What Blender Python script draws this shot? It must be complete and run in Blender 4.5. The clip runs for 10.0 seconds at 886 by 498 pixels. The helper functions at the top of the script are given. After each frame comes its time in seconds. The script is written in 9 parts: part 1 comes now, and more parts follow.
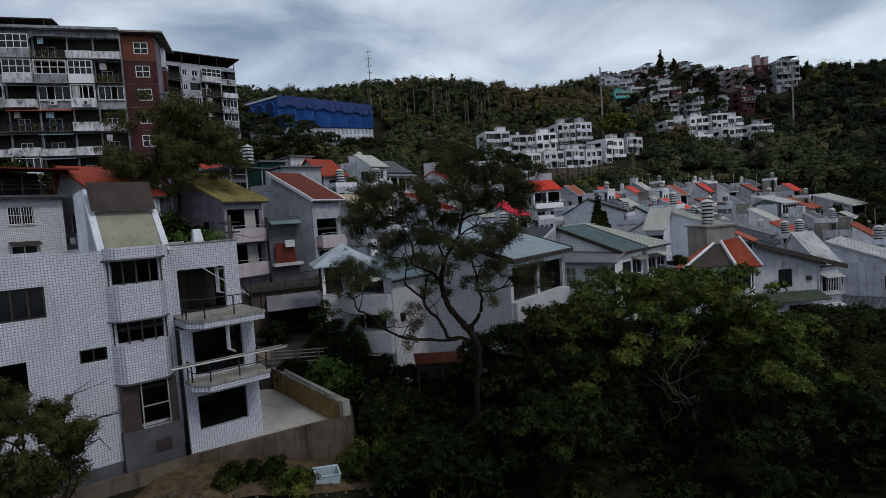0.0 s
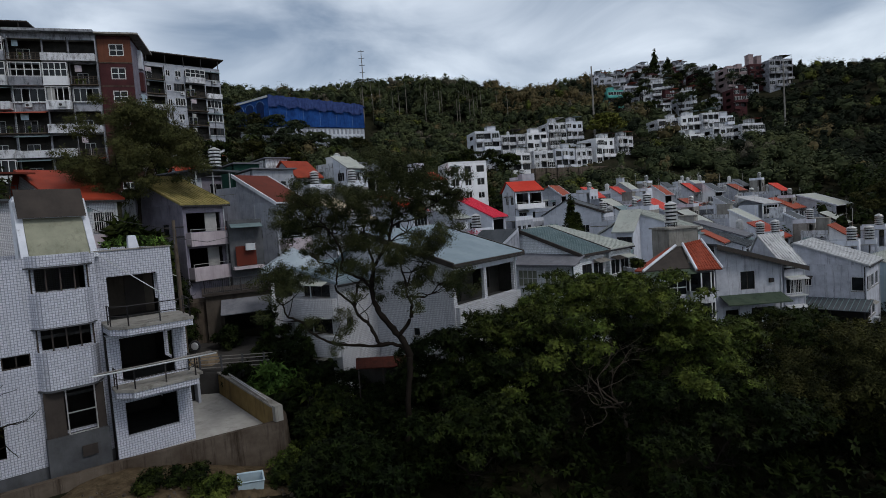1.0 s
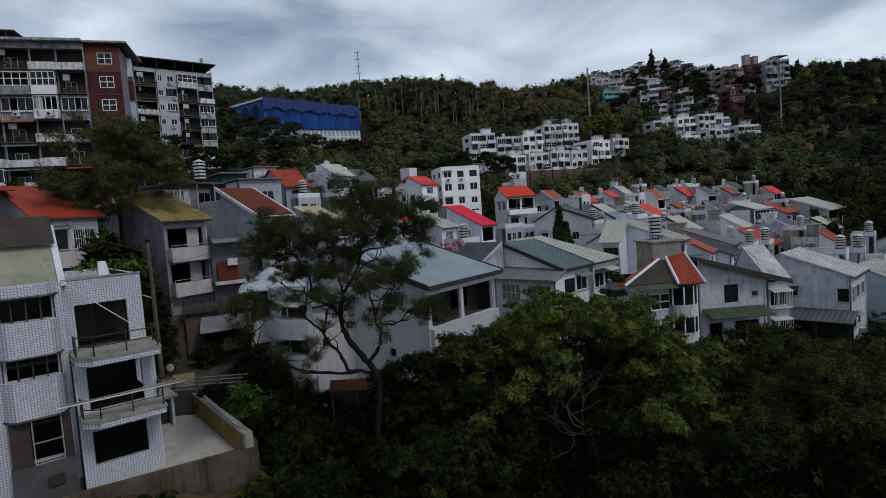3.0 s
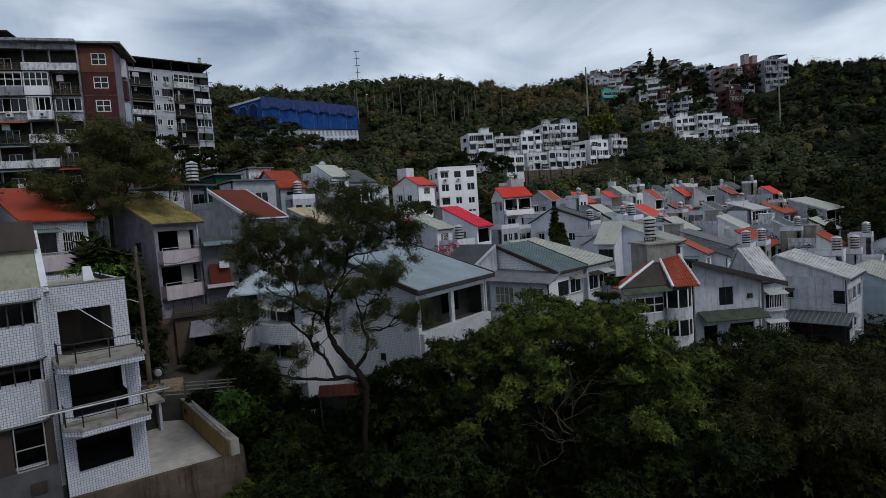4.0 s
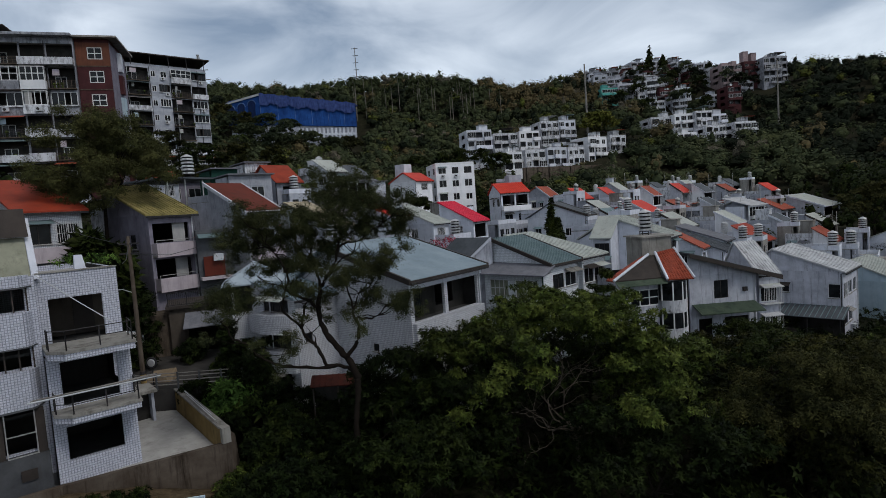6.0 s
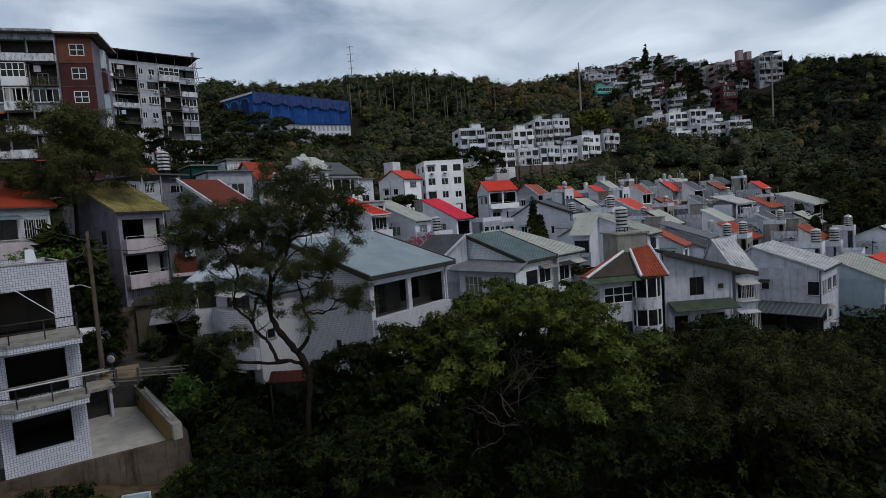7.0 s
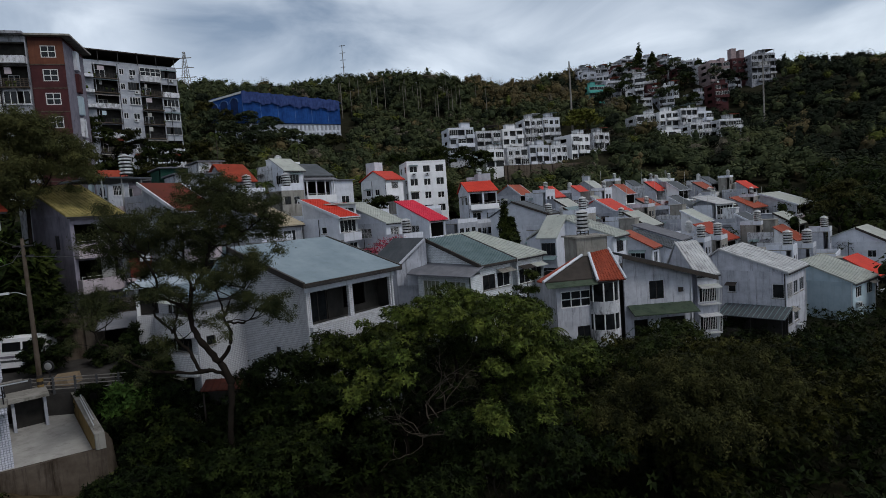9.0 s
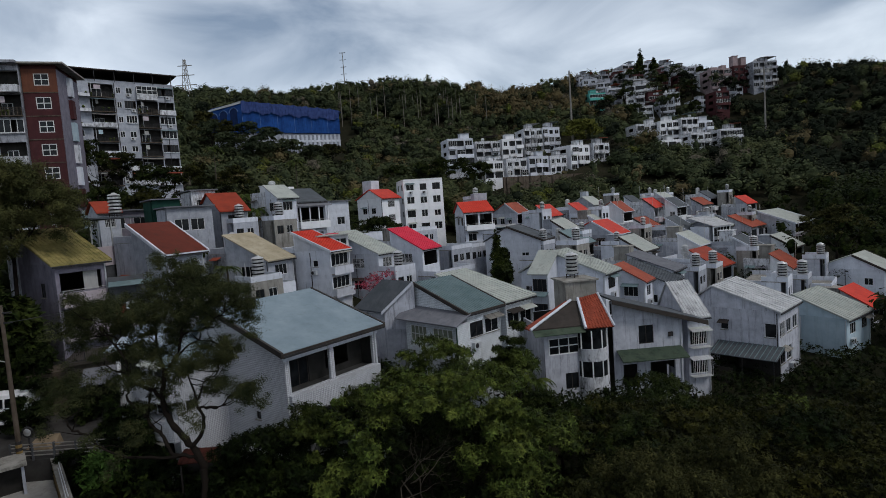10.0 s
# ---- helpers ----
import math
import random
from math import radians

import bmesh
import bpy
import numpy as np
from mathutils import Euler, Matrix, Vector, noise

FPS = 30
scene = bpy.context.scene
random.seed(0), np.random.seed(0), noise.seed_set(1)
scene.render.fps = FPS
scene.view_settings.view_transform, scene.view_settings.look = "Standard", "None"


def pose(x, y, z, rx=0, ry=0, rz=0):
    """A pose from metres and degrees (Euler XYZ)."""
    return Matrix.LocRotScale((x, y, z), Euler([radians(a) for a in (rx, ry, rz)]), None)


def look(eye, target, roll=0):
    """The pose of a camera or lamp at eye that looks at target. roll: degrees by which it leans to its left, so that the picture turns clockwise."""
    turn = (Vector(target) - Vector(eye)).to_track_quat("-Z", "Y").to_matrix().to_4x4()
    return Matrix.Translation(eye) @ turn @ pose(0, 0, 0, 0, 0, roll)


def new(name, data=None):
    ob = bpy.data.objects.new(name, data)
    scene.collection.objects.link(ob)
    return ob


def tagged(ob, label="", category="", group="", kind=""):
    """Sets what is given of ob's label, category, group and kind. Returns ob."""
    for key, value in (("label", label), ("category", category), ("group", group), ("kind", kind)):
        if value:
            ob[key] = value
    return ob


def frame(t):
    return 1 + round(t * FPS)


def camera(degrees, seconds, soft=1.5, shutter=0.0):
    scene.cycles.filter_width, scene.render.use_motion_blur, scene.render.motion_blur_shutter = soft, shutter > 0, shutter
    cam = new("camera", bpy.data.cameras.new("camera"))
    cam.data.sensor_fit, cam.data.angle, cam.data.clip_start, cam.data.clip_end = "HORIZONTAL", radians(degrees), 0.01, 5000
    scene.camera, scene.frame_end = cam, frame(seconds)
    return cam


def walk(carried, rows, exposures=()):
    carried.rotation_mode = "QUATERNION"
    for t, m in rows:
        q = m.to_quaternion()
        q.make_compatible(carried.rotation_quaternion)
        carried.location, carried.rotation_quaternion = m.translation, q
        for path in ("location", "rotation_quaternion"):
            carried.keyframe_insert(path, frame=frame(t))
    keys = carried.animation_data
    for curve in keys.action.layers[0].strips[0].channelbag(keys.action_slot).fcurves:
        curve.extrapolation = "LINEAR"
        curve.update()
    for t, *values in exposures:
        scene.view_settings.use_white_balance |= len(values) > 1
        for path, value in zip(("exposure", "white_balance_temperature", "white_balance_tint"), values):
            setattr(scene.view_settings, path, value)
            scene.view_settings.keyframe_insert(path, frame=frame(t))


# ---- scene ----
cam = camera(77.4, 10.0, 0.6)
METRES, EYE, TILT, LEAN, TURN = 18.5, 11.0, 0.0, 0.0, 0.0
ROWS = [
    (0.0, 0.0, 0.0, 0.0, -0.23, -3.36, 4.0),
    (0.5, 0.0737, -0.0009, -0.0016, -0.21, -3.41, 4.03),
    (1.0, 0.1894, -0.0059, 0.007, -0.21, -3.49, 4.07),
    (1.5, 0.2265, -0.0054, 0.0251, -0.2, -3.54, 4.08),
    (2.0, 0.2375, -0.0018, 0.0476, -0.2, -3.59, 4.11),
    (2.5, 0.2569, -0.0036, 0.0654, -0.21, -3.65, 4.13),
    (4.0, 0.3118, 0.0165, 0.0912, -0.24, -3.78, 4.17),
    (4.5, 0.3195, 0.0199, 0.0825, -0.25, -3.84, 4.15),
    (5.0, 0.3121, 0.0146, 0.0765, -0.28, -3.88, 4.15),
    (6.5, 0.3772, 0.0168, 0.0526, -0.31, -4.0, 4.12),
    (7.0, 0.4569, 0.0261, 0.0409, -0.31, -4.05, 4.09),
    (7.5, 0.4749, 0.0253, 0.0335, -0.31, -4.09, 4.11),
    (8.0, 0.4871, 0.0236, 0.0399, -0.33, -4.13, 4.12),
    (8.5, 0.5131, 0.0285, 0.054, -0.35, -4.17, 4.17),
    (9.0, 0.6642, 0.0367, 0.0534, -0.3, -4.24, 4.16),
    (9.5, 0.7415, 0.0458, 0.1089, -0.28, -4.32, 4.15),
    (10.0, 0.7539, 0.0679, 0.2687, 0.01, -4.32, 4.11),
]
walk(cam, [(t, pose(0, 0, EYE, TILT, LEAN, TURN) @ pose(METRES * x, METRES * y, METRES * z, 90 + pitch, roll, yaw)) for t, x, y, z, yaw, pitch, roll in ROWS])


# ---- sky and light ----
world = bpy.data.worlds.new("world")
scene.world = world
world.use_nodes = True
wn, wl = world.node_tree.nodes, world.node_tree.links
wn.clear()
w_out = wn.new("ShaderNodeOutputWorld")
w_bg = wn.new("ShaderNodeBackground")
w_geo = wn.new("ShaderNodeTexCoord")
w_map = wn.new("ShaderNodeMapping")
w_map.inputs["Scale"].default_value = (1.0, 1.0, 2.3)
w_map.inputs["Location"].default_value = (0.35, 0.1, 0.2)
w_noise = wn.new("ShaderNodeTexNoise")
w_noise.inputs["Scale"].default_value = 3.6
w_noise.inputs["Detail"].default_value = 6.0
w_noise.inputs["Roughness"].default_value = 0.52
w_noise.inputs["Distortion"].default_value = 0.5
wl.new(w_geo.outputs["Generated"], w_map.inputs["Vector"])
wl.new(w_map.outputs["Vector"], w_noise.inputs["Vector"])
# ragged edges for the cloud banks
w_warp = wn.new("ShaderNodeVectorMath")
w_warp.operation = "MULTIPLY_ADD"
w_warp.inputs[1].default_value = (0.22, 0.22, 0.11)
wl.new(w_noise.outputs["Color"], w_warp.inputs[0])
wl.new(w_geo.outputs["Generated"], w_warp.inputs[2])


def cloud_bank(centre, wide, high, amount, before):
    """One broad bank of cloud, thicker (darker) or thinner (brighter) than the rest."""
    mp = wn.new("ShaderNodeMapping")
    mp.vector_type = "POINT"
    mp.inputs["Location"].default_value = (-(centre[0] + 0.11) / wide, -(centre[1] + 0.11) / wide, -(centre[2] + 0.055) / high)
    mp.inputs["Scale"].default_value = (1 / wide, 1 / wide, 1 / high)
    ln = wn.new("ShaderNodeVectorMath")
    ln.operation = "LENGTH"
    mr = wn.new("ShaderNodeMapRange")
    mr.interpolation_type = "SMOOTHSTEP"
    mr.inputs["From Min"].default_value, mr.inputs["From Max"].default_value = 0.0, 1.0
    mr.inputs["To Min"].default_value, mr.inputs["To Max"].default_value = amount, 0.0
    ad = wn.new("ShaderNodeMath")
    ad.operation = "ADD"
    wl.new(w_warp.outputs["Vector"], mp.inputs["Vector"])
    wl.new(mp.outputs["Vector"], ln.inputs[0])
    wl.new(ln.outputs["Value"], mr.inputs["Value"])
    wl.new(before, ad.inputs[0])
    wl.new(mr.outputs["Result"], ad.inputs[1])
    return ad.outputs[0]


cover = w_noise.outputs["Fac"]
for centre, wide, high, amount in (((-0.30, 0.90, 0.31), 0.34, 0.15, -0.13), ((-0.14, 0.95, 0.25), 0.20, 0.08, -0.07), ((-0.56, 0.77, 0.31), 0.16, 0.10, -0.14), ((-0.45, 0.84, 0.31), 0.09, 0.07, 0.13),
                                   ((0.05, 0.96, 0.26), 0.24, 0.06, 0.11), ((0.22, 0.93, 0.31), 0.20, 0.06, -0.08), ((0.40, 0.89, 0.23), 0.20, 0.06, 0.10), ((0.54, 0.80, 0.25), 0.10, 0.06, -0.13), ((-0.2, 0.93, 0.19), 0.5, 0.05, 0.06)):
    cover = cloud_bank(centre, wide, high, amount, cover)
w_ramp = wn.new("ShaderNodeValToRGB")
w_ramp.color_ramp.elements[0].position = 0.20
w_ramp.color_ramp.elements[0].color = (0.175, 0.225, 0.30, 1)
w_ramp.color_ramp.elements[1].position = 0.68
w_ramp.color_ramp.elements[1].color = (0.70, 0.76, 0.83, 1)
wl.new(cover, w_ramp.inputs["Fac"])
w_sep = wn.new("ShaderNodeSeparateXYZ")
w_sky = wn.new("ShaderNodeTexSky")
w_sky.sky_type, w_sky.sun_disc = "NISHITA", False
w_sky.sun_elevation, w_sky.sun_rotation = radians(48), radians(150)
w_mix = wn.new("ShaderNodeMix")
w_mix.data_type = "RGBA"
w_mix.inputs[0].default_value = 0.03
wl.new(w_geo.outputs["Generated"], w_sep.inputs["Vector"])
wl.new(w_ramp.outputs["Color"], w_mix.inputs[6])
wl.new(w_sky.outputs["Color"], w_mix.inputs[7])
w_zen = wn.new("ShaderNodeMapRange")
w_zen.inputs["From Min"].default_value = 0.36
w_zen.inputs["From Max"].default_value = 0.75
w_top = wn.new("ShaderNodeMix")
w_top.data_type = "RGBA"
w_top.inputs[7].default_value = (0.325, 0.335, 0.36, 1)
wl.new(w_sep.outputs["Z"], w_zen.inputs["Value"])
wl.new(w_zen.outputs["Result"], w_top.inputs[0])
wl.new(w_mix.outputs[2], w_top.inputs[6])
wl.new(w_top.outputs[2], w_bg.inputs["Color"])
wl.new(w_bg.outputs["Background"], w_out.inputs["Surface"])

sun = new("sun", bpy.data.lights.new("sun", "SUN"))
sun.data.energy = 1.25
sun.data.angle = radians(14)
sun.data.color = (1.0, 0.965, 0.92)
sun.matrix_world = look((75, -20, 110), (0, 40, 0))


# ---- materials ----
def shader(name, rough=0.8, metal=0.0, spec=0.3):
    m = bpy.data.materials.new(name)
    m.use_nodes = True
    n = m.node_tree.nodes
    b = n["Principled BSDF"]
    b.inputs["Roughness"].default_value = rough
    b.inputs["Metallic"].default_value = metal
    b.inputs["Specular IOR Level"].default_value = spec
    return m, n, m.node_tree.links, b


def noise_node(n, l, scale, detail=5.0, rough=0.6, stretch=(1, 1, 1)):
    tc, mp, ns = n.new("ShaderNodeTexCoord"), n.new("ShaderNodeMapping"), n.new("ShaderNodeTexNoise")
    mp.inputs["Scale"].default_value = stretch
    ns.inputs["Scale"].default_value, ns.inputs["Detail"].default_value, ns.inputs["Roughness"].default_value = scale, detail, rough
    l.new(tc.outputs["Object"], mp.inputs["Vector"])
    l.new(mp.outputs["Vector"], ns.inputs["Vector"])
    return ns


def ramp_node(n, l, src, p0, c0, p1, c1):
    r = n.new("ShaderNodeValToRGB")
    e = r.color_ramp.elements
    e[0].position, e[0].color, e[1].position, e[1].color = p0, (*c0, 1), p1, (*c1, 1)
    l.new(src, r.inputs["Fac"])
    return r


def mix_node(n, l, kind, fac, a, b):
    m = n.new("ShaderNodeMix")
    m.data_type, m.blend_type = "RGBA", kind
    if isinstance(fac, float):
        m.inputs[0].default_value = fac
    else:
        l.new(fac, m.inputs[0])
    for i, v in ((6, a), (7, b)):
        if isinstance(v, tuple):
            m.inputs[i].default_value = (*v, 1)
        else:
            l.new(v, m.inputs[i])
    return m


def bump_node(n, l, b, height, strength=0.3, distance=0.02):
    bp = n.new("ShaderNodeBump")
    bp.inputs["Strength"].default_value, bp.inputs["Distance"].default_value = strength, distance
    l.new(height, bp.inputs["Height"])
    l.new(bp.outputs["Normal"], b.inputs["Normal"])


def weathered(name, c0, c1, stain, amount=0.55, rough=0.85, metal=0.0, scale=0.9, streak=(1.0, 1.0, 0.12), spec=0.12, tint=0.12, grain=14.0, runs_from=0.5):
    """Paint, plaster, concrete or sheet metal: two tones, rain streaks, fine grain and a small difference from piece to piece."""
    m, n, l, b = shader(name, rough, metal, spec)
    big = noise_node(n, l, scale, 6, 0.65)
    base = ramp_node(n, l, big.outputs["Fac"], 0.32, c0, 0.68, c1)
    runs = noise_node(n, l, 1.6, 9, 0.75, streak)
    mask = ramp_node(n, l, runs.outputs["Fac"], runs_from, (0, 0, 0), runs_from + 0.19, (amount, amount, amount))
    stained = mix_node(n, l, "MIX", mask.outputs["Color"], base.outputs["Color"], stain)
    info = n.new("ShaderNodeObjectInfo")
    vary = ramp_node(n, l, info.outputs["Random"], 0.0, (1 - tint,) * 3, 1.0, (1 + tint * 0.4,) * 3)
    col = mix_node(n, l, "MULTIPLY", 1.0, stained.outputs[2], vary.outputs["Color"])
    l.new(col.outputs[2], b.inputs["Base Color"])
    fine = noise_node(n, l, grain, 4, 0.7)
    bump_node(n, l, b, fine.outputs["Fac"], 0.25, 0.01)
    return m


def tiled_wall(name, c0, c1, joint, tile=0.24, gap=0.05, stain=(0.16, 0.16, 0.15)):
    """Square facade tiles on all upright faces, with dirty joints."""
    m, n, l, b = shader(name, 0.45, 0.0, 0.4)
    tc = n.new("ShaderNodeTexCoord")
    sep = n.new("ShaderNodeSeparateXYZ")
    l.new(tc.outputs["Object"], sep.inputs["Vector"])
    masks = []
    for axis in "XYZ":
        d = n.new("ShaderNodeMath")
        d.operation, d.inputs[1].default_value = "DIVIDE", tile
        f = n.new("ShaderNodeMath")
        f.operation = "FRACT"
        g = n.new("ShaderNodeMath")
        g.operation, g.inputs[1].default_value = "GREATER_THAN", gap / tile
        l.new(sep.outputs[axis], d.inputs[0])
        l.new(d.outputs[0], f.inputs[0])
        l.new(f.outputs[0], g.inputs[0])
        masks.append(g)
    geo, ns, ab = n.new("ShaderNodeNewGeometry"), n.new("ShaderNodeSeparateXYZ"), []
    tr = n.new("ShaderNodeVectorTransform")
    tr.vector_type, tr.convert_from, tr.convert_to = "NORMAL", "WORLD", "OBJECT"
    l.new(geo.outputs["True Normal"], tr.inputs[0])
    l.new(tr.outputs[0], ns.inputs[0])
    for axis, g in zip("XYZ", masks):
        a = n.new("ShaderNodeMath")
        a.operation = "ABSOLUTE"
        l.new(ns.outputs[axis], a.inputs[0])
        t = n.new("ShaderNodeMath")
        t.operation, t.inputs[1].default_value = "GREATER_THAN", 0.8
        l.new(a.outputs[0], t.inputs[0])
        x = n.new("ShaderNodeMath")
        x.operation = "MAXIMUM"
        l.new(t.outputs[0], x.inputs[0])
        l.new(g.outputs[0], x.inputs[1])
        ab.append(x)
    m1, m2 = n.new("ShaderNodeMath"), n.new("ShaderNodeMath")
    m1.operation = m2.operation = "MULTIPLY"
    l.new(ab[0].outputs[0], m1.inputs[0])
    l.new(ab[1].outputs[0], m1.inputs[1])
    l.new(m1.outputs[0], m2.inputs[0])
    l.new(ab[2].outputs[0], m2.inputs[1])
    big = noise_node(n, l, 0.8, 6, 0.65)
    base = ramp_node(n, l, big.outputs["Fac"], 0.3, c0, 0.7, c1)
    sp = noise_node(n, l, 9.0, 2, 0.5)
    spots = ramp_node(n, l, sp.outputs["Fac"], 0.35, (0.82, 0.82, 0.82), 0.65, (1.05, 1.05, 1.05))
    face = mix_node(n, l, "MULTIPLY", 1.0, base.outputs["Color"], spots.outputs["Color"])
    runs = noise_node(n, l, 2.0, 6, 0.7, (1, 1, 0.1))
    mk = ramp_node(n, l, runs.outputs["Fac"], 0.54, (0, 0, 0), 0.75, (0.5, 0.5, 0.5))
    dirty = mix_node(n, l, "MIX", mk.outputs["Color"], face.outputs[2], stain)
    col = mix_node(n, l, "MIX", m2.outputs[0], joint, dirty.outputs[2])
    l.new(col.outputs[2], b.inputs["Base Color"])
    bump_node(n, l, b, m2.outputs[0], 0.6, 0.012)
    return m


def foliage(name, c0, c1, c2, patch=0.5, grain=1.9, low=0.25, high=1.75, rough=0.8, spec=0.06):
    """Leaves: each leaf its own tone, patches of older and younger growth, and clump highlights and dark gaps put into
    the colour.
    """
    m, n, l, b = shader(name, rough, 0.0, spec)
    geo = n.new("ShaderNodeNewGeometry")
    r = ramp_node(n, l, geo.outputs["Random Per Island"], 0.0, c0, 1.0, c1)
    big = noise_node(n, l, patch, 5, 0.65)
    k = ramp_node(n, l, big.outputs["Fac"], 0.42, (0, 0, 0), 0.68, (0.8, 0.8, 0.8))
    mid = mix_node(n, l, "MIX", k.outputs["Color"], r.outputs["Color"], c2)
    # light and shade of the clumps, multiplied into the leaf colour
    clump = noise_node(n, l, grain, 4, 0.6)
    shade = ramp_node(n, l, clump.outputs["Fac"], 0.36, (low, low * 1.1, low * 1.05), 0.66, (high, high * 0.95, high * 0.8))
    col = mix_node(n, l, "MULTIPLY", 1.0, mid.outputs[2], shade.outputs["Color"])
    info = n.new("ShaderNodeObjectInfo")
    v = ramp_node(n, l, info.outputs["Random"], 0.0, (0.75, 0.78, 0.8), 1.0, (1.15, 1.1, 1.0))
    out = mix_node(n, l, "MULTIPLY", 1.0, col.outputs[2], v.outputs["Color"])
    l.new(out.outputs[2], b.inputs["Base Color"])
    return m


TILE_WHITE = tiled_wall("white_facade_tile", (0.46, 0.48, 0.57), (0.60, 0.62, 0.71), (0.23, 0.245, 0.295), 0.118, 0.024)
TILE_PALE = tiled_wall("pale_blue_white_tile", (0.66, 0.70, 0.75), (0.78, 0.82, 0.87), (0.42, 0.45, 0.49), 0.15, 0.03)
TILE_SMALL = tiled_wall("small_facade_tile", (0.49, 0.505, 0.555), (0.62, 0.635, 0.685), (0.27, 0.28, 0.31), 0.12, 0.028)
PLASTER = weathered("white_plaster", (0.51, 0.54, 0.615), (0.69, 0.72, 0.80), (0.11, 0.115, 0.125), 0.9, tint=0.2, streak=(1.6, 1.6, 0.16), runs_from=0.555)
WHITE = weathered("fresh_white_paint", (0.66, 0.68, 0.72), (0.80, 0.81, 0.85), (0.25, 0.25, 0.26), 0.5, tint=0.15, runs_from=0.55)
PLASTER_GREY = weathered("grey_plaster", (0.29, 0.31, 0.36), (0.46, 0.485, 0.55), (0.09, 0.09, 0.095), 0.8, tint=0.25, streak=(1.6, 1.6, 0.16), runs_from=0.54)
PLASTER_PINK = weathered("pale_pink_plaster", (0.38, 0.335, 0.37), (0.48, 0.42, 0.455), (0.2, 0.18, 0.18))
PLASTER_BLUE = weathered("pale_blue_boards", (0.36, 0.47, 0.55), (0.46, 0.57, 0.64), (0.22, 0.27, 0.3), 0.4)
CONCRETE = weathered("weathered_concrete", (0.20, 0.195, 0.18), (0.33, 0.32, 0.30), (0.06, 0.05, 0.04), 0.85)
CONCRETE_RUST = weathered("rust_stained_concrete", (0.06, 0.045, 0.034), (0.12, 0.10, 0.082), (0.018, 0.011, 0.007), 0.95, streak=(1.4, 1.4, 0.1))
OCHRE = weathered("ochre_render", (0.18, 0.12, 0.045), (0.28, 0.195, 0.08), (0.06, 0.045, 0.028), 0.7)
SAND = weathered("pale_brown_sand", (0.17, 0.13, 0.085), (0.26, 0.20, 0.14), (0.09, 0.07, 0.05), 0.6, scale=3.0, streak=(1, 1, 1))
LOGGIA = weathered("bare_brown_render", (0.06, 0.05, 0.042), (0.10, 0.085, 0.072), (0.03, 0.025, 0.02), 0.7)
YARD = weathered("poured_concrete_floor", (0.30, 0.295, 0.285), (0.42, 0.415, 0.40), (0.14, 0.13, 0.12), 0.6, streak=(0.6, 0.6, 1))
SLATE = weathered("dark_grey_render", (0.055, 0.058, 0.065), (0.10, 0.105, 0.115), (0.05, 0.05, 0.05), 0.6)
GRIMY = weathered("grimy_grey_white_paint", (0.17, 0.18, 0.21), (0.35, 0.365, 0.41), (0.03, 0.03, 0.03), 0.95, streak=(1.3, 1.3, 0.4), runs_from=0.47, tint=0.25)
BRICK = weathered("red_brown_tile_wall", (0.048, 0.018, 0.021), (0.080, 0.028, 0.030), (0.035, 0.02, 0.022), 0.5)
STAINED = weathered("rain_stained_white_paint", (0.50, 0.52, 0.57), (0.70, 0.715, 0.76), (0.05, 0.05, 0.05), 0.95, streak=(1.3, 1.3, 0.45), runs_from=0.47, tint=0.2)
BRICK_TOP = weathered("orange_brown_tile_wall", (0.105, 0.042, 0.028), (0.15, 0.060, 0.038), (0.05, 0.025, 0.02), 0.5)
PLASTER_WORN = weathered("streaked_grey_white_plaster", (0.34, 0.355, 0.41), (0.54, 0.56, 0.63), (0.07, 0.07, 0.075), 0.95, tint=0.12, streak=(1.8, 1.8, 0.14), runs_from=0.52)
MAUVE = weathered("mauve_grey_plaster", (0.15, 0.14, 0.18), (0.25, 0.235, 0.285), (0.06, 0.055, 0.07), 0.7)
DUSTY_PINK = weathered("dusty_pink_render", (0.24, 0.19, 0.20), (0.36, 0.28, 0.29), (0.1, 0.08, 0.08), 0.7)
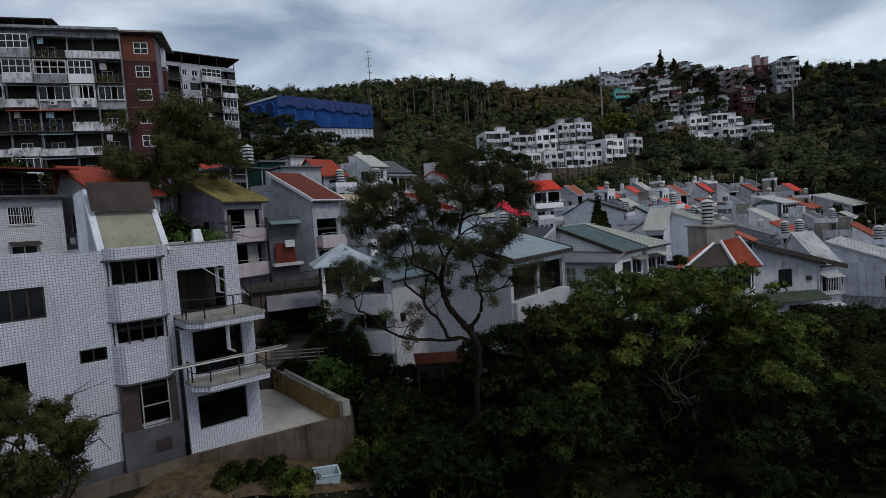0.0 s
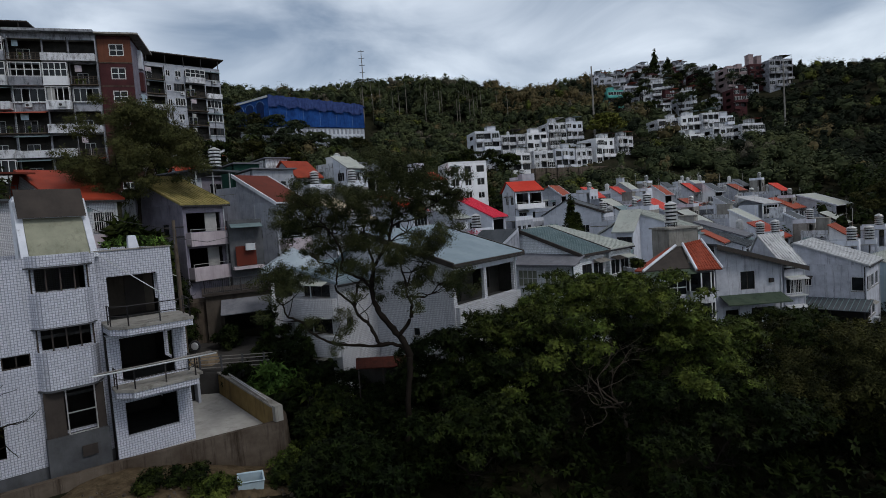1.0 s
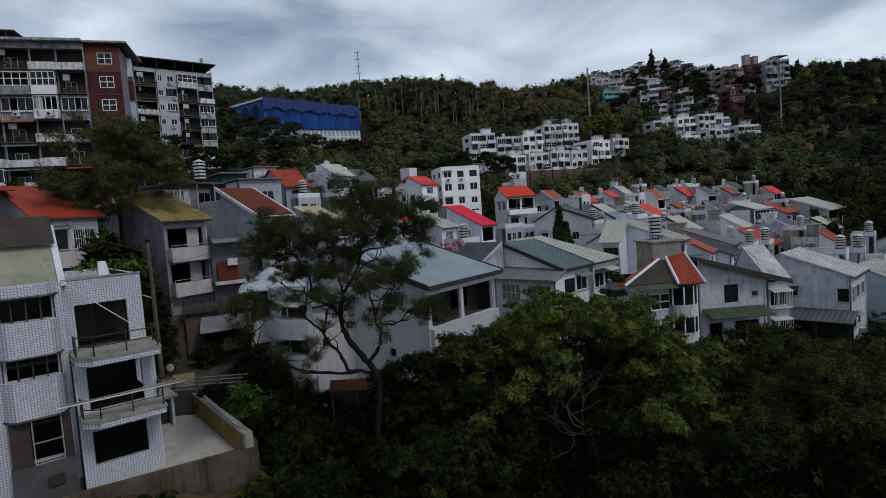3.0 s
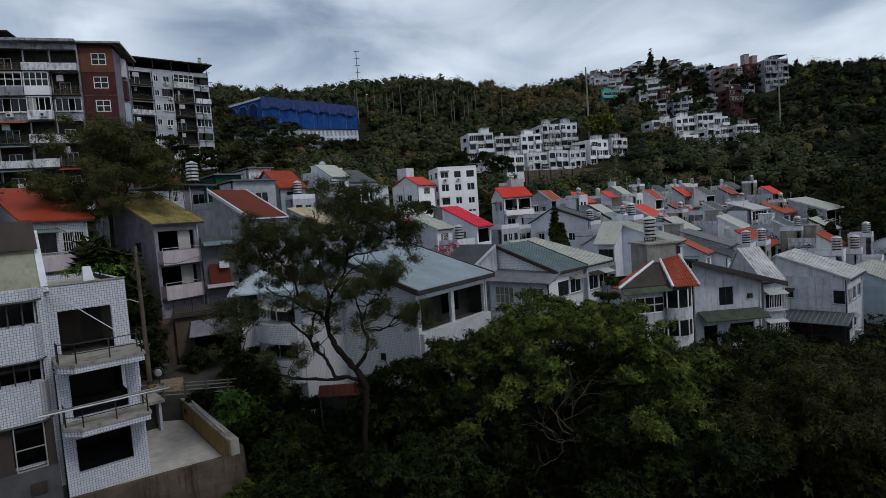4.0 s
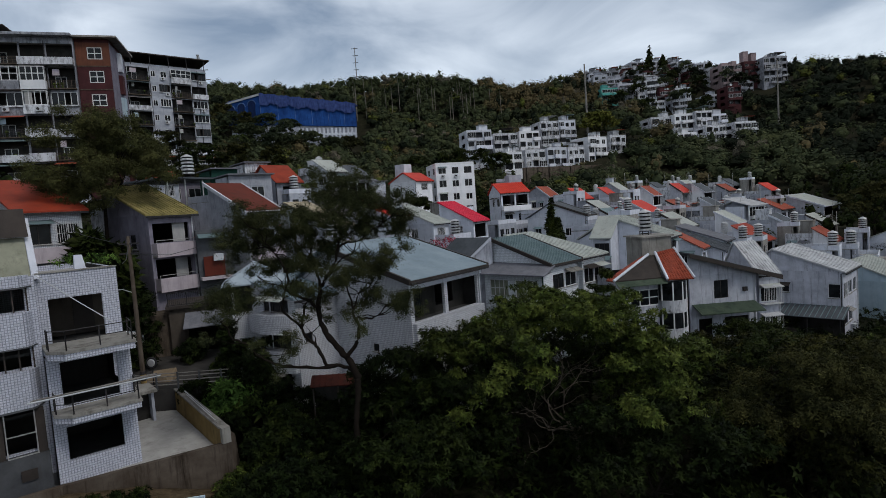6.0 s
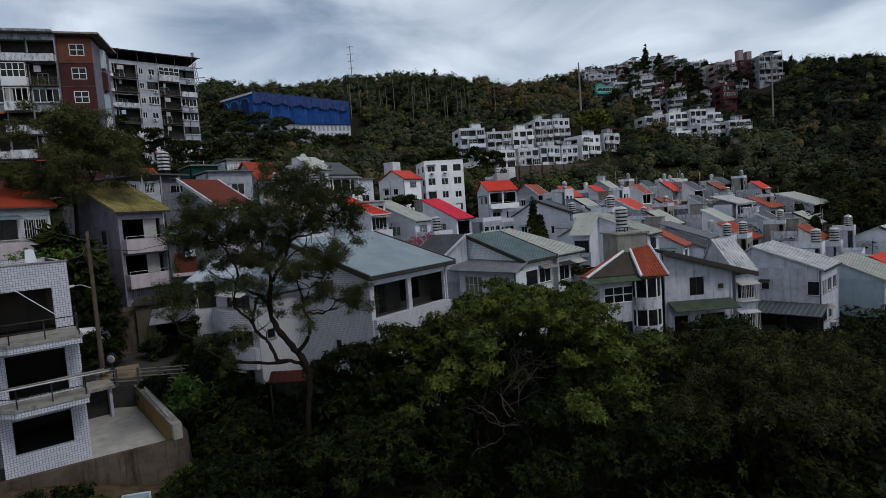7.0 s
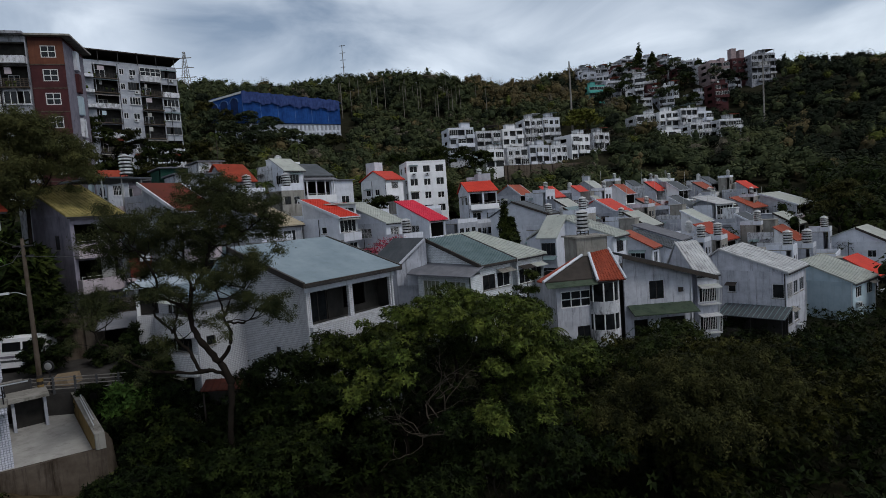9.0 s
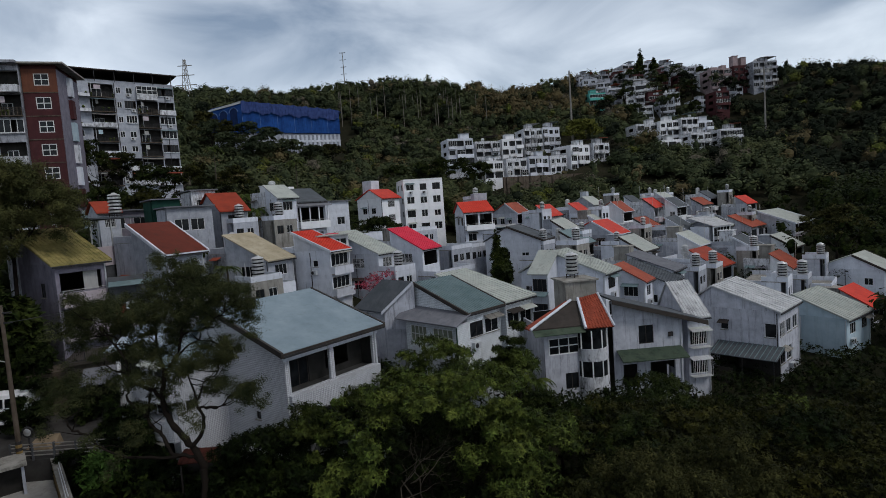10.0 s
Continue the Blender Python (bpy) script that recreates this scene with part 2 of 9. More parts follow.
ROOF = {
    "teal": weathered("teal_grey_metal_roof", (0.16, 0.215, 0.255), (0.225, 0.285, 0.33), (0.11, 0.15, 0.17), 0.4, 0.5, 0.0, 0.5, (1, 1, 1)),
    "green": weathered("grey_green_metal_roof", (0.10, 0.155, 0.17), (0.17, 0.23, 0.245), (0.08, 0.11, 0.11), 0.5, 0.5, 0.0, 0.5, (1, 1, 1)),
    "pale": weathered("pale_blue_grey_roof", (0.27, 0.33, 0.38), (0.38, 0.44, 0.50), (0.15, 0.18, 0.2), 0.5, 0.5, 0.0, 0.5, (1, 1, 1)),
    "dark": weathered("dark_slate_roof", (0.055, 0.065, 0.075), (0.10, 0.11, 0.125), (0.04, 0.04, 0.04), 0.5, 0.6, 0.0, 0.5, (1, 1, 1)),
    "grey": weathered("light_grey_metal_roof", (0.33, 0.36, 0.34), (0.45, 0.47, 0.44), (0.2, 0.2, 0.18), 0.55, 0.55, 0.0, 0.5, (1, 1, 1)),
    "silver": weathered("streaked_grey_tin_roof", (0.36, 0.37, 0.39), (0.55, 0.56, 0.58), (0.13, 0.13, 0.13), 0.85, 0.5, 0.0, 0.8, (1.6, 0.2, 1)),
    "red": weathered("bright_red_metal_roof", (0.48, 0.035, 0.022), (0.62, 0.06, 0.035), (0.25, 0.03, 0.02), 0.5, 0.5, 0.0, 0.5, (1, 1, 1)),
    "pink": weathered("crimson_metal_roof", (0.52, 0.025, 0.055), (0.66, 0.04, 0.08), (0.30, 0.02, 0.03), 0.4, 0.45, 0.0, 0.5, (1, 1, 1)),
    "rust": weathered("faded_red_metal_roof", (0.22, 0.05, 0.03), (0.34, 0.08, 0.045), (0.12, 0.035, 0.025), 0.6, 0.6, 0.0, 0.5, (1, 1, 1)),
    "slate": weathered("slate_grey_sheet", (0.12, 0.125, 0.145), (0.18, 0.185, 0.21), (0.06, 0.06, 0.07), 0.5, 0.6),
    "orange": weathered("orange_red_metal_roof", (0.22, 0.032, 0.016), (0.34, 0.050, 0.024), (0.20, 0.05, 0.03), 0.6, 0.55, 0.0, 0.6, (1, 1, 1)),
    "brown": weathered("brown_red_roof", (0.085, 0.020, 0.013), (0.13, 0.028, 0.018), (0.05, 0.025, 0.02), 0.5, 0.7, 0.0, 0.5, (1, 1, 1)),
    "yellow": weathered("mossy_yellow_roof", (0.17, 0.15, 0.05), (0.33, 0.27, 0.11), (0.07, 0.065, 0.03), 0.85, 0.8, 0.0, 1.2, (1, 0.4, 1)),
    "beige": weathered("beige_roof", (0.30, 0.26, 0.18), (0.42, 0.37, 0.28), (0.18, 0.15, 0.1), 0.6, 0.8, 0.0, 0.6, (1, 1, 1)),
}
MOSS = weathered("mossy_green_sheet", (0.035, 0.055, 0.04), (0.07, 0.09, 0.065), (0.02, 0.028, 0.02), 0.8, 0.85, streak=(1, 1, 1))
RED_TILE = weathered("terracotta_tile", (0.17, 0.035, 0.02), (0.30, 0.06, 0.032), (0.10, 0.03, 0.02), 0.6, 0.6, 0.0, 2.5, (1, 1, 1))
FRAME_WHITE = weathered("white_window_frame", (0.55, 0.56, 0.57), (0.68, 0.68, 0.69), (0.3, 0.3, 0.3), 0.4, 0.5)
FRAME_DARK = weathered("dark_window_frame", (0.035, 0.03, 0.028), (0.06, 0.05, 0.045), (0.02, 0.02, 0.02), 0.4, 0.5)
ALU = weathered("aluminium_frame", (0.40, 0.40, 0.40), (0.52, 0.52, 0.52), (0.2, 0.2, 0.2), 0.4, 0.4, 0.6)
IRON = weathered("dark_painted_iron", (0.022, 0.022, 0.025), (0.04, 0.04, 0.043), (0.06, 0.035, 0.02), 0.5, 0.5)
STEEL = weathered("stainless_steel", (0.55, 0.56, 0.57), (0.70, 0.70, 0.71), (0.2, 0.19, 0.18), 0.6, 0.3, 0.75)
RUST_SHEET = weathered("dark_rusty_sheet", (0.040, 0.012, 0.009), (0.075, 0.020, 0.014), (0.02, 0.012, 0.01), 0.7, 0.75, scale=2.0)
TARP = weathered("dark_brown_sheet", (0.035, 0.03, 0.028), (0.06, 0.05, 0.045), (0.02, 0.02, 0.02), 0.5, 0.7)
SOFFIT = weathered("grey_green_render", (0.19, 0.195, 0.15), (0.28, 0.285, 0.22), (0.09, 0.09, 0.065), 0.7)
NET = weathered("blue_netting", (0.008, 0.04, 0.17), (0.02, 0.09, 0.33), (0.008, 0.03, 0.12), 0.6, 0.8, 0.0, 0.35, (1.2, 1.2, 0.15))
NET_EDGE = weathered("dusky_blue_canvas", (0.022, 0.038, 0.13), (0.045, 0.075, 0.21), (0.012, 0.02, 0.07), 0.7, streak=(1.2, 1.2, 0.3))
# netting darkened for the shade in the arches
NET_DARK = weathered("shaded_netting", (0.006, 0.018, 0.07), (0.012, 0.03, 0.10), (0.005, 0.01, 0.04), 0.5)
NET_PALE = weathered("pale_blue_trim", (0.07, 0.13, 0.28), (0.12, 0.20, 0.38), (0.04, 0.07, 0.15), 0.5)
GREEN_SHEET = weathered("dark_green_sheet", (0.010, 0.040, 0.031), (0.017, 0.062, 0.048), (0.01, 0.03, 0.02), 0.5)
TEAL_PAINT = weathered("turquoise_paint", (0.08, 0.33, 0.30), (0.12, 0.42, 0.38), (0.05, 0.16, 0.15), 0.5)
POLE = weathered("grey_concrete_pole", (0.17, 0.16, 0.15), (0.26, 0.25, 0.235), (0.07, 0.065, 0.06), 0.5)
BARK = weathered("dark_bark", (0.009, 0.007, 0.006), (0.022, 0.018, 0.015), (0.012, 0.01, 0.008), 0.6, 0.95, spec=0.04, grain=30)
BARK_PALE = weathered("pale_bark", (0.05, 0.042, 0.034), (0.10, 0.085, 0.07), (0.04, 0.035, 0.03), 0.6, 0.95, spec=0.05, grain=30)
BARK_GREY = weathered("pale_grey_bark", (0.13, 0.12, 0.105), (0.21, 0.195, 0.17), (0.07, 0.06, 0.05), 0.6, 0.95, spec=0.05, grain=30)
CURTAIN = weathered("pale_curtain", (0.30, 0.30, 0.30), (0.42, 0.42, 0.41), (0.2, 0.2, 0.2), 0.3)
CURTAIN_GREEN = weathered("pale_green_blind", (0.17, 0.19, 0.145), (0.30, 0.32, 0.25), (0.08, 0.09, 0.07), 0.6)
# room floors and walls: the dark of unlit insides is put into both colours
FLOOR_IN = weathered("bare_shaded_floor", (0.035, 0.035, 0.035), (0.06, 0.06, 0.06), (0.02, 0.02, 0.02))
INNER_SHADE = weathered("bare_shaded_room_wall", (0.022, 0.021, 0.02), (0.045, 0.043, 0.04), (0.012, 0.012, 0.012))
ASPHALT = weathered("worn_lane_surface", (0.035, 0.033, 0.032), (0.065, 0.062, 0.06), (0.03, 0.028, 0.025), 0.6, streak=(0.5, 0.5, 1))
PVC = weathered("pale_grey_plastic", (0.42, 0.45, 0.48), (0.55, 0.57, 0.6), (0.3, 0.3, 0.3), 0.3, 0.5)

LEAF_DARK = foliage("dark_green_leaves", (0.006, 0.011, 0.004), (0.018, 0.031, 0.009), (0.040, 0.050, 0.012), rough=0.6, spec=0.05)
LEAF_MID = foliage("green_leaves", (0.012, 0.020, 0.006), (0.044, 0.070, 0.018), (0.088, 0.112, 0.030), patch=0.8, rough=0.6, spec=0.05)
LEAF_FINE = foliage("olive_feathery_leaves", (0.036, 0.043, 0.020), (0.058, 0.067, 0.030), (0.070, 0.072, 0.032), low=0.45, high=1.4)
# deep gully shade is put into these near-black leaf colours
LEAF_SHADED = foliage("shaded_undergrowth_leaves", (0.003, 0.006, 0.002), (0.009, 0.017, 0.005), (0.018, 0.026, 0.007), rough=0.6, spec=0.05)
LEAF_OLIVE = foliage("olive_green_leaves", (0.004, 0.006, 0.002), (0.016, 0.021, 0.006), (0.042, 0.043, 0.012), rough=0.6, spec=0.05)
LEAF_BRIGHT = foliage("bright_green_leaves", (0.040, 0.085, 0.022), (0.085, 0.16, 0.045), (0.08, 0.145, 0.035))
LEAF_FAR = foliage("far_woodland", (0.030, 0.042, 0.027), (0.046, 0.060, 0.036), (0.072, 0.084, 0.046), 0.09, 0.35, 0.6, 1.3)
LEAF_BROWN = foliage("brown_olive_leaves", (0.105, 0.082, 0.048), (0.150, 0.114, 0.064), (0.125, 0.106, 0.056), 0.09, 0.35, 0.65, 1.25)
LEAF_GREY = foliage("bare_grey_twigs", (0.08, 0.072, 0.065), (0.14, 0.13, 0.115), (0.10, 0.09, 0.08))
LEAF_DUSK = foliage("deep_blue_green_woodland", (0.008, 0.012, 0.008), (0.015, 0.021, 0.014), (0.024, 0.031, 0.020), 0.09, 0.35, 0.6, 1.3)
LEAF_SPARSE = foliage("dull_olive_leaves", (0.020, 0.024, 0.011), (0.044, 0.048, 0.020), (0.052, 0.052, 0.020))
LEAF_LIME = foliage("young_yellow_green_leaves", (0.045, 0.06, 0.014), (0.10, 0.12, 0.03), (0.13, 0.13, 0.04))
BLOSSOM = foliage("crimson_blossom", (0.26, 0.04, 0.08), (0.46, 0.09, 0.16), (0.40, 0.07, 0.12))


def glass(name, rough=0.2):
    """A dark pane with the sky in it."""
    m, n, l, b = shader(name, rough, 0.0, 0.22)
    ns = noise_node(n, l, 0.7, 3, 0.6)
    c = ramp_node(n, l, ns.outputs["Fac"], 0.35, (0.004, 0.005, 0.006), 0.7, (0.02, 0.023, 0.026))
    l.new(c.outputs["Color"], b.inputs["Base Color"])
    return m


GLASS = glass("window_glass")


def soil():
    m, n, l, b = shader("leaf_litter_and_soil", 0.95, 0.0, 0.1)
    big = noise_node(n, l, 0.25, 8, 0.7)
    base = ramp_node(n, l, big.outputs["Fac"], 0.35, (0.010, 0.013, 0.006), 0.65, (0.026, 0.024, 0.015))
    fine = noise_node(n, l, 6.0, 6, 0.7)
    f = ramp_node(n, l, fine.outputs["Fac"], 0.35, (0.5, 0.5, 0.5), 0.7, (1.4, 1.35, 1.2))
    col = mix_node(n, l, "MULTIPLY", 1.0, base.outputs["Color"], f.outputs["Color"])
    l.new(col.outputs[2], b.inputs["Base Color"])
    bump_node(n, l, b, fine.outputs["Fac"], 0.7, 0.08)
    return m


SOIL = soil()
DIRT = weathered("bare_brown_soil", (0.05, 0.036, 0.022), (0.13, 0.098, 0.062), (0.02, 0.02, 0.01), 0.8, 0.95, scale=2.2, streak=(1.5, 1.5, 1.5), spec=0.05, grain=9)


# ---- building blocks ----
class Geo:
    """Collects vertices and faces; becomes one mesh."""

    def __init__(self):
        self.v, self.f, self.inner = [], [], 0.0

    def poly(self, *pts):
        k = len(self.v)
        self.v += [tuple(p) for p in pts]
        self.f.append(tuple(range(k, k + len(pts))))
        return self

    def hull(self, bottom, top):
        """A solid between two rings of the same number of points."""
        k, n = len(self.v), len(bottom)
        self.v += [tuple(p) for p in bottom] + [tuple(p) for p in top]
        self.f.append(tuple(range(k + n - 1, k - 1, -1)))
        self.f.append(tuple(range(k + n, k + 2 * n)))
        for i in range(n):
            j = (i + 1) % n
            self.f.append((k + i, k + j, k + n + j, k + n + i))
        return self

    def box(self, x0, x1, y0, y1, z0, z1):
        return self.hull([(x0, y0, z0), (x1, y0, z0), (x1, y1, z0), (x0, y1, z0)], [(x0, y0, z1), (x1, y0, z1), (x1, y1, z1), (x0, y1, z1)])

    def lathe(self, profile, sides=14, cx=0.0, cy=0.0):
        """profile: (radius, z) from below upwards."""
        k = len(self.v)
        for r, z in profile:
            for i in range(sides):
                a = 2 * math.pi * i / sides
                self.v.append((cx + r * math.cos(a), cy + r * math.sin(a), z))
        for j in range(len(profile) - 1):
            for i in range(sides):
                i2 = (i + 1) % sides
                self.f.append((k + j * sides + i, k + j * sides + i2, k + (j + 1) * sides + i2, k + (j + 1) * sides + i))
        self.f.append(tuple(k + i for i in range(sides - 1, -1, -1)))
        self.f.append(tuple(k + (len(profile) - 1) * sides + i for i in range(sides)))
        return self

    def tube(self, pts, radii, sides=6):
        pts = [Vector(p) for p in pts]
        if isinstance(radii, (int, float)):
            radii = [radii] * len(pts)
        k = len(self.v)
        for i, p in enumerate(pts):
            d = (pts[min(i + 1, len(pts) - 1)] - pts[max(i - 1, 0)]).normalized()
            a = d.cross(Vector((0, 0, 1)) if abs(d.z) < 0.9 else Vector((1, 0, 0))).normalized()
            b = d.cross(a)
            for s in range(sides):
                t = 2 * math.pi * s / sides
                self.v.append(tuple(p + (a * math.cos(t) + b * math.sin(t)) * radii[i]))
        for i in range(len(pts) - 1):
            for s in range(sides):
                s2 = (s + 1) % sides
                self.f.append((k + i * sides + s, k + i * sides + s2, k + (i + 1) * sides + s2, k + (i + 1) * sides + s))
        self.f.append(tuple(k + s for s in range(sides)))
        self.f.append(tuple(k + (len(pts) - 1) * sides + s for s in range(sides - 1, -1, -1)))
        return self

    def moved(self, m):
        self.v = [tuple(m @ Vector(p)) for p in self.v]
        return self

    def mesh(self, name, material, smooth=False):
        me = bpy.data.meshes.new(name)
        me.from_pydata(self.v, [], self.f)
        me.materials.append(material)
        bm = bmesh.new()
        bm.from_mesh(me)
        bmesh.ops.recalc_face_normals(bm, faces=bm.faces)
        bm.to_mesh(me)
        bm.free()
        # inner faces get the colour that carries an unlit room's darkness
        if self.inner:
            me.materials.append(INNER_SHADE)
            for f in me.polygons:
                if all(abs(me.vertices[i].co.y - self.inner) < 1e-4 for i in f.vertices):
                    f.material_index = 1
        if smooth:
            me.polygons.foreach_set("use_smooth", [True] * len(me.polygons))
        return me


def part(name, geo, material, parent, label="", m=None, smooth=False):
    ob = new(name, geo.mesh(name, material, smooth) if isinstance(geo, Geo) else geo)
    ob.parent = parent
    if m is not None:
        ob.matrix_basis = m
    if label:
        tagged(ob, label)
    return ob


def thing(name, label, category, m, group="", kind=""):
    ob = new(name)
    ob.empty_display_size = 0.2
    ob.matrix_basis = m
    return tagged(ob, label, category, group, kind)


def whole(name, geo, material, m, label, category, group="", kind="", smooth=False):
    ob = new(name, geo.mesh(name, material, smooth))
    ob.matrix_basis = m
    return tagged(ob, label, category, group, kind)


def panel(w, h, t, holes=(), x0=0.0, z0=0.0):
    """A wall of width w and height h on the plane y=0 (its outer face), thickness t towards +y, with holes (xa, xb, za, zb) right through it."""
    g = Geo()
    g.inner = t
    xs = sorted({x0, x0 + w, *[min(max(v, x0), x0 + w) for o in holes for v in o[:2]]})
    zs = sorted({z0, z0 + h, *[min(max(v, z0), z0 + h) for o in holes for v in o[2:4]]})
    nx, nz, index = len(xs) - 1, len(zs) - 1, {}

    def solid(i, k):
        if not (0 <= i < nx and 0 <= k < nz):
            return False
        x, z = (xs[i] + xs[i + 1]) / 2, (zs[k] + zs[k + 1]) / 2
        return not any(o[0] < x < o[1] and o[2] < z < o[3] for o in holes)

    def vert(i, k, side):
        key = (i, k, side)
        if key not in index:
            index[key] = len(g.v)
            g.v.append((xs[i], side * t, zs[k]))
        return index[key]

    for i in range(nx):
        for k in range(nz):
            if not solid(i, k):
                continue
            for side in (0, 1):
                g.f.append((vert(i, k, side), vert(i + 1, k, side), vert(i + 1, k + 1, side), vert(i, k + 1, side)))
            for di, dk, e in ((-1, 0, ((0, 0), (0, 1))), (1, 0, ((1, 0), (1, 1))), (0, -1, ((0, 0), (1, 0))), (0, 1, ((0, 1), (1, 1)))):
                if not solid(i + di, k + dk):
                    (a, b), (c, d) = e
                    g.f.append((vert(i + a, k + b, 0), vert(i + c, k + d, 0), vert(i + c, k + d, 1), vert(i + a, k + b, 1)))
    return g


PANE_CACHE = {}


def window(parent, w, h, m, cols=2, frame=None, glazed=True, bar=0.05, rows=1, open_col=-1, name="window", single=False):
    """A framed window in an opening of w by h; local x across, z up, y into the wall. Frame, and a pane to each bay."""
    frame = frame or FRAME_WHITE
    key = (round(w, 2), round(h, 2), cols, rows, frame.name, bar)
    if key not in PANE_CACHE:
        cw, rh = (w - bar) / cols, (h - bar) / rows
        g = panel(w, h, 0.06, [(i * cw + bar, (i + 1) * cw, j * rh + bar, (j + 1) * rh) for i in range(cols) for j in range(rows)]).moved(pose(0, 0.05, 0))
        g.inner = 0.0
        p = Geo().box(0, (w - bar) / cols - bar, 0, 0.012, 0, h - 2 * bar)
        PANE_CACHE[key] = (g.mesh("frame", frame), p.mesh("pane", GLASS))
    fm, pm = PANE_CACHE[key]
    win = part(name, fm, None, parent, "", m)
    if glazed and single:
        if key + (1,) not in PANE_CACHE:
            PANE_CACHE[key + (1,)] = Geo().box(bar, w - bar, 0.075, 0.087, bar, h - bar).mesh("pane", GLASS)
        part("pane", PANE_CACHE[key + (1,)], None, win)
    elif glazed:
        for i in range(cols):
            if i != open_col:
                part("pane", pm, None, win, "", pose(i * (w - bar) / cols + bar, 0.075, bar))
    return win


def rail(parent, pts, h=1.0, posts=1.2, mat=None, bars=0, r=0.022, name="railing"):
    """A metal railing along a line of points."""
    mat = mat or IRON
    g = Geo()
    for p, q in zip(pts, pts[1:]):
        p, q = Vector(p), Vector(q)
        n = max(1, round((q - p).length / posts))
        for i in range(n + 1):
            a = p.lerp(q, i / n)
            g.box(a.x - r, a.x + r, a.y - r, a.y + r, a.z, a.z + h)
        for k in ([h] + [h * (j + 1) / (bars + 1) for j in range(bars)] if bars < 8 else [h, 0.1]):
            g.tube([p + Vector((0, 0, k)), q + Vector((0, 0, k))], r * 0.9, 5)
        if bars >= 8:
            m = int((q - p).length / 0.13)
            for i in range(1, m):
                a = p.lerp(q, i / m)
                g.box(a.x - 0.009, a.x + 0.009, a.y - 0.009, a.y + 0.009, a.z + 0.1, a.z + h)
    return part(name, g, mat, parent)


def water_tank(x, y, z, r=0.55, h=1.5, stand=0.7):
    """Ribbed stainless tank with a domed lid on an angle-iron stand."""
    t = thing("water_tank", "ribbed stainless steel water tank on a rooftop stand", "water tank", pose(x, y, z, 0, 0, (x * 37) % 90), "rooftop water tanks")
    n = 5
    d = h / n
    # dark core paints in the shadow of the grooves between the ribs
    part("core", Geo().lathe([(r * 0.8, stand), (r * 0.8, stand + h)], 12), IRON, t, "dark core, groove shadow put into its colour")
    for i in range(n):
        a = stand + d * i
        part("rib", Geo().lathe([(r * 0.82, a + d * 0.04), (r, a + d * 0.12), (r, a + d * 0.56), (r * 0.82, a + d * 0.66)], 14), STEEL, t)
    part("lid", Geo().lathe([(r * 1.0, stand + h + 0.003), (r * 0.8, stand + h + 0.13), (r * 0.3, stand + h + 0.24), (r * 0.28, stand + h + 0.30), (r * 0.1, stand + h + 0.31)], 16), STEEL, t, "domed steel lid")
    if y > 86:
        part("plinth", Geo().lathe([(r * 0.9, 0), (r * 0.9, stand * 0.4), (r * 0.7, stand * 0.5), (r * 0.7, stand)], 10), CONCRETE, t)
        return t
    k = r * 0.65
    for sx in (-1, 1):
        for sy in (-1, 1):
            part("leg", Geo().box(sx * k - 0.03, sx * k + 0.03, sy * k - 0.03, sy * k + 0.03, 0, stand), IRON, t)
    for z_ in (0.12, stand - 0.04):
        part("brace", Geo().tube([(-k, -k, z_), (k, -k, z_), (k, k, z_), (-k, k, z_), (-k, -k, z_)], 0.028, 4), IRON, t)
    return t


def leaf_mesh(name, centres, radii, count, size, material, flat=0.5, seed=1, shell=0.55, rosette=6):
    """Pointed leaves in rosettes on the outside of many small clumps, each rosette facing out and up."""
    rng = np.random.default_rng(seed)
    centres, radii = np.asarray(centres, float), np.asarray(radii, float)
    w = radii[:, 0] * radii[:, 1]
    spots = max(1, count // rosette)
    pick = rng.choice(len(centres), spots, p=w / w.sum())
    d = rng.normal(size=(spots, 3))
    d /= np.linalg.norm(d, axis=1)[:, None]
    d[:, 2] = np.where(d[:, 2] < -0.25, -d[:, 2], d[:, 2])
    rr = shell + (1.12 - shell) * rng.random(spots) ** 0.6
    lump = 1 + 0.24 * np.sin(d[:, 0] * 7 + pick) * np.sin(d[:, 1] * 6 + pick * 2) + 0.12 * np.sin(d[:, 2] * 11 + pick)
    p = centres[pick] + d * radii[pick] * (rr * lump)[:, None]
    n = d + rng.normal(size=(spots, 3)) * flat * 0.5
    n[:, 2] += 0.45
    n /= np.linalg.norm(n, axis=1)[:, None]
    a = np.cross(n, rng.normal(size=(spots, 3)))
    a /= np.linalg.norm(a, axis=1)[:, None]
    b = np.cross(n, a)
    s = size * (0.7 + 0.7 * rng.random(spots))
    out = []
    for k in range(rosette):
        t = 2 * np.pi * (k + 1.3 * rng.random(spots)) / rosette
        lift = (-0.35 + 1.1 * rng.random(spots))[:, None]
        way = a * np.cos(t)[:, None] + b * np.sin(t)[:, None] + n * lift
        way[:, 2] -= 0.12
        side = np.cross(n, way)
        ln = (s * (0.75 + 0.7 * rng.random(spots)))[:, None]
        out.append(np.stack([p + way * ln * 1.7, p + way * ln * 0.45 + side * ln * 0.42, p + way * ln * 0.25 - side * ln * 0.40], 1))
    return tri_mesh(name, material, np.concatenate(out, 1).reshape(-1, 3))


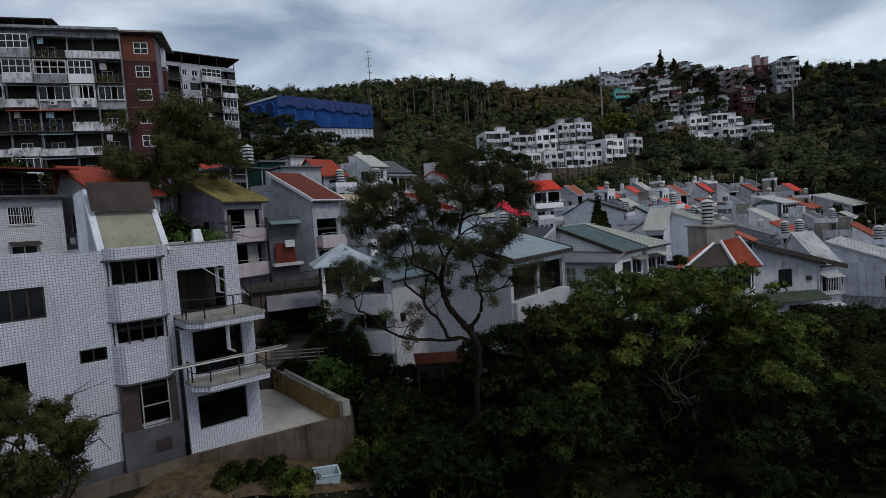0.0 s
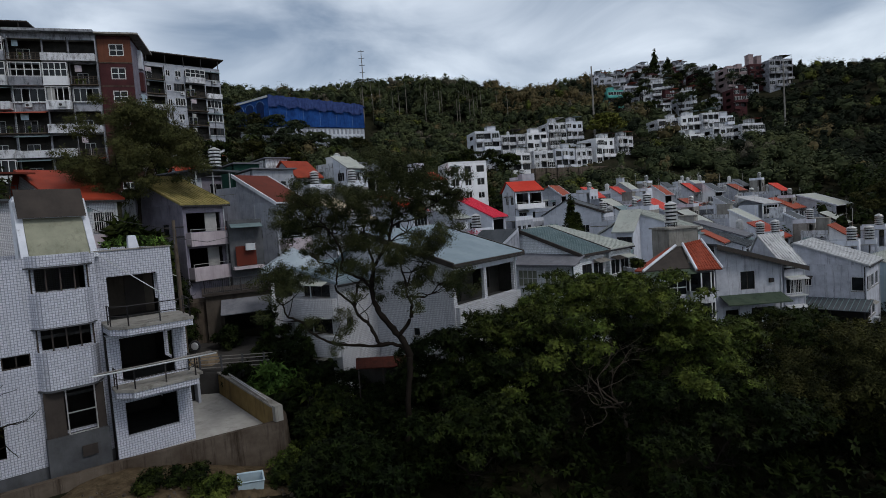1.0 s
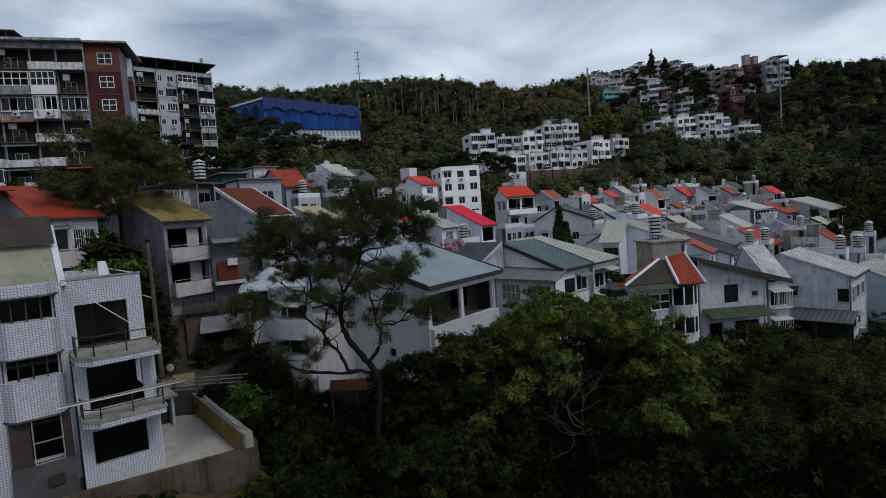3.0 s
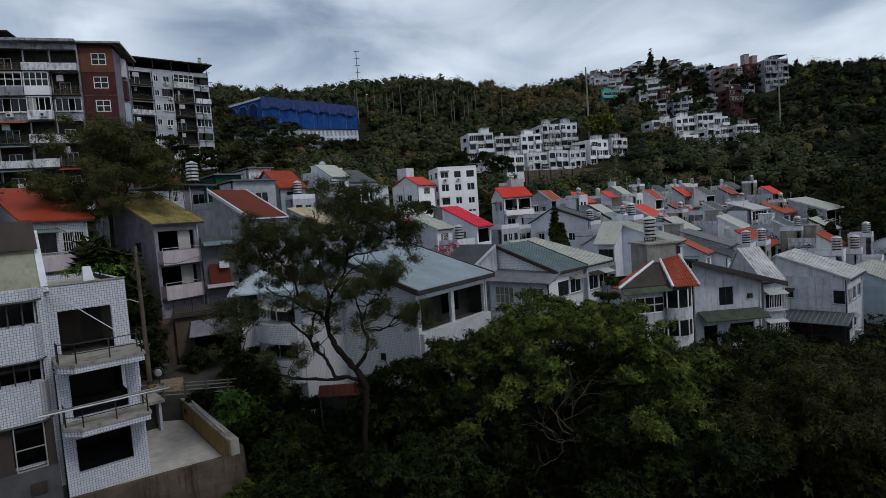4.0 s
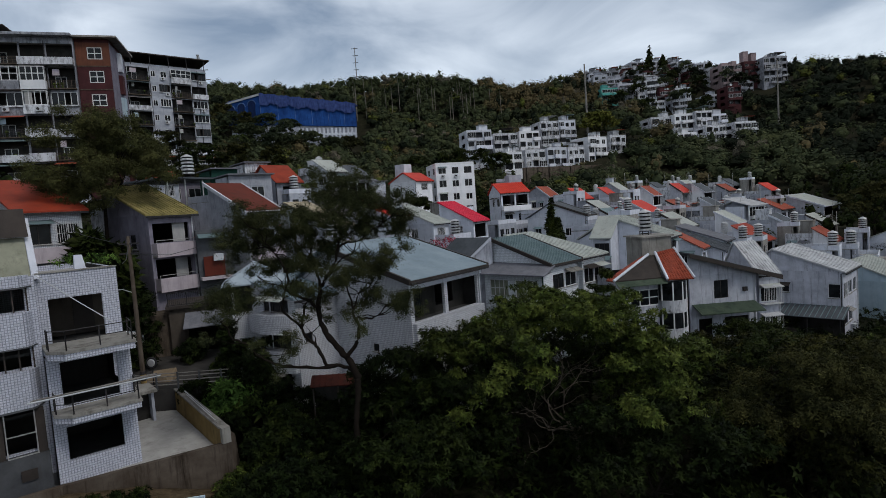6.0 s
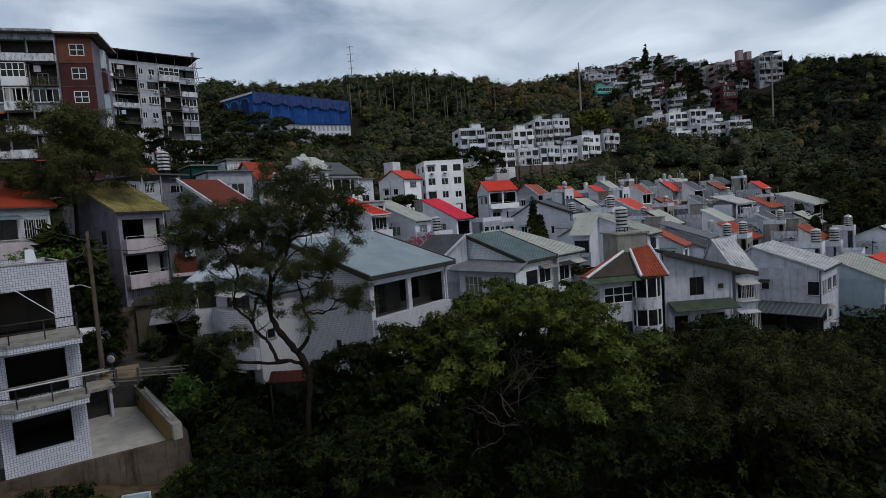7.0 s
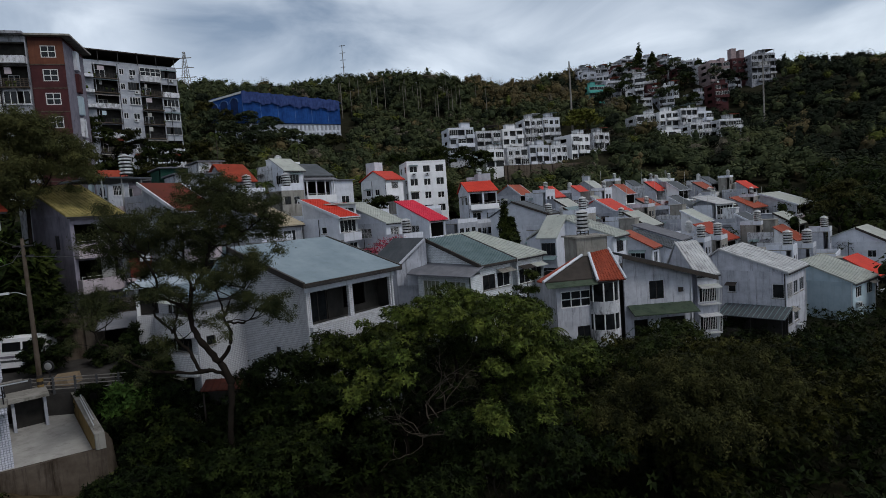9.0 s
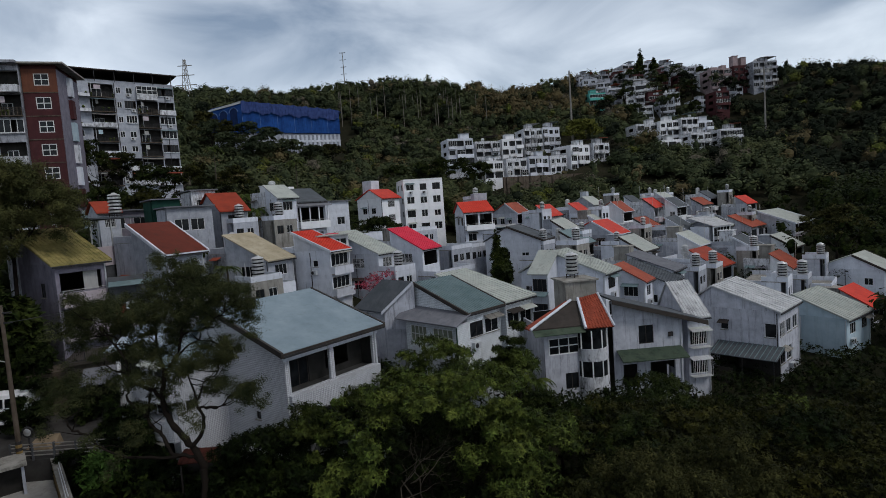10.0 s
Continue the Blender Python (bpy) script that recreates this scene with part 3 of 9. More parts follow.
def tri_mesh(name, material, v):
    """One mesh of loose triangles."""
    count = len(v) // 3
    me = bpy.data.meshes.new(name)
    me.vertices.add(count * 3)
    me.vertices.foreach_set("co", v.astype(np.float32).ravel())
    me.loops.add(count * 3)
    me.loops.foreach_set("vertex_index", np.arange(count * 3, dtype=np.int32))
    me.polygons.add(count)
    me.polygons.foreach_set("loop_start", np.arange(0, count * 3, 3, dtype=np.int32))
    me.update(calc_edges=True)
    me.materials.append(material)
    return me


def spray_mesh(name, centres, sigma, count, size, material, seed):
    """Fine foliage: narrow leaves strewn softly about many twigs."""
    rng = np.random.default_rng(seed)
    centres, sigma = np.asarray(centres, float), np.asarray(sigma, float)
    w = sigma ** 2
    pick = rng.choice(len(centres), count, p=w / w.sum())
    o = rng.normal(size=(count, 3)) * sigma[pick][:, None] * np.array([1.0, 1.0, 0.72])
    p = centres[pick] + o
    n = o / (np.linalg.norm(o, axis=1)[:, None] + 1e-6) + rng.normal(size=(count, 3)) * 0.3
    n[:, 2] += 0.5
    n /= np.linalg.norm(n, axis=1)[:, None]
    a = np.cross(n, rng.normal(size=(count, 3)))
    a /= np.linalg.norm(a, axis=1)[:, None]
    b = np.cross(n, a)
    s = size * (0.6 + 0.8 * rng.random(count))[:, None]
    return tri_mesh(name, material, np.stack([p - a * s, p + a * s - b * s * 0.2, p + a * s * 0.6 + b * s * 0.4], 1).reshape(-1, 3))


def bough(g, start, direction, length, r0, depth, rng, tips, bend=0.35, sides=6, spread=0.75, up=0.25):
    """A bent, tapering limb that forks; collects the tips for the crown."""
    pts, rad, p, d = [Vector(start)], [r0], Vector(start), Vector(direction).normalized()
    n = 5
    for i in range(n):
        d = (d + Vector(rng.normal(0, bend, 3)) * 0.5 + Vector((0, 0, up * 0.3))).normalized()
        p = p + d * (length / n)
        pts.append(p.copy())
        rad.append(r0 * (1 - 0.5 * (i + 1) / n))
    g.tube(pts, rad, sides)
    if depth == 0:
        tips.append(tuple(p))
        return
    for i in range(2 + (rng.random() > 0.5)):
        nd = (d + Vector(rng.normal(0, spread, 3)) + Vector((0, 0, up))).normalized()
        bough(g, pts[-1] if i else pts[-2], nd, length * (0.6 + 0.25 * rng.random()), rad[-1] * 0.85, depth - 1, rng, tips, bend, max(4, sides - 1), spread, up)
    tips.append(tuple(p))


def broadleaf(x, y, z, height, radius, leaves, size, mat, label, seed, trunk_r=0.22, name="tree", group="", flat=0.8, blobs=90, bark=None, squash=0.62, clump=0.8, hollow=False):
    """A spreading tree: trunk, forking limbs, and a crown of boughs that each carry many leaf clumps, with gaps between."""
    rng = np.random.default_rng(seed)
    t = thing(name, label, "tree", pose(x, y, z), group)
    g, tips = Geo(), []
    fork = height * (0.3 if hollow else 0.38)
    lean = rng.normal(0, 0.06, 2)
    g.tube([(0, 0, -0.6), (lean[0] * fork * 0.5 + 0.1, lean[1] * fork * 0.5, fork * 0.5), (lean[0] * fork, lean[1] * fork, fork)], [trunk_r * 1.25, trunk_r, trunk_r * 0.8], 8)
    for i in range(8 if hollow else 5):
        a = i * 1.26 + rng.random()
        bough(g, (lean[0] * fork, lean[1] * fork, fork * (0.8 + 0.2 * rng.random())), (math.cos(a), math.sin(a), 0.7), height * 0.3, trunk_r * 0.55, 2 if hollow else 1, rng, tips, 0.7 if hollow else 0.45)
    part("trunk", g, bark or BARK, t, smooth=True)
    c, r = [], []
    heads = int(5 + 2.4 * radius)
    each = max(4, int(blobs * 2.2 / heads))
    low = fork * 0.8
    for i in range(heads):
        a, q = i * 2.4 + rng.normal(0, 0.4), ((i + 0.5) / heads) ** 0.55
        dome = math.sqrt(max(0.0, 1 - q * q))
        wob = 1 + 0.2 * math.sin(3 * a + seed) + 0.12 * math.sin(5 * a + 2 * seed)
        hx, hy = q * radius * 0.88 * wob * math.cos(a), q * radius * 0.88 * wob * math.sin(a)
        hz = low + (height - low) * (0.25 + 0.68 * dome) * (0.86 + 0.22 * rng.random())
        if hollow and hy < -0.15 * radius and abs(hx - 0.2) < 0.42 * radius and q < 0.9:
            continue
        hr = radius * (0.24 + 0.16 * rng.random())
        for j in range(each):
            d = Vector(rng.normal(0, 1, 3)).normalized()
            d.z = abs(d.z) * 0.9 - 0.15
            s = clump * (0.32 + 0.42 * rng.random())
            k = hr * (0.75 + 0.4 * rng.random())
            c.append((hx + d.x * k, hy + d.y * k, min(hz + d.z * k * 0.8, height)))
            r.append((s, s, s * squash))
    part("crown", leaf_mesh("crown", c, r, leaves, size, mat, flat, seed), None, t)
    return t


# ---- lie of the land ----
def smooth(a, b, v):
    t = min(max((v - a) / (b - a), 0.0), 1.0)
    return t * t * (3 - 2 * t)


def land(x, y):
    """Height of the ground: a wooded gully below the eye, the village on a slope, hills behind."""
    h = -2.2 + 0.088 * max(0.0, y - 46)
    h += 0.265 * max(0.0, 18 - x) * smooth(30, 62, y) * (1 - 0.75 * smooth(110, 230, y)) * (1 - smooth(90, 190, -x) * 0.6)
    h += 2.6 * smooth(2, -12, x) * smooth(34, 24, y) * smooth(8, 20, y)
    h += 46 * smooth(135, 300, y)
    h -= 10 * math.exp(-((x - 135) / 45) ** 2 - ((y - 240) / 30) ** 2)
    h += 15 * math.exp(-((x - 128) / 60) ** 2 - ((y - 345) / 45) ** 2)
    h += 9 * math.exp(-((x - 205) / 45) ** 2 - ((y - 235) / 50) ** 2)
    h -= 14 * smooth(190, 300, x) * smooth(230, 300, y)
    h += 6 * math.exp(-((x - 112) / 26) ** 2 - ((y - 80) / 60) ** 2) * smooth(84, 112, x)
    h += 8 * math.exp(-((x + 130) / 80) ** 2 - ((y - 250) / 60) ** 2)
    h += 10 * math.exp(-((x + 2) / 42) ** 2 - ((y - 290) / 40) ** 2)
    h -= 3.6 * smooth(24, 42, x) * smooth(28, 40, y) * (1 - smooth(68, 92, y))
    h -= 60 * smooth(370, 700, y)
    h += 8 * smooth(20, -60, y)
    return h


def ground_mesh():
    g = Geo()
    xs = [-3000, -1500, -800, -450] + list(range(-300, 421, 6)) + [520, 700, 1000, 1800, 3000]
    ys = [-3000, -1200, -500, -200, -80, -40] + list(range(-20, 420, 5)) + [450, 520, 620, 750, 1000, 1800, 3500]
    for y in ys:
        for x in xs:
            g.v.append((x, y, land(max(-320, min(430, x)), y) + 0.5 * noise.noise((x * 0.07, y * 0.07, 3.1)) * (1 if y > 60 else 0.5)))
    n = len(xs)
    for j in range(len(ys) - 1):
        for i in range(n - 1):
            g.f.append((j * n + i, j * n + i + 1, (j + 1) * n + i + 1, (j + 1) * n + i))
    return g


whole("ground", ground_mesh(), SOIL, pose(0, 0, 0), "dark soil and leaf litter of a steep wooded hillside", "ground", kind="structure", smooth=True)


# ---- the white tiled building beside the yard ----
def tiled_building():
    A = pose(-10.25, 28.0, 0, 0, 0, 40)
    b = thing("tiled_building", "unfinished white tiled apartment building with empty dark window openings", "building", A)
    T = 0.22
    back = 9.0
    # main facade, from the bay to the far end
    holes = [(-9.9, -8.2, 7.98, 9.28), (-7.23, -6.2, 5.78, 6.36), (-10.6, -9.05, 5.0, 6.3), (-8.6, -7.4, 1.95, 3.44), (-13.4, -11.6, 7.98, 9.28), (-13.4, -11.6, 4.6, 6.0), (-5.75, -3.85, 8.98, 10.06), (-5.75, -3.85, 6.35, 7.36), (-5.75, -3.85, 2.5, 4.5)]
    part("wall", panel(12.6, 9.4, T, holes, -16.0, 1.15), TILE_WHITE, b)
    part("plinth", panel(12.6, 2.6, T + 0.05, [], -16.0, -1.45), SLATE, b, "dark grey rendered base")
    # storey with the loggia, and the wider storeys below it
    part("wall", panel(3.4, 3.9, T, [(-2.95, -0.72, 7.16, 9.3)], -3.38, 6.65), TILE_WHITE, b, m=pose(0, 0.5, 0))
    part("wall", panel(3.4, 6.1, T, [(-2.9, -0.6, 4.4, 6.45), (-2.92, -0.64, 1.8, 3.4)], -3.4, 0.55), TILE_WHITE, b, m=pose(0, -0.9, 0))
    # side walls, back wall, slabs
    side = panel(back + 0.9, 6.1, T, [(2.0, 3.4, 4.6, 6.2), (5.0, 6.4, 1.9, 3.3)], 0, 0.55)
    part("wall", side, TILE_WHITE, b, m=pose(0.003, -0.9 + T, 0) @ pose(0, 0, 0, 0, 0, 90))
    part("wall", panel(back - 0.5, 3.9, T, [(1.5, 2.9, 7.7, 9.1)], 0, 6.65), TILE_WHITE, b, m=pose(0.0, 0.5 + T, 0, 0, 0, 90))
    part("wall", panel(back, 12.0, T, [], 0, -1.4), TILE_WHITE, b, m=pose(-15.78, 0.22, 0, 0, 0, 90))
    part("wall", panel(15.55, 12.0, T, [], -15.77, -1.4), TILE_WHITE, b, m=pose(0, back, 0))
    part("wall", panel(0.88, 6.6, T, [], 0, 0.0), TILE_WHITE, b, m=pose(-3.18, -0.9 + T, 0, 0, 0, 90))
    for z in (1.45, 4.2, 7.0, 10.15):
        part("floor_slab", Geo().box(-15.75, -0.25, T + 0.5 if z > 7 else T + 0.03, back - 0.01, z - 0.15, z), FLOOR_IN, b)
    part("floor_slab", Geo().box(-3.15, -0.23, -0.66, T + 0.02, 4.05, 4.2), FLOOR_IN, b)
    part("floor_slab", Geo().box(-3.15, -0.23, -0.66, T + 0.02, 1.3, 1.45), FLOOR_IN, b)
    # partitions coloured near-black for the shade inside the rooms
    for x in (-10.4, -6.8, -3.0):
        part("partition", Geo().box(x - 0.07, x + 0.07, 2.6, back - 0.02, 1.46, 10.0), INNER_SHADE, b)
    part("partition", Geo().box(-15.7, -0.3, 4.2, 4.35, 1.46, 6.98), INNER_SHADE, b)
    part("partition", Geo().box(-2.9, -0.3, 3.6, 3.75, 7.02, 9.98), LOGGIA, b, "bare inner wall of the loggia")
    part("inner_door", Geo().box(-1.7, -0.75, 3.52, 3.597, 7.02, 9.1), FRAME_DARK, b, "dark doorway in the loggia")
    part("roof_slab", Geo().box(-15.74, -0.26, 0.75, back - 0.02, 10.16, 10.3), YARD, b)
    part("parapet_cap", Geo().box(-3.36, 0.05, 0.44, 0.80, 10.553, 10.61), CONCRETE, b)
    # rounded bay
    def bay(z0, z1, mat, name, grow=0.0):
        g, pts = Geo(), []
        n = 12
        for i in range(n + 1):
            u = i / n
            x = -6.05 + (2.45) * u
            k = min(1.0, min(u, 1 - u) / 0.20)
            y = -0.62 * math.sin(k * math.pi / 2) ** 0.8
            pts.append((x - grow * (0.5 - u) * -2 * 0.4, y - grow))
        outer = pts
        ring_o = outer + [(-3.6 + grow, -0.004), (-6.05 - grow, -0.004)]
        g.hull([(x, y, z0) for x, y in ring_o], [(x, y, z1) for x, y in ring_o])
        return part(name, g, mat, b)
    bay(7.40, 8.96, TILE_WHITE, "bay_parapet")
    bay(4.62, 6.33, TILE_WHITE, "bay_parapet")
    bay(10.12, 10.62, TILE_WHITE, "bay_parapet")
    bay(10.04, 10.115, SLATE, "bay_lintel", 0.08)
    bay(7.34, 7.396, SLATE, "bay_lintel", 0.05)
    bay(4.54, 4.616, SLATE, "bay_lintel", 0.05)
    part("bay_base", Geo().hull([(-6.0, -0.003, -0.6), (-6.0, -0.45, -0.6), (-3.62, -0.62, -0.6), (-3.62, -0.003, -0.6)], [(-6.0, -0.003, 2.42), (-6.0, -0.45, 2.42), (-3.62, -0.62, 2.42), (-3.62, -0.003, 2.42)]), SLATE, b, "dark grey rendered foot of the bay")
    part("basement_opening", Geo().box(-4.75, -4.15, -0.66, -0.61, 1.35, 1.85), FRAME_DARK, b)
    for z0, z1 in ((8.962, 10.04), (6.332, 7.34)):
        g = Geo()
        for i in range(5):
            x = -5.93 + i * 0.535
            y = -0.34 if 0 < i < 4 else -0.12
            g.box(x, x + 0.06, y, y + 0.06, z0, z1)
        part("bay_window_frame", g, FRAME_DARK, b)
    g = Geo()
    for x in (-5.15, -4.05):
        g.box(x, x + 0.05, -0.42, -0.37, 2.43, 4.53)
    for z in (2.43, 3.4, 4.48):
        g.box(-5.10, -4.05, -0.415, -0.375, z, z + 0.05)
    part("bay_window_frame", g, ALU, b, "bare aluminium window frame")
    part("board", Geo().box(-5.95, -5.2, -0.30, -0.25, 2.43, 4.53), TARP, b, "brown board beside the frame")
    part("board", Geo().box(-4.0, -3.65, -0.38, -0.33, 2.43, 4.53), TARP, b, "brown board beside the frame")
    # window leaves in the flat facade
    for x0, x1, z0, z1 in (holes[0], holes[4]):
        window(b, x1 - x0, z1 - z0, pose(x0, 0.02, z0), 3, FRAME_DARK, True, 0.06)
    window(b, 1.03, 0.58, pose(-7.23, 0.02, 5.78), 2, FRAME_DARK, False, 0.05)
    # balconies
    def balcony(z, y1, name="balcony"):
        o = [(-3.38, -1.15), (-3.38, -1.75), (-2.75, -2.45), (-0.02, -2.45), (0.06, y1), (-3.38, y1)]
        g = Geo().hull([(x, y, z - 0.34) for x, y in o], [(x, y, z - 0.06) for x, y in o])
        s = part(name, g, TILE_WHITE, b, "cantilevered balcony with tiled edge")
        o2 = [(x * 1.0 + (0.05 if x > -1 else -0.03), y - (0.05 if y < -1.5 else 0)) for x, y in o]
        part("balcony_floor", Geo().hull([(x, y, z - 0.057) for x, y in o2], [(x, y, z + 0.08) for x, y in o2]), CONCRETE, s)
        rail(s, [(-3.3, -1.1, z + 0.08), (-3.3, -1.72, z + 0.08), (-2.7, -2.38, z + 0.08), (-0.1, -2.38, z + 0.08), (-0.02, -1.0, z + 0.08)], 0.88, 1.25, IRON, 1, 0.026)
        return s
    balcony(7.12, 0.45)
    s2 = balcony(4.24, -0.905)
    for p, q, r in (((-4.3, -2.42, 5.25), (0.9, -2.50, 5.22), 0.045), ((-4.2, -2.34, 5.28), (0.7, -2.42, 5.33), 0.04), ((-4.1, -2.38, 5.33), (0.95, -2.55, 5.30), 0.035)):
        part("pipe", Geo().tube([p, q], r * 0.85, 6), PVC if r > 0.042 else POLE, s2, "grey pipe laid along the rail")
    # sloped roof frame with its sheet
    g = Geo()
    for x in (-6.1, -3.45):
        g.hull([(x, 0.3, 10.35), (x + 0.28, 0.3, 10.35), (x + 0.28, 0.62, 10.35), (x, 0.62, 10.35)], [(x, 3.0, 13.3), (x + 0.28, 3.0, 13.3), (x + 0.28, 3.35, 13.3), (x, 3.35, 13.3)])
    part("roof_frame", g, PLASTER, b, "sloping white side beams of the roof")
    part("roof_soffit", Geo().hull([(-5.8, 0.45, 10.45), (-3.47, 0.45, 10.45), (-3.47, 0.6, 10.40), (-5.8, 0.6, 10.40)], [(-5.8, 2.15, 12.35), (-3.47, 2.15, 12.35), (-3.47, 2.3, 12.30), (-5.8, 2.3, 12.30)]), SOFFIT, b, "mossy grey-green sloped panel")
    part("roof_sheet", Geo().hull([(-6.0, 1.75, 12.36), (-3.3, 1.75, 12.36), (-3.3, 1.80, 12.36), (-6.0, 1.80, 12.36)], [(-6.05, 2.45, 13.75), (-3.35, 2.45, 13.75), (-3.35, 2.5, 13.75), (-6.05, 2.5, 13.75)]), TARP, b, "dark brown sheet wall on the roof")
    part("roof_room", Geo().box(-6.05, -3.3, 3.36, 6.8, 10.31, 13.5), PLASTER, b)
    part("chimney", Geo().hull([(-1.55, 2.2, 10.31), (-1.0, 2.2, 10.31), (-1.0, 2.7, 10.31), (-1.55, 2.7, 10.31)], [(-1.5, 2.3, 11.25), (-1.15, 2.3, 11.25), (-1.15, 2.6, 11.25), (-1.5, 2.6, 11.25)]), PLASTER, b, "small white roof vent")
    part("cable", Geo().tube([(-3.42, 0.42, 10.62), (-2.0, -1.0, 9.25), (-0.6, -2.3, 7.95)], 0.022, 5), PVC, b, "slack white cable across the loggia")
    return b


tiled_building()
rf = whole("roof_shrub", Geo().tube([(0, 0, 0), (0, 0, 0.4)], 0.04, 5), BARK, pose(-14.6, 31.5, 10.3), "low green shrub growing on the roof", "shrub")
part("crown", leaf_mesh("crown", [(0, 0, 0.5), (0.8, 0.3, 0.45), (-0.7, 0.2, 0.4), (1.5, 0.5, 0.4)], [(0.7, 0.6, 0.45)] * 4, 900, 0.07, LEAF_BRIGHT, 0.9, 4), None, rf)


def yard():
    Y = pose(-10.25, 28.0, 0, 0, 0, 40)
    whole("yard_floor", Geo().hull([(-3.35, -1.25, -1.8), (3.22, -3.0, -1.8), (3.22, 6.5, -1.8), (-3.35, 6.5, -1.8)], [(-3.35, -1.25, 0.72), (3.22, -3.0, 0.72), (3.22, 6.5, 1.0), (-3.35, 6.5, 1.0)]), YARD, Y, "pale poured concrete floor of the walled yard", "pavement", kind="structure")
    w = thing("retaining_wall", "rust-stained concrete retaining wall round the yard", "wall", Y, kind="structure")
    part("wall", Geo().hull([(-3.4, -1.75, -5), (3.6, -3.5, -5), (3.6, -3.1, -5), (-3.4, -1.3, -5)], [(-3.4, -1.6, 0.98), (3.6, -3.4, 1.25), (3.6, -3.12, 1.25), (-3.4, -1.32, 0.98)]), CONCRETE_RUST, w)
    part("wall", Geo().hull([(-17, -1.0, -5), (-3.403, -1.75, -5), (-3.403, -1.3, -5), (-17, -0.55, -5)], [(-17, -0.85, 0.95), (-3.403, -1.6, 0.98), (-3.403, -1.32, 0.98), (-17, -0.57, 0.95)]), CONCRETE_RUST, w)
    part("wall", Geo().hull([(3.25, -3.06, -4.5), (3.6, -3.06, -4.5), (3.6, 7.5, -4.5), (3.25, 7.5, -4.5)], [(3.25, -3.06, 1.9), (3.6, -3.06, 1.9), (3.6, 7.5, 2.3), (3.25, 7.5, 2.3)]), OCHRE, w, "ochre rendered side wall of the yard")
    part("wall_cap", Geo().hull([(3.2, -2.9, 1.903), (3.66, -2.9, 1.903), (3.66, 7.5, 2.303), (3.2, 7.5, 2.303)], [(3.2, -2.9, 2.0), (3.66, -2.9, 2.0), (3.66, 7.5, 2.4), (3.2, 7.5, 2.4)]), CONCRETE, w)
    part("buttress", Geo().hull([(3.61, -3.5, -5), (4.4, -3.1, -5), (4.4, -1.8, -5), (3.61, -1.8, -5)], [(3.61, -3.3, 1.85), (3.95, -3.0, 1.45), (3.95, -1.8, 1.45), (3.61, -1.8, 1.85)]), CONCRETE_RUST, w)
    part("pillar", Geo().box(3.2, 3.62, -3.4, -3.063, 1.253, 2.05), CONCRETE, w, "pale corner pillar")
    part("plant_bed", Geo().box(-16.9, -3.45, -0.56, -0.05, -4.5, 0.6), SLATE, w)


ys = thing("yard_shed", "small grey concrete shed with flat slab roof in the yard", "shed", pose(-10.25, 28.0, 0, 0, 0, 40))
part("wall", Geo().box(0.25, 0.4, 4.5, 6.3, 0.6, 2.7).box(1.75, 1.9, 4.5, 6.3, 0.6, 2.7).box(0.403, 1.747, 6.15, 6.3, 0.6, 2.7), PLASTER_GREY, ys)
part("slab", Geo().box(0.1, 2.05, 4.2, 6.5, 2.703, 2.85), CONCRETE, ys)
# dark sheet that stands for the shade inside the shed
part("dark_inside", Geo().box(0.403, 1.747, 5.2, 5.26, 0.95, 2.69), INNER_SHADE, ys)
for k in range(5):
    whole("bamboo_pole", Geo().tube([(3.3 + 0.06 * k, -2.4 + 0.5 * k, 2.07 + 0.02 * k), (3.38 + 0.05 * k, 3.0 + 0.4 * k, 2.28 + 0.02 * k)], 0.03, 6), PVC if k % 2 else POLE, pose(-10.25, 28.0, 0, 0, 0, 40), "long pale pole laid along the yard wall", "pole", "poles on the yard wall")


yard()


# ---- village houses ----
PLOTS = []


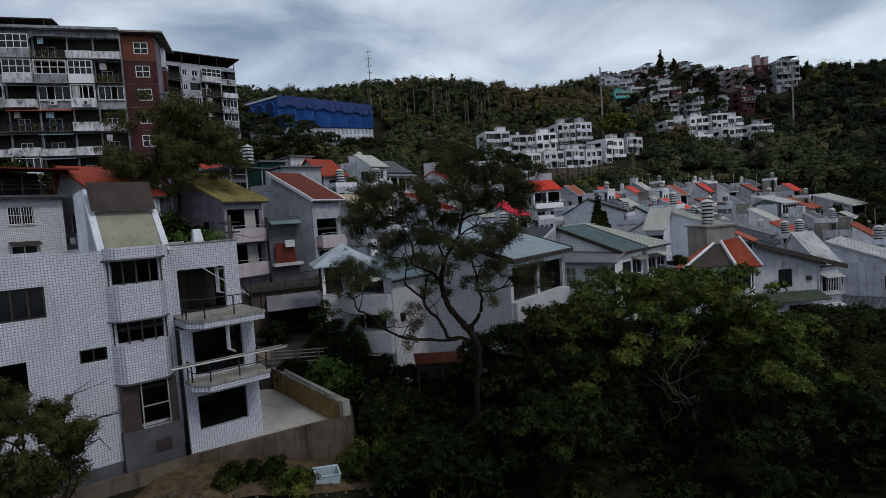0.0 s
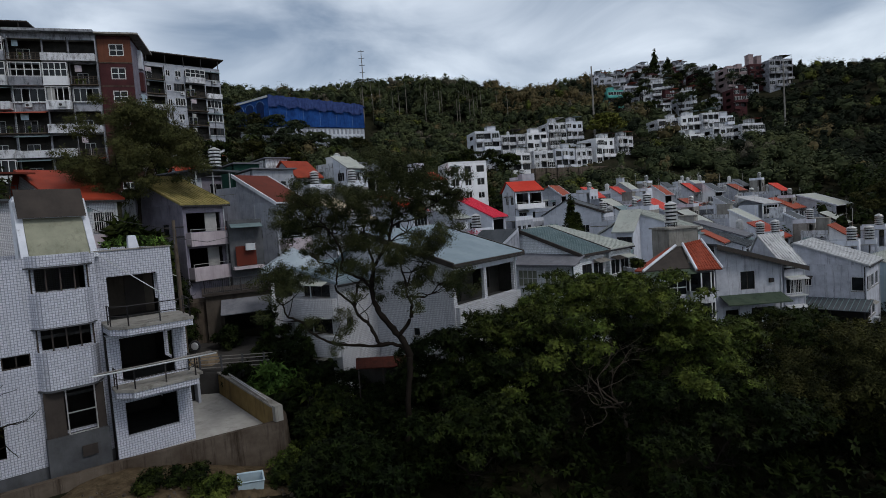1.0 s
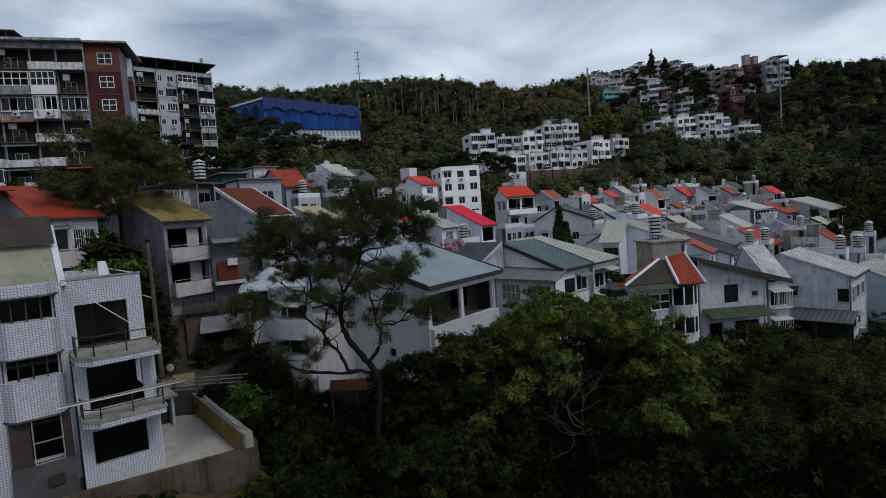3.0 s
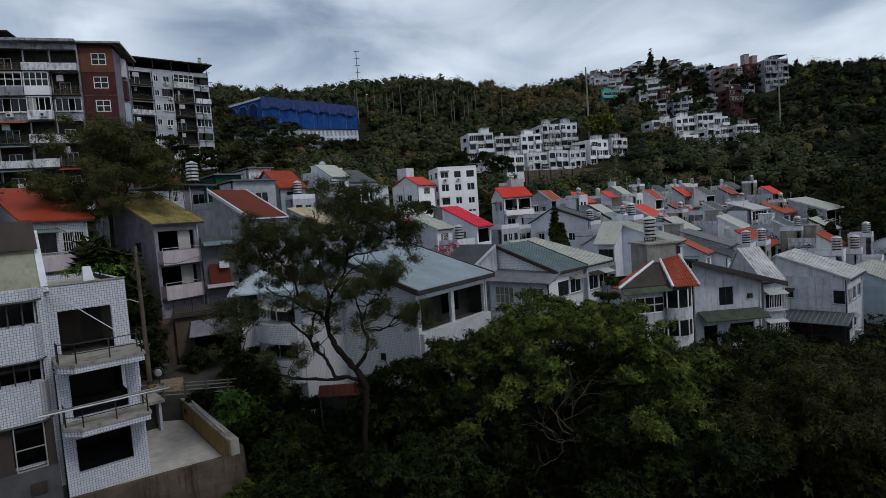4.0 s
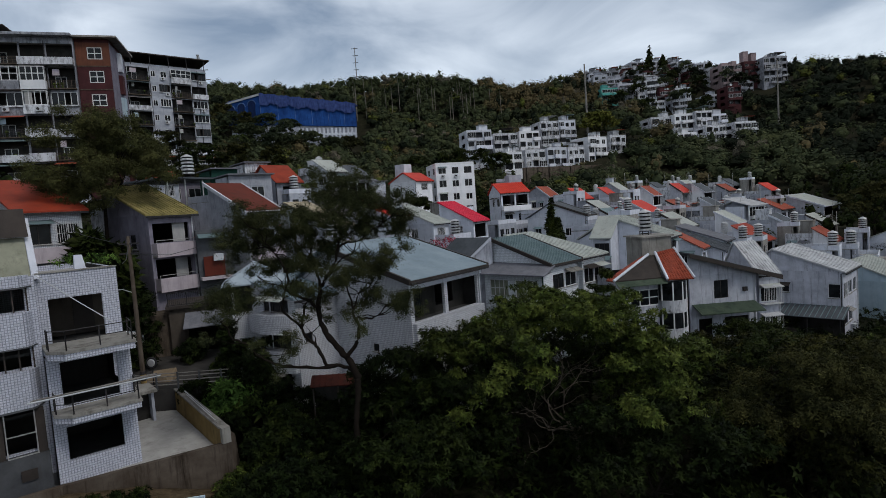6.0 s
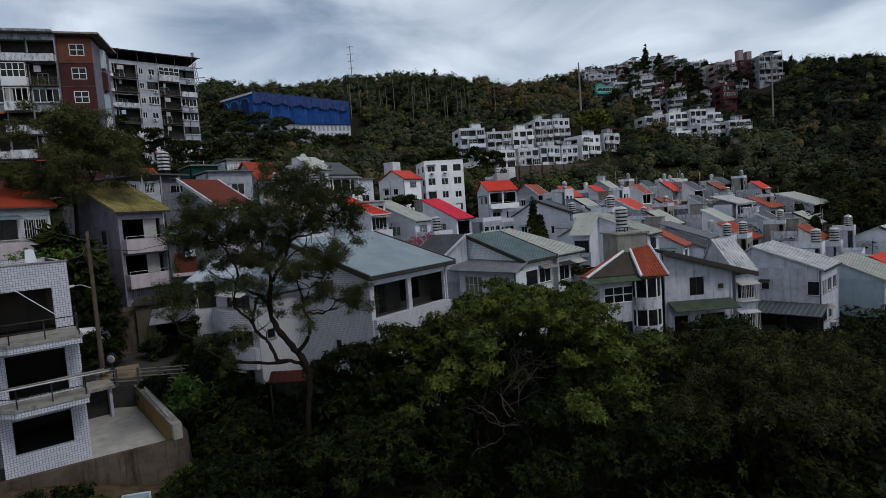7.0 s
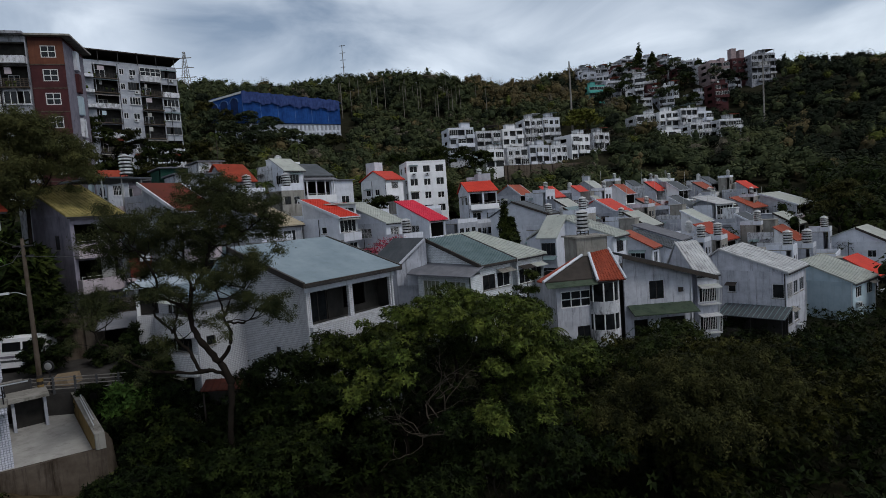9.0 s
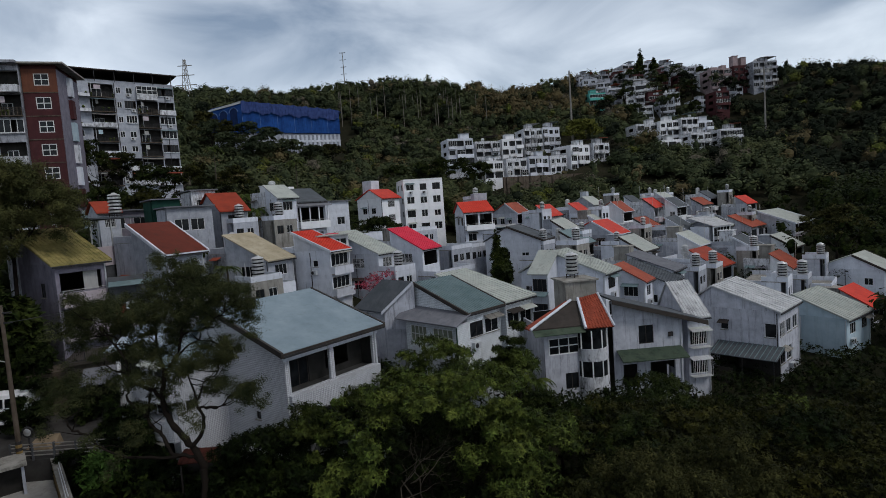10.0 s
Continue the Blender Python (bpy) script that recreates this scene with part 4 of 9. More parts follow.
def house(label, ox, oy, yaw, lu, lv, ze, zr, roof="grey", wall=None, ground=None, over=0.35, ribs=0.0, kind="shed", ridge=0.5,
          front=None, left=None, right=None, group="hillside houses", storey=2.9, frame=None, detail=1, name="house", zb=None, edge=None, back_over=None, roof2=None):
    """A house whose eave side (front) runs from the corner (ox, oy) along yaw; its depth runs to the left of that. ze: eave, zr: top of the roof.
    front, left, right: openings (x, width, z, height, columns) in that wall; None fills in plain rows."""
    wall = wall or PLASTER
    g0 = ground if ground is not None else min(land(ox, oy), land(ox + lu * math.cos(radians(yaw)), oy + lu * math.sin(radians(yaw)))) - 0.2
    h = thing(name, label, "house", pose(ox, oy, g0, 0, 0, yaw), group)
    PLOTS.append((ox, oy, yaw, lu, lv))
    he, hr = ze - g0, zr - g0
    T = 0.2
    foot = -3.0
    yr = lv * ridge if kind == "gable" else lv
    hb = he if kind == "gable" else hr
    if zb is not None:
        hb = zb - g0

    def auto(width, top, n=0):
        out = []
        k = max(1, int((top - 0.3) // storey))
        for s in range(k):
            z = top - (s + 1) * storey + 1.0
            if z < 0.2:
                break
            c = max(1, int(width // 3.6))
            for i in range(c):
                ww = min(2.0, width / c * 0.5)
                out.append((width * (i + 0.5) / c - ww / 2, ww, z, 1.25, 2 if ww < 1.5 else 3))
        return out

    front = auto(lu, he) if front is None else front
    left = auto(lv, he)[: 4] if left is None else left
    right = [] if right is None else right

    def build(width, height, items, m, flip=False):
        hs = [(a, a + w, z, z + q) for a, w, z, q, c in items]
        ob = part("wall", panel(width, height - foot, T, hs, 0, foot), wall, h, "", m)
        for a, w, z, q, c in items:
            if c > 0:
                wn_ = window(ob, w, q, pose(a, 0.0, z), c, frame or (FRAME_WHITE if (int(a * 10) + int(ox)) % 3 else FRAME_DARK))
                if detail > 1:
                    part("sill", Geo().box(-0.06, w + 0.06, -0.09, 0.04, -0.07, -0.004), CONCRETE, wn_)
        return ob

    build(lu, he, front, pose(0, 0, 0))
    # side walls run along the depth; outer face on x = 0 and x = lu
    build(lv - 2 * T, min(he, hb), [(lv - a - w - T, w, z, q, c) for a, w, z, q, c in left], pose(0, lv - T, 0, 0, 0, -90))
    build(lv - 2 * T, min(he, hb), [(a - T, w, z, q, c) for a, w, z, q, c in right], pose(lu, T, 0, 0, 0, 90))
    build(lu, hb, [], pose(lu, lv, 0, 0, 0, 180))
    m0 = min(he, hb)
    for x in (0.0, lu - T):
        if kind == "gable":
            pr = [(T, m0), (lv - T, m0), (lv - T, hb - 0.02), (yr, hr - 0.02), (T, he - 0.02)]
        else:
            pr = [(T, m0), (lv - T, m0), (lv - T, hr - 0.02), (T, he - 0.02)]
        pr = [p for i, p in enumerate(pr) if i == 0 or abs(p[0] - pr[i - 1][0]) + abs(p[1] - pr[i - 1][1]) > 0.03]
        if len(pr) > 2:
            part("gable_wall", Geo().hull([(x, a, b) for a, b in pr], [(x + T, a, b) for a, b in pr]), wall, h)
    t = 0.14
    bo = over if back_over is None else back_over
    slope = (hr - he) / max(yr, 0.1)

    def slab(y0, z0, y1, z1, r_name="roof", sheet=None):
        """One sheet; where it is ribbed, the ribs are folded into its upper face."""
        top = [(-over, 0.0), (lu + over, 0.0)]
        if ribs:
            n = int((lu + 2 * over) / ribs)
            top = []
            for i in range(n + 1):
                x = -over + 0.01 + i * (lu + 2 * over - 0.1) / n
                top += [(x, 0.0), (x + 0.015, 0.055), (x + 0.06, 0.055), (x + 0.075, 0.0)]
            top = [(-over, 0.0)] + top + [(lu + over, 0.0)]
        ring = [(-over, -t), (lu + over, -t)] + top[::-1]
        g = Geo()
        g.hull([(x, y0, z0 + t + q) for x, q in ring], [(x, y1, z1 + t + q) for x, q in ring])
        return part(r_name, g, ROOF[sheet or roof], h)

    rf_ = slab(-over, he - slope * over, yr + (bo if kind != "gable" else 0), hr + (slope * bo if kind != "gable" else 0))
    if kind == "gable":
        s2 = (hr - hb) / max(lv - yr, 0.1)
        slab(lv + over, hb - s2 * over, yr + 0.003, hr, "roof", roof2)
    if edge:
        e = Geo()
        y1, z1 = (yr, hr) if kind == "gable" else (yr + bo, hr + slope * bo)
        for x in (-over - 0.06, lu + over - 0.10):
            e.hull([(x, -over - 0.04, he - slope * over - 0.14), (x + 0.16, -over - 0.04, he - slope * over - 0.14), (x + 0.16, y1, z1 - 0.14), (x, y1, z1 - 0.14)], [(x, -over - 0.04, he - slope * over + t + 0.06), (x + 0.16, -over - 0.04, he - slope * over + t + 0.06), (x + 0.16, y1, z1 + t + 0.06), (x, y1, z1 + t + 0.06)])
        e.box(-over, lu + over, -over - 0.09, -over - 0.005, he - slope * over - 0.1, he - slope * over + t * 0.8)
        part("roof_edge", e, edge, rf_)
    # small fittings on the two walls that face the gully
    rng = np.random.default_rng(int(abs(ox * 131 + oy * 17)))
    for side, items, width in (("front", front, lu), ("left", left, lv)):
        for a, w, z, q, c in items:
            if c == 0:
                continue
            base = pose(a, 0, z) if side == "front" else pose(0, lv, 0, 0, 0, -90) @ pose(lv - a - w, 0, z)
            k = rng.random()
            if k < 0.35:
                part("awning", Geo().hull([(-0.15, -0.75, q + 0.02), (w + 0.15, -0.75, q + 0.02), (w + 0.15, -0.004, q + 0.3), (-0.15, -0.004, q + 0.3)], [(-0.15, -0.75, q + 0.05), (w + 0.15, -0.75, q + 0.05), (w + 0.15, -0.004, q + 0.33), (-0.15, -0.004, q + 0.33)]), (ROOF["green"], ROOF["grey"], TARP, CONCRETE)[int(rng.random() * 4)], h, "", base)
            if 0.25 < k < 0.6:
                ac = part("air_conditioner", Geo().box(-0.4, 0.4, -0.42, -0.06, -0.95, -0.4), PVC, h, "", base @ pose(w * rng.random(), 0, 0))
                part("fan_grille", Geo().lathe([(0.22, 0), (0.22, 0.012), (0.05, 0.02)], 10).moved(pose(-0.1, -0.423, -0.68, 90)), IRON, ac)
            if 0.55 < k < 0.8 and w > 0.9:
                gr = Geo()
                n_ = int(w / 0.16)
                for i in range(n_ + 1):
                    gr.box(i * w / n_ - 0.012, i * w / n_ + 0.012, -0.10, -0.08, -0.1, q + 0.1)
                for zz in (-0.1, q * 0.5, q + 0.09):
                    gr.box(-0.02, w + 0.02, -0.103, -0.077, zz, zz + 0.025)
                part("window_grille", gr, FRAME_WHITE, h, "", base)
    for side_x in (0.12, lv * 0.55):
        if rng.random() < 0.6:
            part("drainpipe", Geo().tube([(-0.06, side_x, -2), (-0.06, side_x, he - 0.2)], 0.045, 5), PVC if rng.random() < 0.5 else IRON, h)
    part("eave_gutter", Geo().box(-over * 0.8, lu + over * 0.8, -over - 0.13, -over - 0.002, he - slope * over - 0.16, he - slope * over - 0.02), IRON, h)
    part("drainpipe", Geo().tube([(lu * 0.97, -0.07, -2), (lu * 0.97, -0.07, he - 0.25)], 0.05, 6), PVC, h)
    part("floor", Geo().box(T, lu - T, T, lv - T, he - 3.0, he - 2.85), FLOOR_IN, h)
    if he > 6:
        part("floor", Geo().box(T, lu - T, T, lv - T, he - 6.0, he - 5.85), FLOOR_IN, h)
    return h


def porch_balcony(h, x, w, z, depth=1.0, mat=None, high=0.95):
    """A solid-fronted balcony on the eave side."""
    mat = mat or PLASTER
    o = part("balcony", Geo().box(x, x + w, -depth, -0.003, z - 0.15, z), CONCRETE, h)
    part("parapet", Geo().box(x, x + w, -depth - 0.1, -depth + 0.003, z - 0.2, z + high).box(x, x + 0.1, -depth + 0.006, -0.004, z + 0.003, z + high).box(x + w - 0.1, x + w, -depth + 0.006, -0.004, z + 0.003, z + high), mat, o)
    part("handrail", Geo().tube([(x, -depth - 0.05, z + high + 0.25), (x + w, -depth - 0.05, z + high + 0.25)], 0.025, 5).box(x + 0.02, x + 0.06, -depth - 0.07, -depth - 0.03, z + high, z + high + 0.25).box(x + w - 0.06, x + w - 0.02, -depth - 0.07, -depth - 0.03, z + high, z + high + 0.25), ALU, o)
    return o



def plants(s, x0, x1, y, z, rng, count=3):
    """Potted plants along a parapet."""
    for j in range(count):
        px, ph = x0 + 0.25 + (x1 - x0 - 0.5) * rng.random(), 0.3 + 0.5 * rng.random()
        part("potted_plant", Geo().lathe([(0.1, z), (0.14, z + 0.28)], 6, px, y).lathe([(0.05, z + 0.28), (0.30, z + 0.28 + ph * 0.6), (0.10, z + 0.28 + ph)], 6, px, y), LEAF_MID, s)


def cooler(s, x, y, z):
    ac = part("air_conditioner", Geo().box(0, 0.8, -0.34, 0, 0, 0.55), PVC, s, "", pose(x, y, z))
    part("fan_grille", Geo().lathe([(0.2, 0), (0.2, 0.012), (0.05, 0.02)], 10).moved(pose(0.3, -0.343, 0.28, 90)), IRON, ac)


def annex(h, wd, he, seed, base=None):
    """What has grown on to the street side of a terraced house: a low deck with a parapet or rail, a sheet roof, pipes and machines."""
    rng = np.random.default_rng(seed)
    dep, zd = 1.6 + 1.2 * rng.random(), he - 4.4 - 0.8 * rng.random()
    wall_m = (PLASTER, GRIMY, PLASTER_GREY, PLASTER_WORN)[int(rng.random() * 4)]
    a = part("annex", panel(wd - 0.1, zd + 4, 0.15, [(0.35, wd * 0.47, zd - 2.2, zd - 0.4), (wd * 0.53, wd - 0.45, zd - 2.4, zd - 0.4)], 0, -4), wall_m, h, "", (base or Matrix.Identity(4)) @ pose(0.05, -dep, 0))
    part("annex_deck", Geo().box(0, wd - 0.1, 0.15, dep - 0.005, zd - 0.15, zd + 0.003), CONCRETE, a)
    part("annex_side", Geo().box(0, 0.15, 0.153, dep - 0.005, -4, zd - 0.153), wall_m, a)
    if rng.random() < 0.6:
        part("annex_parapet", Geo().box(0, wd - 0.1, -0.04, 0.1, zd + 0.006, zd + 0.75).box(-0.02, 0.1, 0.103, dep - 0.01, zd + 0.006, zd + 0.75), wall_m, a)
    else:
        rail(a, [(0.05, 0.9 * dep, zd), (0.05, 0.05, zd), (wd - 0.15, 0.05, zd)], 0.9, 0.9, FRAME_WHITE if rng.random() < 0.6 else IRON, 3, 0.03)
    if rng.random() < 0.55:
        z2 = zd + 2.2 + 0.3 * rng.random()
        x0, x1 = (0.0, wd * 0.55) if rng.random() < 0.5 else (wd * 0.4, wd)
        part("sheet_roof", Geo().hull([(x0, -0.5, z2 - 0.3), (x1, -0.5, z2 - 0.3), (x1, dep - 0.006, z2), (x0, dep - 0.006, z2)], [(x0, -0.5, z2 - 0.25), (x1, -0.5, z2 - 0.25), (x1, dep - 0.006, z2 + 0.05), (x0, dep - 0.006, z2 + 0.05)]), (ROOF["silver"], ROOF["green"], ROOF["dark"], ROOF["rust"], ROOF["grey"], TARP)[int(rng.random() * 6)], a)
        for px in (x0 + 0.05, x1 - 0.13):
            part("sheet_post", Geo().box(px, px + 0.08, 0.0, 0.08, zd, z2 - 0.28), FRAME_WHITE if rng.random() < 0.5 else IRON, a)
    for k in range(int(3 * rng.random())):
        cooler(a, wd * (0.15 + 0.3 * k), -0.01, zd - 2.9)
    if rng.random() < 0.5:
        plants(a, 0.3, wd - 0.5, 0.5, zd + 0.003, rng, 3)
    if rng.random() < 0.4:
        g = Geo().tube([(wd * 0.8, dep + 0.4, he), (wd * 0.8, dep + 0.4, he + 4.2)], 0.03, 4)
        for k in range(4):
            g.box(wd * 0.8 - 0.5 + 0.08 * k, wd * 0.8 + 0.5 - 0.08 * k, dep + 0.38, dep + 0.42, he + 3.2 + 0.25 * k, he + 3.23 + 0.25 * k)
        part("aerial", g, ALU, a)


def roofed(label, x, y, z, yaw, lu, lv, rise, roof, wall=None, deep=None, over=0.3, mono=False, head=True, **kw):
    """A house given by the low front corner (x, y, z) of its roof, the roof's length lu, and the run lv and rise of its front slope.
    Behind the ridge it has a second slope of run deep or, when mono, a flat roof terrace of that depth."""
    c, s_ = math.cos(radians(yaw)), math.sin(radians(yaw))
    sl = rise / lv
    back = deep or lv
    ground = kw.pop("ground", z - 6.4)
    ox, oy = x + over * (c - s_), y + over * (s_ + c)
    wall = wall or PLASTER
    if not mono:
        return house(label, ox, oy, yaw, lu - 2 * over, lv - over + back, z + sl * over, z + rise, roof, wall, ground, over, kw.pop("ribs", 0.0), "gable", (lv - over) / (lv - over + back), **kw)
    w, d = lu - 2 * over, lv - over
    for side in ("left", "right"):
        if kw.get(side):
            kw[side] = [o for o in kw[side] if o[0] + o[1] < d - 0.3]
    h = house(label, ox, oy, yaw, w, d, z + sl * over, z + rise, roof, wall, ground, over, kw.pop("ribs", 0.0), "shed", 0.5, back_over=0.12, **kw)
    rng = np.random.default_rng(int(abs(x * 91 + y * 13)))
    top = z + rise - ground - (1.3 + 1.3 * rng.random())
    blk = part("back_block", Geo().box(0.004, w - 0.004, d + 0.004, d + back, -3, top), (wall, PLASTER_WORN, GRIMY, STAINED)[int(rng.random() * 4)], h)
    part("terrace_deck", Geo().box(0.01, w - 0.01, d + 0.01, d + back - 0.01, top + 0.003, top + 0.05), CONCRETE, blk)
    part("terrace_parapet", Geo().box(0, 0.12, d + 0.13, d + back, top + 0.054, top + 0.7).box(w - 0.12, w, d + 0.13, d + back, top + 0.054, top + 0.7).box(0.123, w - 0.123, d + back - 0.12, d + back, top + 0.054, top + 0.7), (wall, STAINED, PLASTER_GREY)[int(rng.random() * 3)], blk)
    if back > 2.6:
        hole = pose(0, d + back, 0, 0, 0, -90)
        for k in range(2):
            for e in range(1 if back < 3.6 else 2):
                if rng.random() < 0.85:
                    wx = back * (0.5 if back < 3.6 else 0.27 + 0.42 * e) - 0.6
                    window(blk, 1.2, 1.2, hole @ pose(wx, -0.06, top - 1.9 - 2.7 * k), 2, FRAME_WHITE if rng.random() < 0.5 else FRAME_DARK, single=True)
                    if rng.random() < 0.4:
                        part("awning", Geo().hull([(-0.1, -0.7, 1.2), (1.3, -0.7, 1.2), (1.3, -0.01, 1.5), (-0.1, -0.01, 1.5)], [(-0.1, -0.7, 1.24), (1.3, -0.7, 1.24), (1.3, -0.01, 1.54), (-0.1, -0.01, 1.54)]), (ROOF["green"], TARP, ROOF["slate"], ROOF["rust"])[int(rng.random() * 4)], blk, "", hole @ pose(wx, -0.0, top - 1.9 - 2.7 * k))
    if rng.random() < 0.3 and head:
        x0 = w * (0.1 + 0.4 * rng.random())
        part("stair_head", Geo().box(x0, x0 + 1.9, d + 0.4, d + min(back - 0.2, 2.6), top + 0.054, top + 2.4).box(x0 - 0.2, x0 + 2.1, d + 0.25, d + min(back, 2.8), top + 2.403, top + 2.52), (STAINED, PLASTER_GREY, CONCRETE)[int(rng.random() * 3)], blk, "plastered stair head on the roof")
    if rng.random() < 0.55:
        tx, ty, prof = w * (0.65 + 0.2 * rng.random()), d + back * 0.55, [(0.3, top + 0.06), (0.3, top + 0.75)]
        for k in range(5):
            q = top + 0.75 + 0.3 * k
            prof += [(0.46, q + 0.01), (0.55, q + 0.05), (0.55, q + 0.2), (0.46, q + 0.26)]
        part("roof_tank", Geo().lathe(prof + [(0.5, top + 2.3), (0.15, top + 2.5)], 12, tx, ty), STEEL, blk, "ribbed steel roof tank")
    PLOTS.append((ox - s_ * d, oy + c * d, yaw, w, back))
    return h


# the teal-roofed house beyond the gully
D = roofed("white tiled house with a broad teal-grey metal roof", 4.0, 32.7, 8.05, 52.5, 8.6, 7.6, 2.25, "teal", TILE_SMALL, 3.0, 0.45, ground=0.2,
           front=[(0.35, 3.1, 5.3, 2.0, 0), (3.8, 3.5, 5.3, 2.0, 0)], left=[(2.9, 0.5, 3.3, 0.5, 1)], detail=2, edge=FRAME_DARK, frame=FRAME_DARK)
# recess shade is put into this wall's near-black colour
part("verandah_wall", panel(7.3, 2.9, 0.12, [(0.6, 2.8, 5.1, 7.2), (4.2, 6.2, 5.6, 7.2)], 0.2, 4.9), INNER_SHADE, D, "", pose(0, 1.4, 0))
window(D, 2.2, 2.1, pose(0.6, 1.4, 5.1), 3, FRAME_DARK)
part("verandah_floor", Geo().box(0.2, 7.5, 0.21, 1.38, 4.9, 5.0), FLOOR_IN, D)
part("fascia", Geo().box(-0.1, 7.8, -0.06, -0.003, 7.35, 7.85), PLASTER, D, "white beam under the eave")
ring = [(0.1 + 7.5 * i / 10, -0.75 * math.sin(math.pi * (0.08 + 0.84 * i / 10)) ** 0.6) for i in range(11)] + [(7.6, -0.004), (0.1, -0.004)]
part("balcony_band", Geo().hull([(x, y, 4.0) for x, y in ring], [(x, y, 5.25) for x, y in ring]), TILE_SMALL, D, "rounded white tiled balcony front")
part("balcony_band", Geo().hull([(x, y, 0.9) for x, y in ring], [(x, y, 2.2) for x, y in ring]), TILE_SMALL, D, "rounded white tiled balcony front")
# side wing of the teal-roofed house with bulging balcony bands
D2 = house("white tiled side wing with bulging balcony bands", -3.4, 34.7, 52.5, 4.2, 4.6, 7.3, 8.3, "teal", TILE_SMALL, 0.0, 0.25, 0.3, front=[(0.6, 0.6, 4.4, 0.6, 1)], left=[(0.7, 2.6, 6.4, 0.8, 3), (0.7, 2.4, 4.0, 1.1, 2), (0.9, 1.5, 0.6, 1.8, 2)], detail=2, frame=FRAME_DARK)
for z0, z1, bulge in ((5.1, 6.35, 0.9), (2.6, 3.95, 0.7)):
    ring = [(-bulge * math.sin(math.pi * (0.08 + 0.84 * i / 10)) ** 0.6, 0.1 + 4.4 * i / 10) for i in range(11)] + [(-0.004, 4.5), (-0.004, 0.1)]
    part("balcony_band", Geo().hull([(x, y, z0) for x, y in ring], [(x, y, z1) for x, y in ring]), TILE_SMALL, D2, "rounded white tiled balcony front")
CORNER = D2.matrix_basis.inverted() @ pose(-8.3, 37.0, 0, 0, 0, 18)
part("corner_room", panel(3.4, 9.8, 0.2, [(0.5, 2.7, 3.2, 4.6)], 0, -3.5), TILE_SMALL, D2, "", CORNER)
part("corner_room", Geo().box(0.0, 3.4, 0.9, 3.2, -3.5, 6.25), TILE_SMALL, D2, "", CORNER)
# solid near-black block in place of the gallery's shade
part("corner_opening", Geo().box(0.1, 3.3, 0.5, 3.1, 6.303, 8.1), INNER_SHADE, D2, "dark block standing for the shaded gallery under the hipped roof", CORNER)
for px in (0.05, 1.6, 3.15):
    part("corner_post", Geo().box(px, px + 0.2, 0.02, 0.22, 6.303, 8.15), WHITE, D2, "", CORNER)
for q0_, q1_ in (((-0.5, -0.5), (3.9, -0.5)), ((3.9, -0.5), (3.9, 3.6)), ((3.9, 3.6), (-0.5, 3.6)), ((-0.5, 3.6), (-0.5, -0.5))):
    part("hip_slope", Geo().hull([(*q0_, 8.15), (*q1_, 8.15), (1.7, 1.55, 9.55)], [(*q0_, 8.24), (*q1_, 8.24), (1.7, 1.55, 9.64)]), ROOF["pale"], D2, "pale blue-grey hipped roof sheet", CORNER)
# gabled house with the corrugated green roof
E_H = house("pale gabled house with corrugated grey-green roof", 15.3, 47.9, 45, 4.4, 12.4, 6.9, 9.1, "green", TILE_PALE, 0.0, 0.35, 0.3, "gable", 0.5,
            front=[(0.3, 1.7, 4.6, 1.3, 2), (2.3, 1.8, 4.6, 1.3, 2)], left=[], detail=2, edge=FRAME_DARK, zb=6.3, roof2="dark")
WING = E_H.matrix_basis.inverted()
wa, wb, run_ = Vector((10.7, 51.85, 9.25)), Vector((7.6, 52.0, 6.55)), Vector((-3.2, 3.2, 0))
part("wing_roof", Geo().hull([wa, wb, wb + run_, wa + run_], [v + Vector((0, 0, 0.14)) for v in (wa, wb, wb + run_, wa + run_)]), ROOF["dark"], E_H, "dark slate roof of the side wing", WING)
part("wing_verge", Geo().hull([wa + Vector((-0.05, -0.16, -0.1)), wb + Vector((-0.05, -0.16, -0.1)), wb + Vector((-0.05, -0.02, -0.1)), wa + Vector((-0.05, -0.02, -0.1))], [wa + Vector((-0.05, -0.16, 0.2)), wb + Vector((-0.05, -0.16, 0.2)), wb + Vector((-0.05, -0.02, 0.2)), wa + Vector((-0.05, -0.02, 0.2))]), PLASTER, E_H, "pale verge board", WING)
part("wing_wall", Geo().hull([(10.7, 51.88, 5.0), (7.8, 52.04, 5.0), (7.8, 52.04, 6.6), (10.7, 51.88, 9.2)], [(10.7, 52.08, 5.0), (7.8, 52.24, 5.0), (7.8, 52.24, 6.6), (10.7, 52.08, 9.2)]), PLASTER_WORN, E_H, "stained white gable of the side wing", WING)
part("wing_body", Geo().hull([(7.8, 52.25, -3), (10.6, 52.1, -3), (8.0, 55.0, -3), (5.0, 55.0, -3)], [(7.8, 52.25, 6.4), (10.6, 52.1, 6.4), (8.0, 55.0, 6.4), (5.0, 55.0, 6.4)]), PLASTER_WORN, E_H, "", WING)
lean = part("porch_roof", Geo().hull([(-2.3, -0.9, 6.1), (-0.003, -0.5, 6.75), (-0.003, 7.6, 6.95), (-2.3, 6.9, 6.1)], [(-2.3, -0.9, 6.2), (-0.003, -0.5, 6.85), (-0.003, 7.6, 7.05), (-2.3, 6.9, 6.2)]), ROOF["slate"], E_H, "lower grey-blue porch roof")
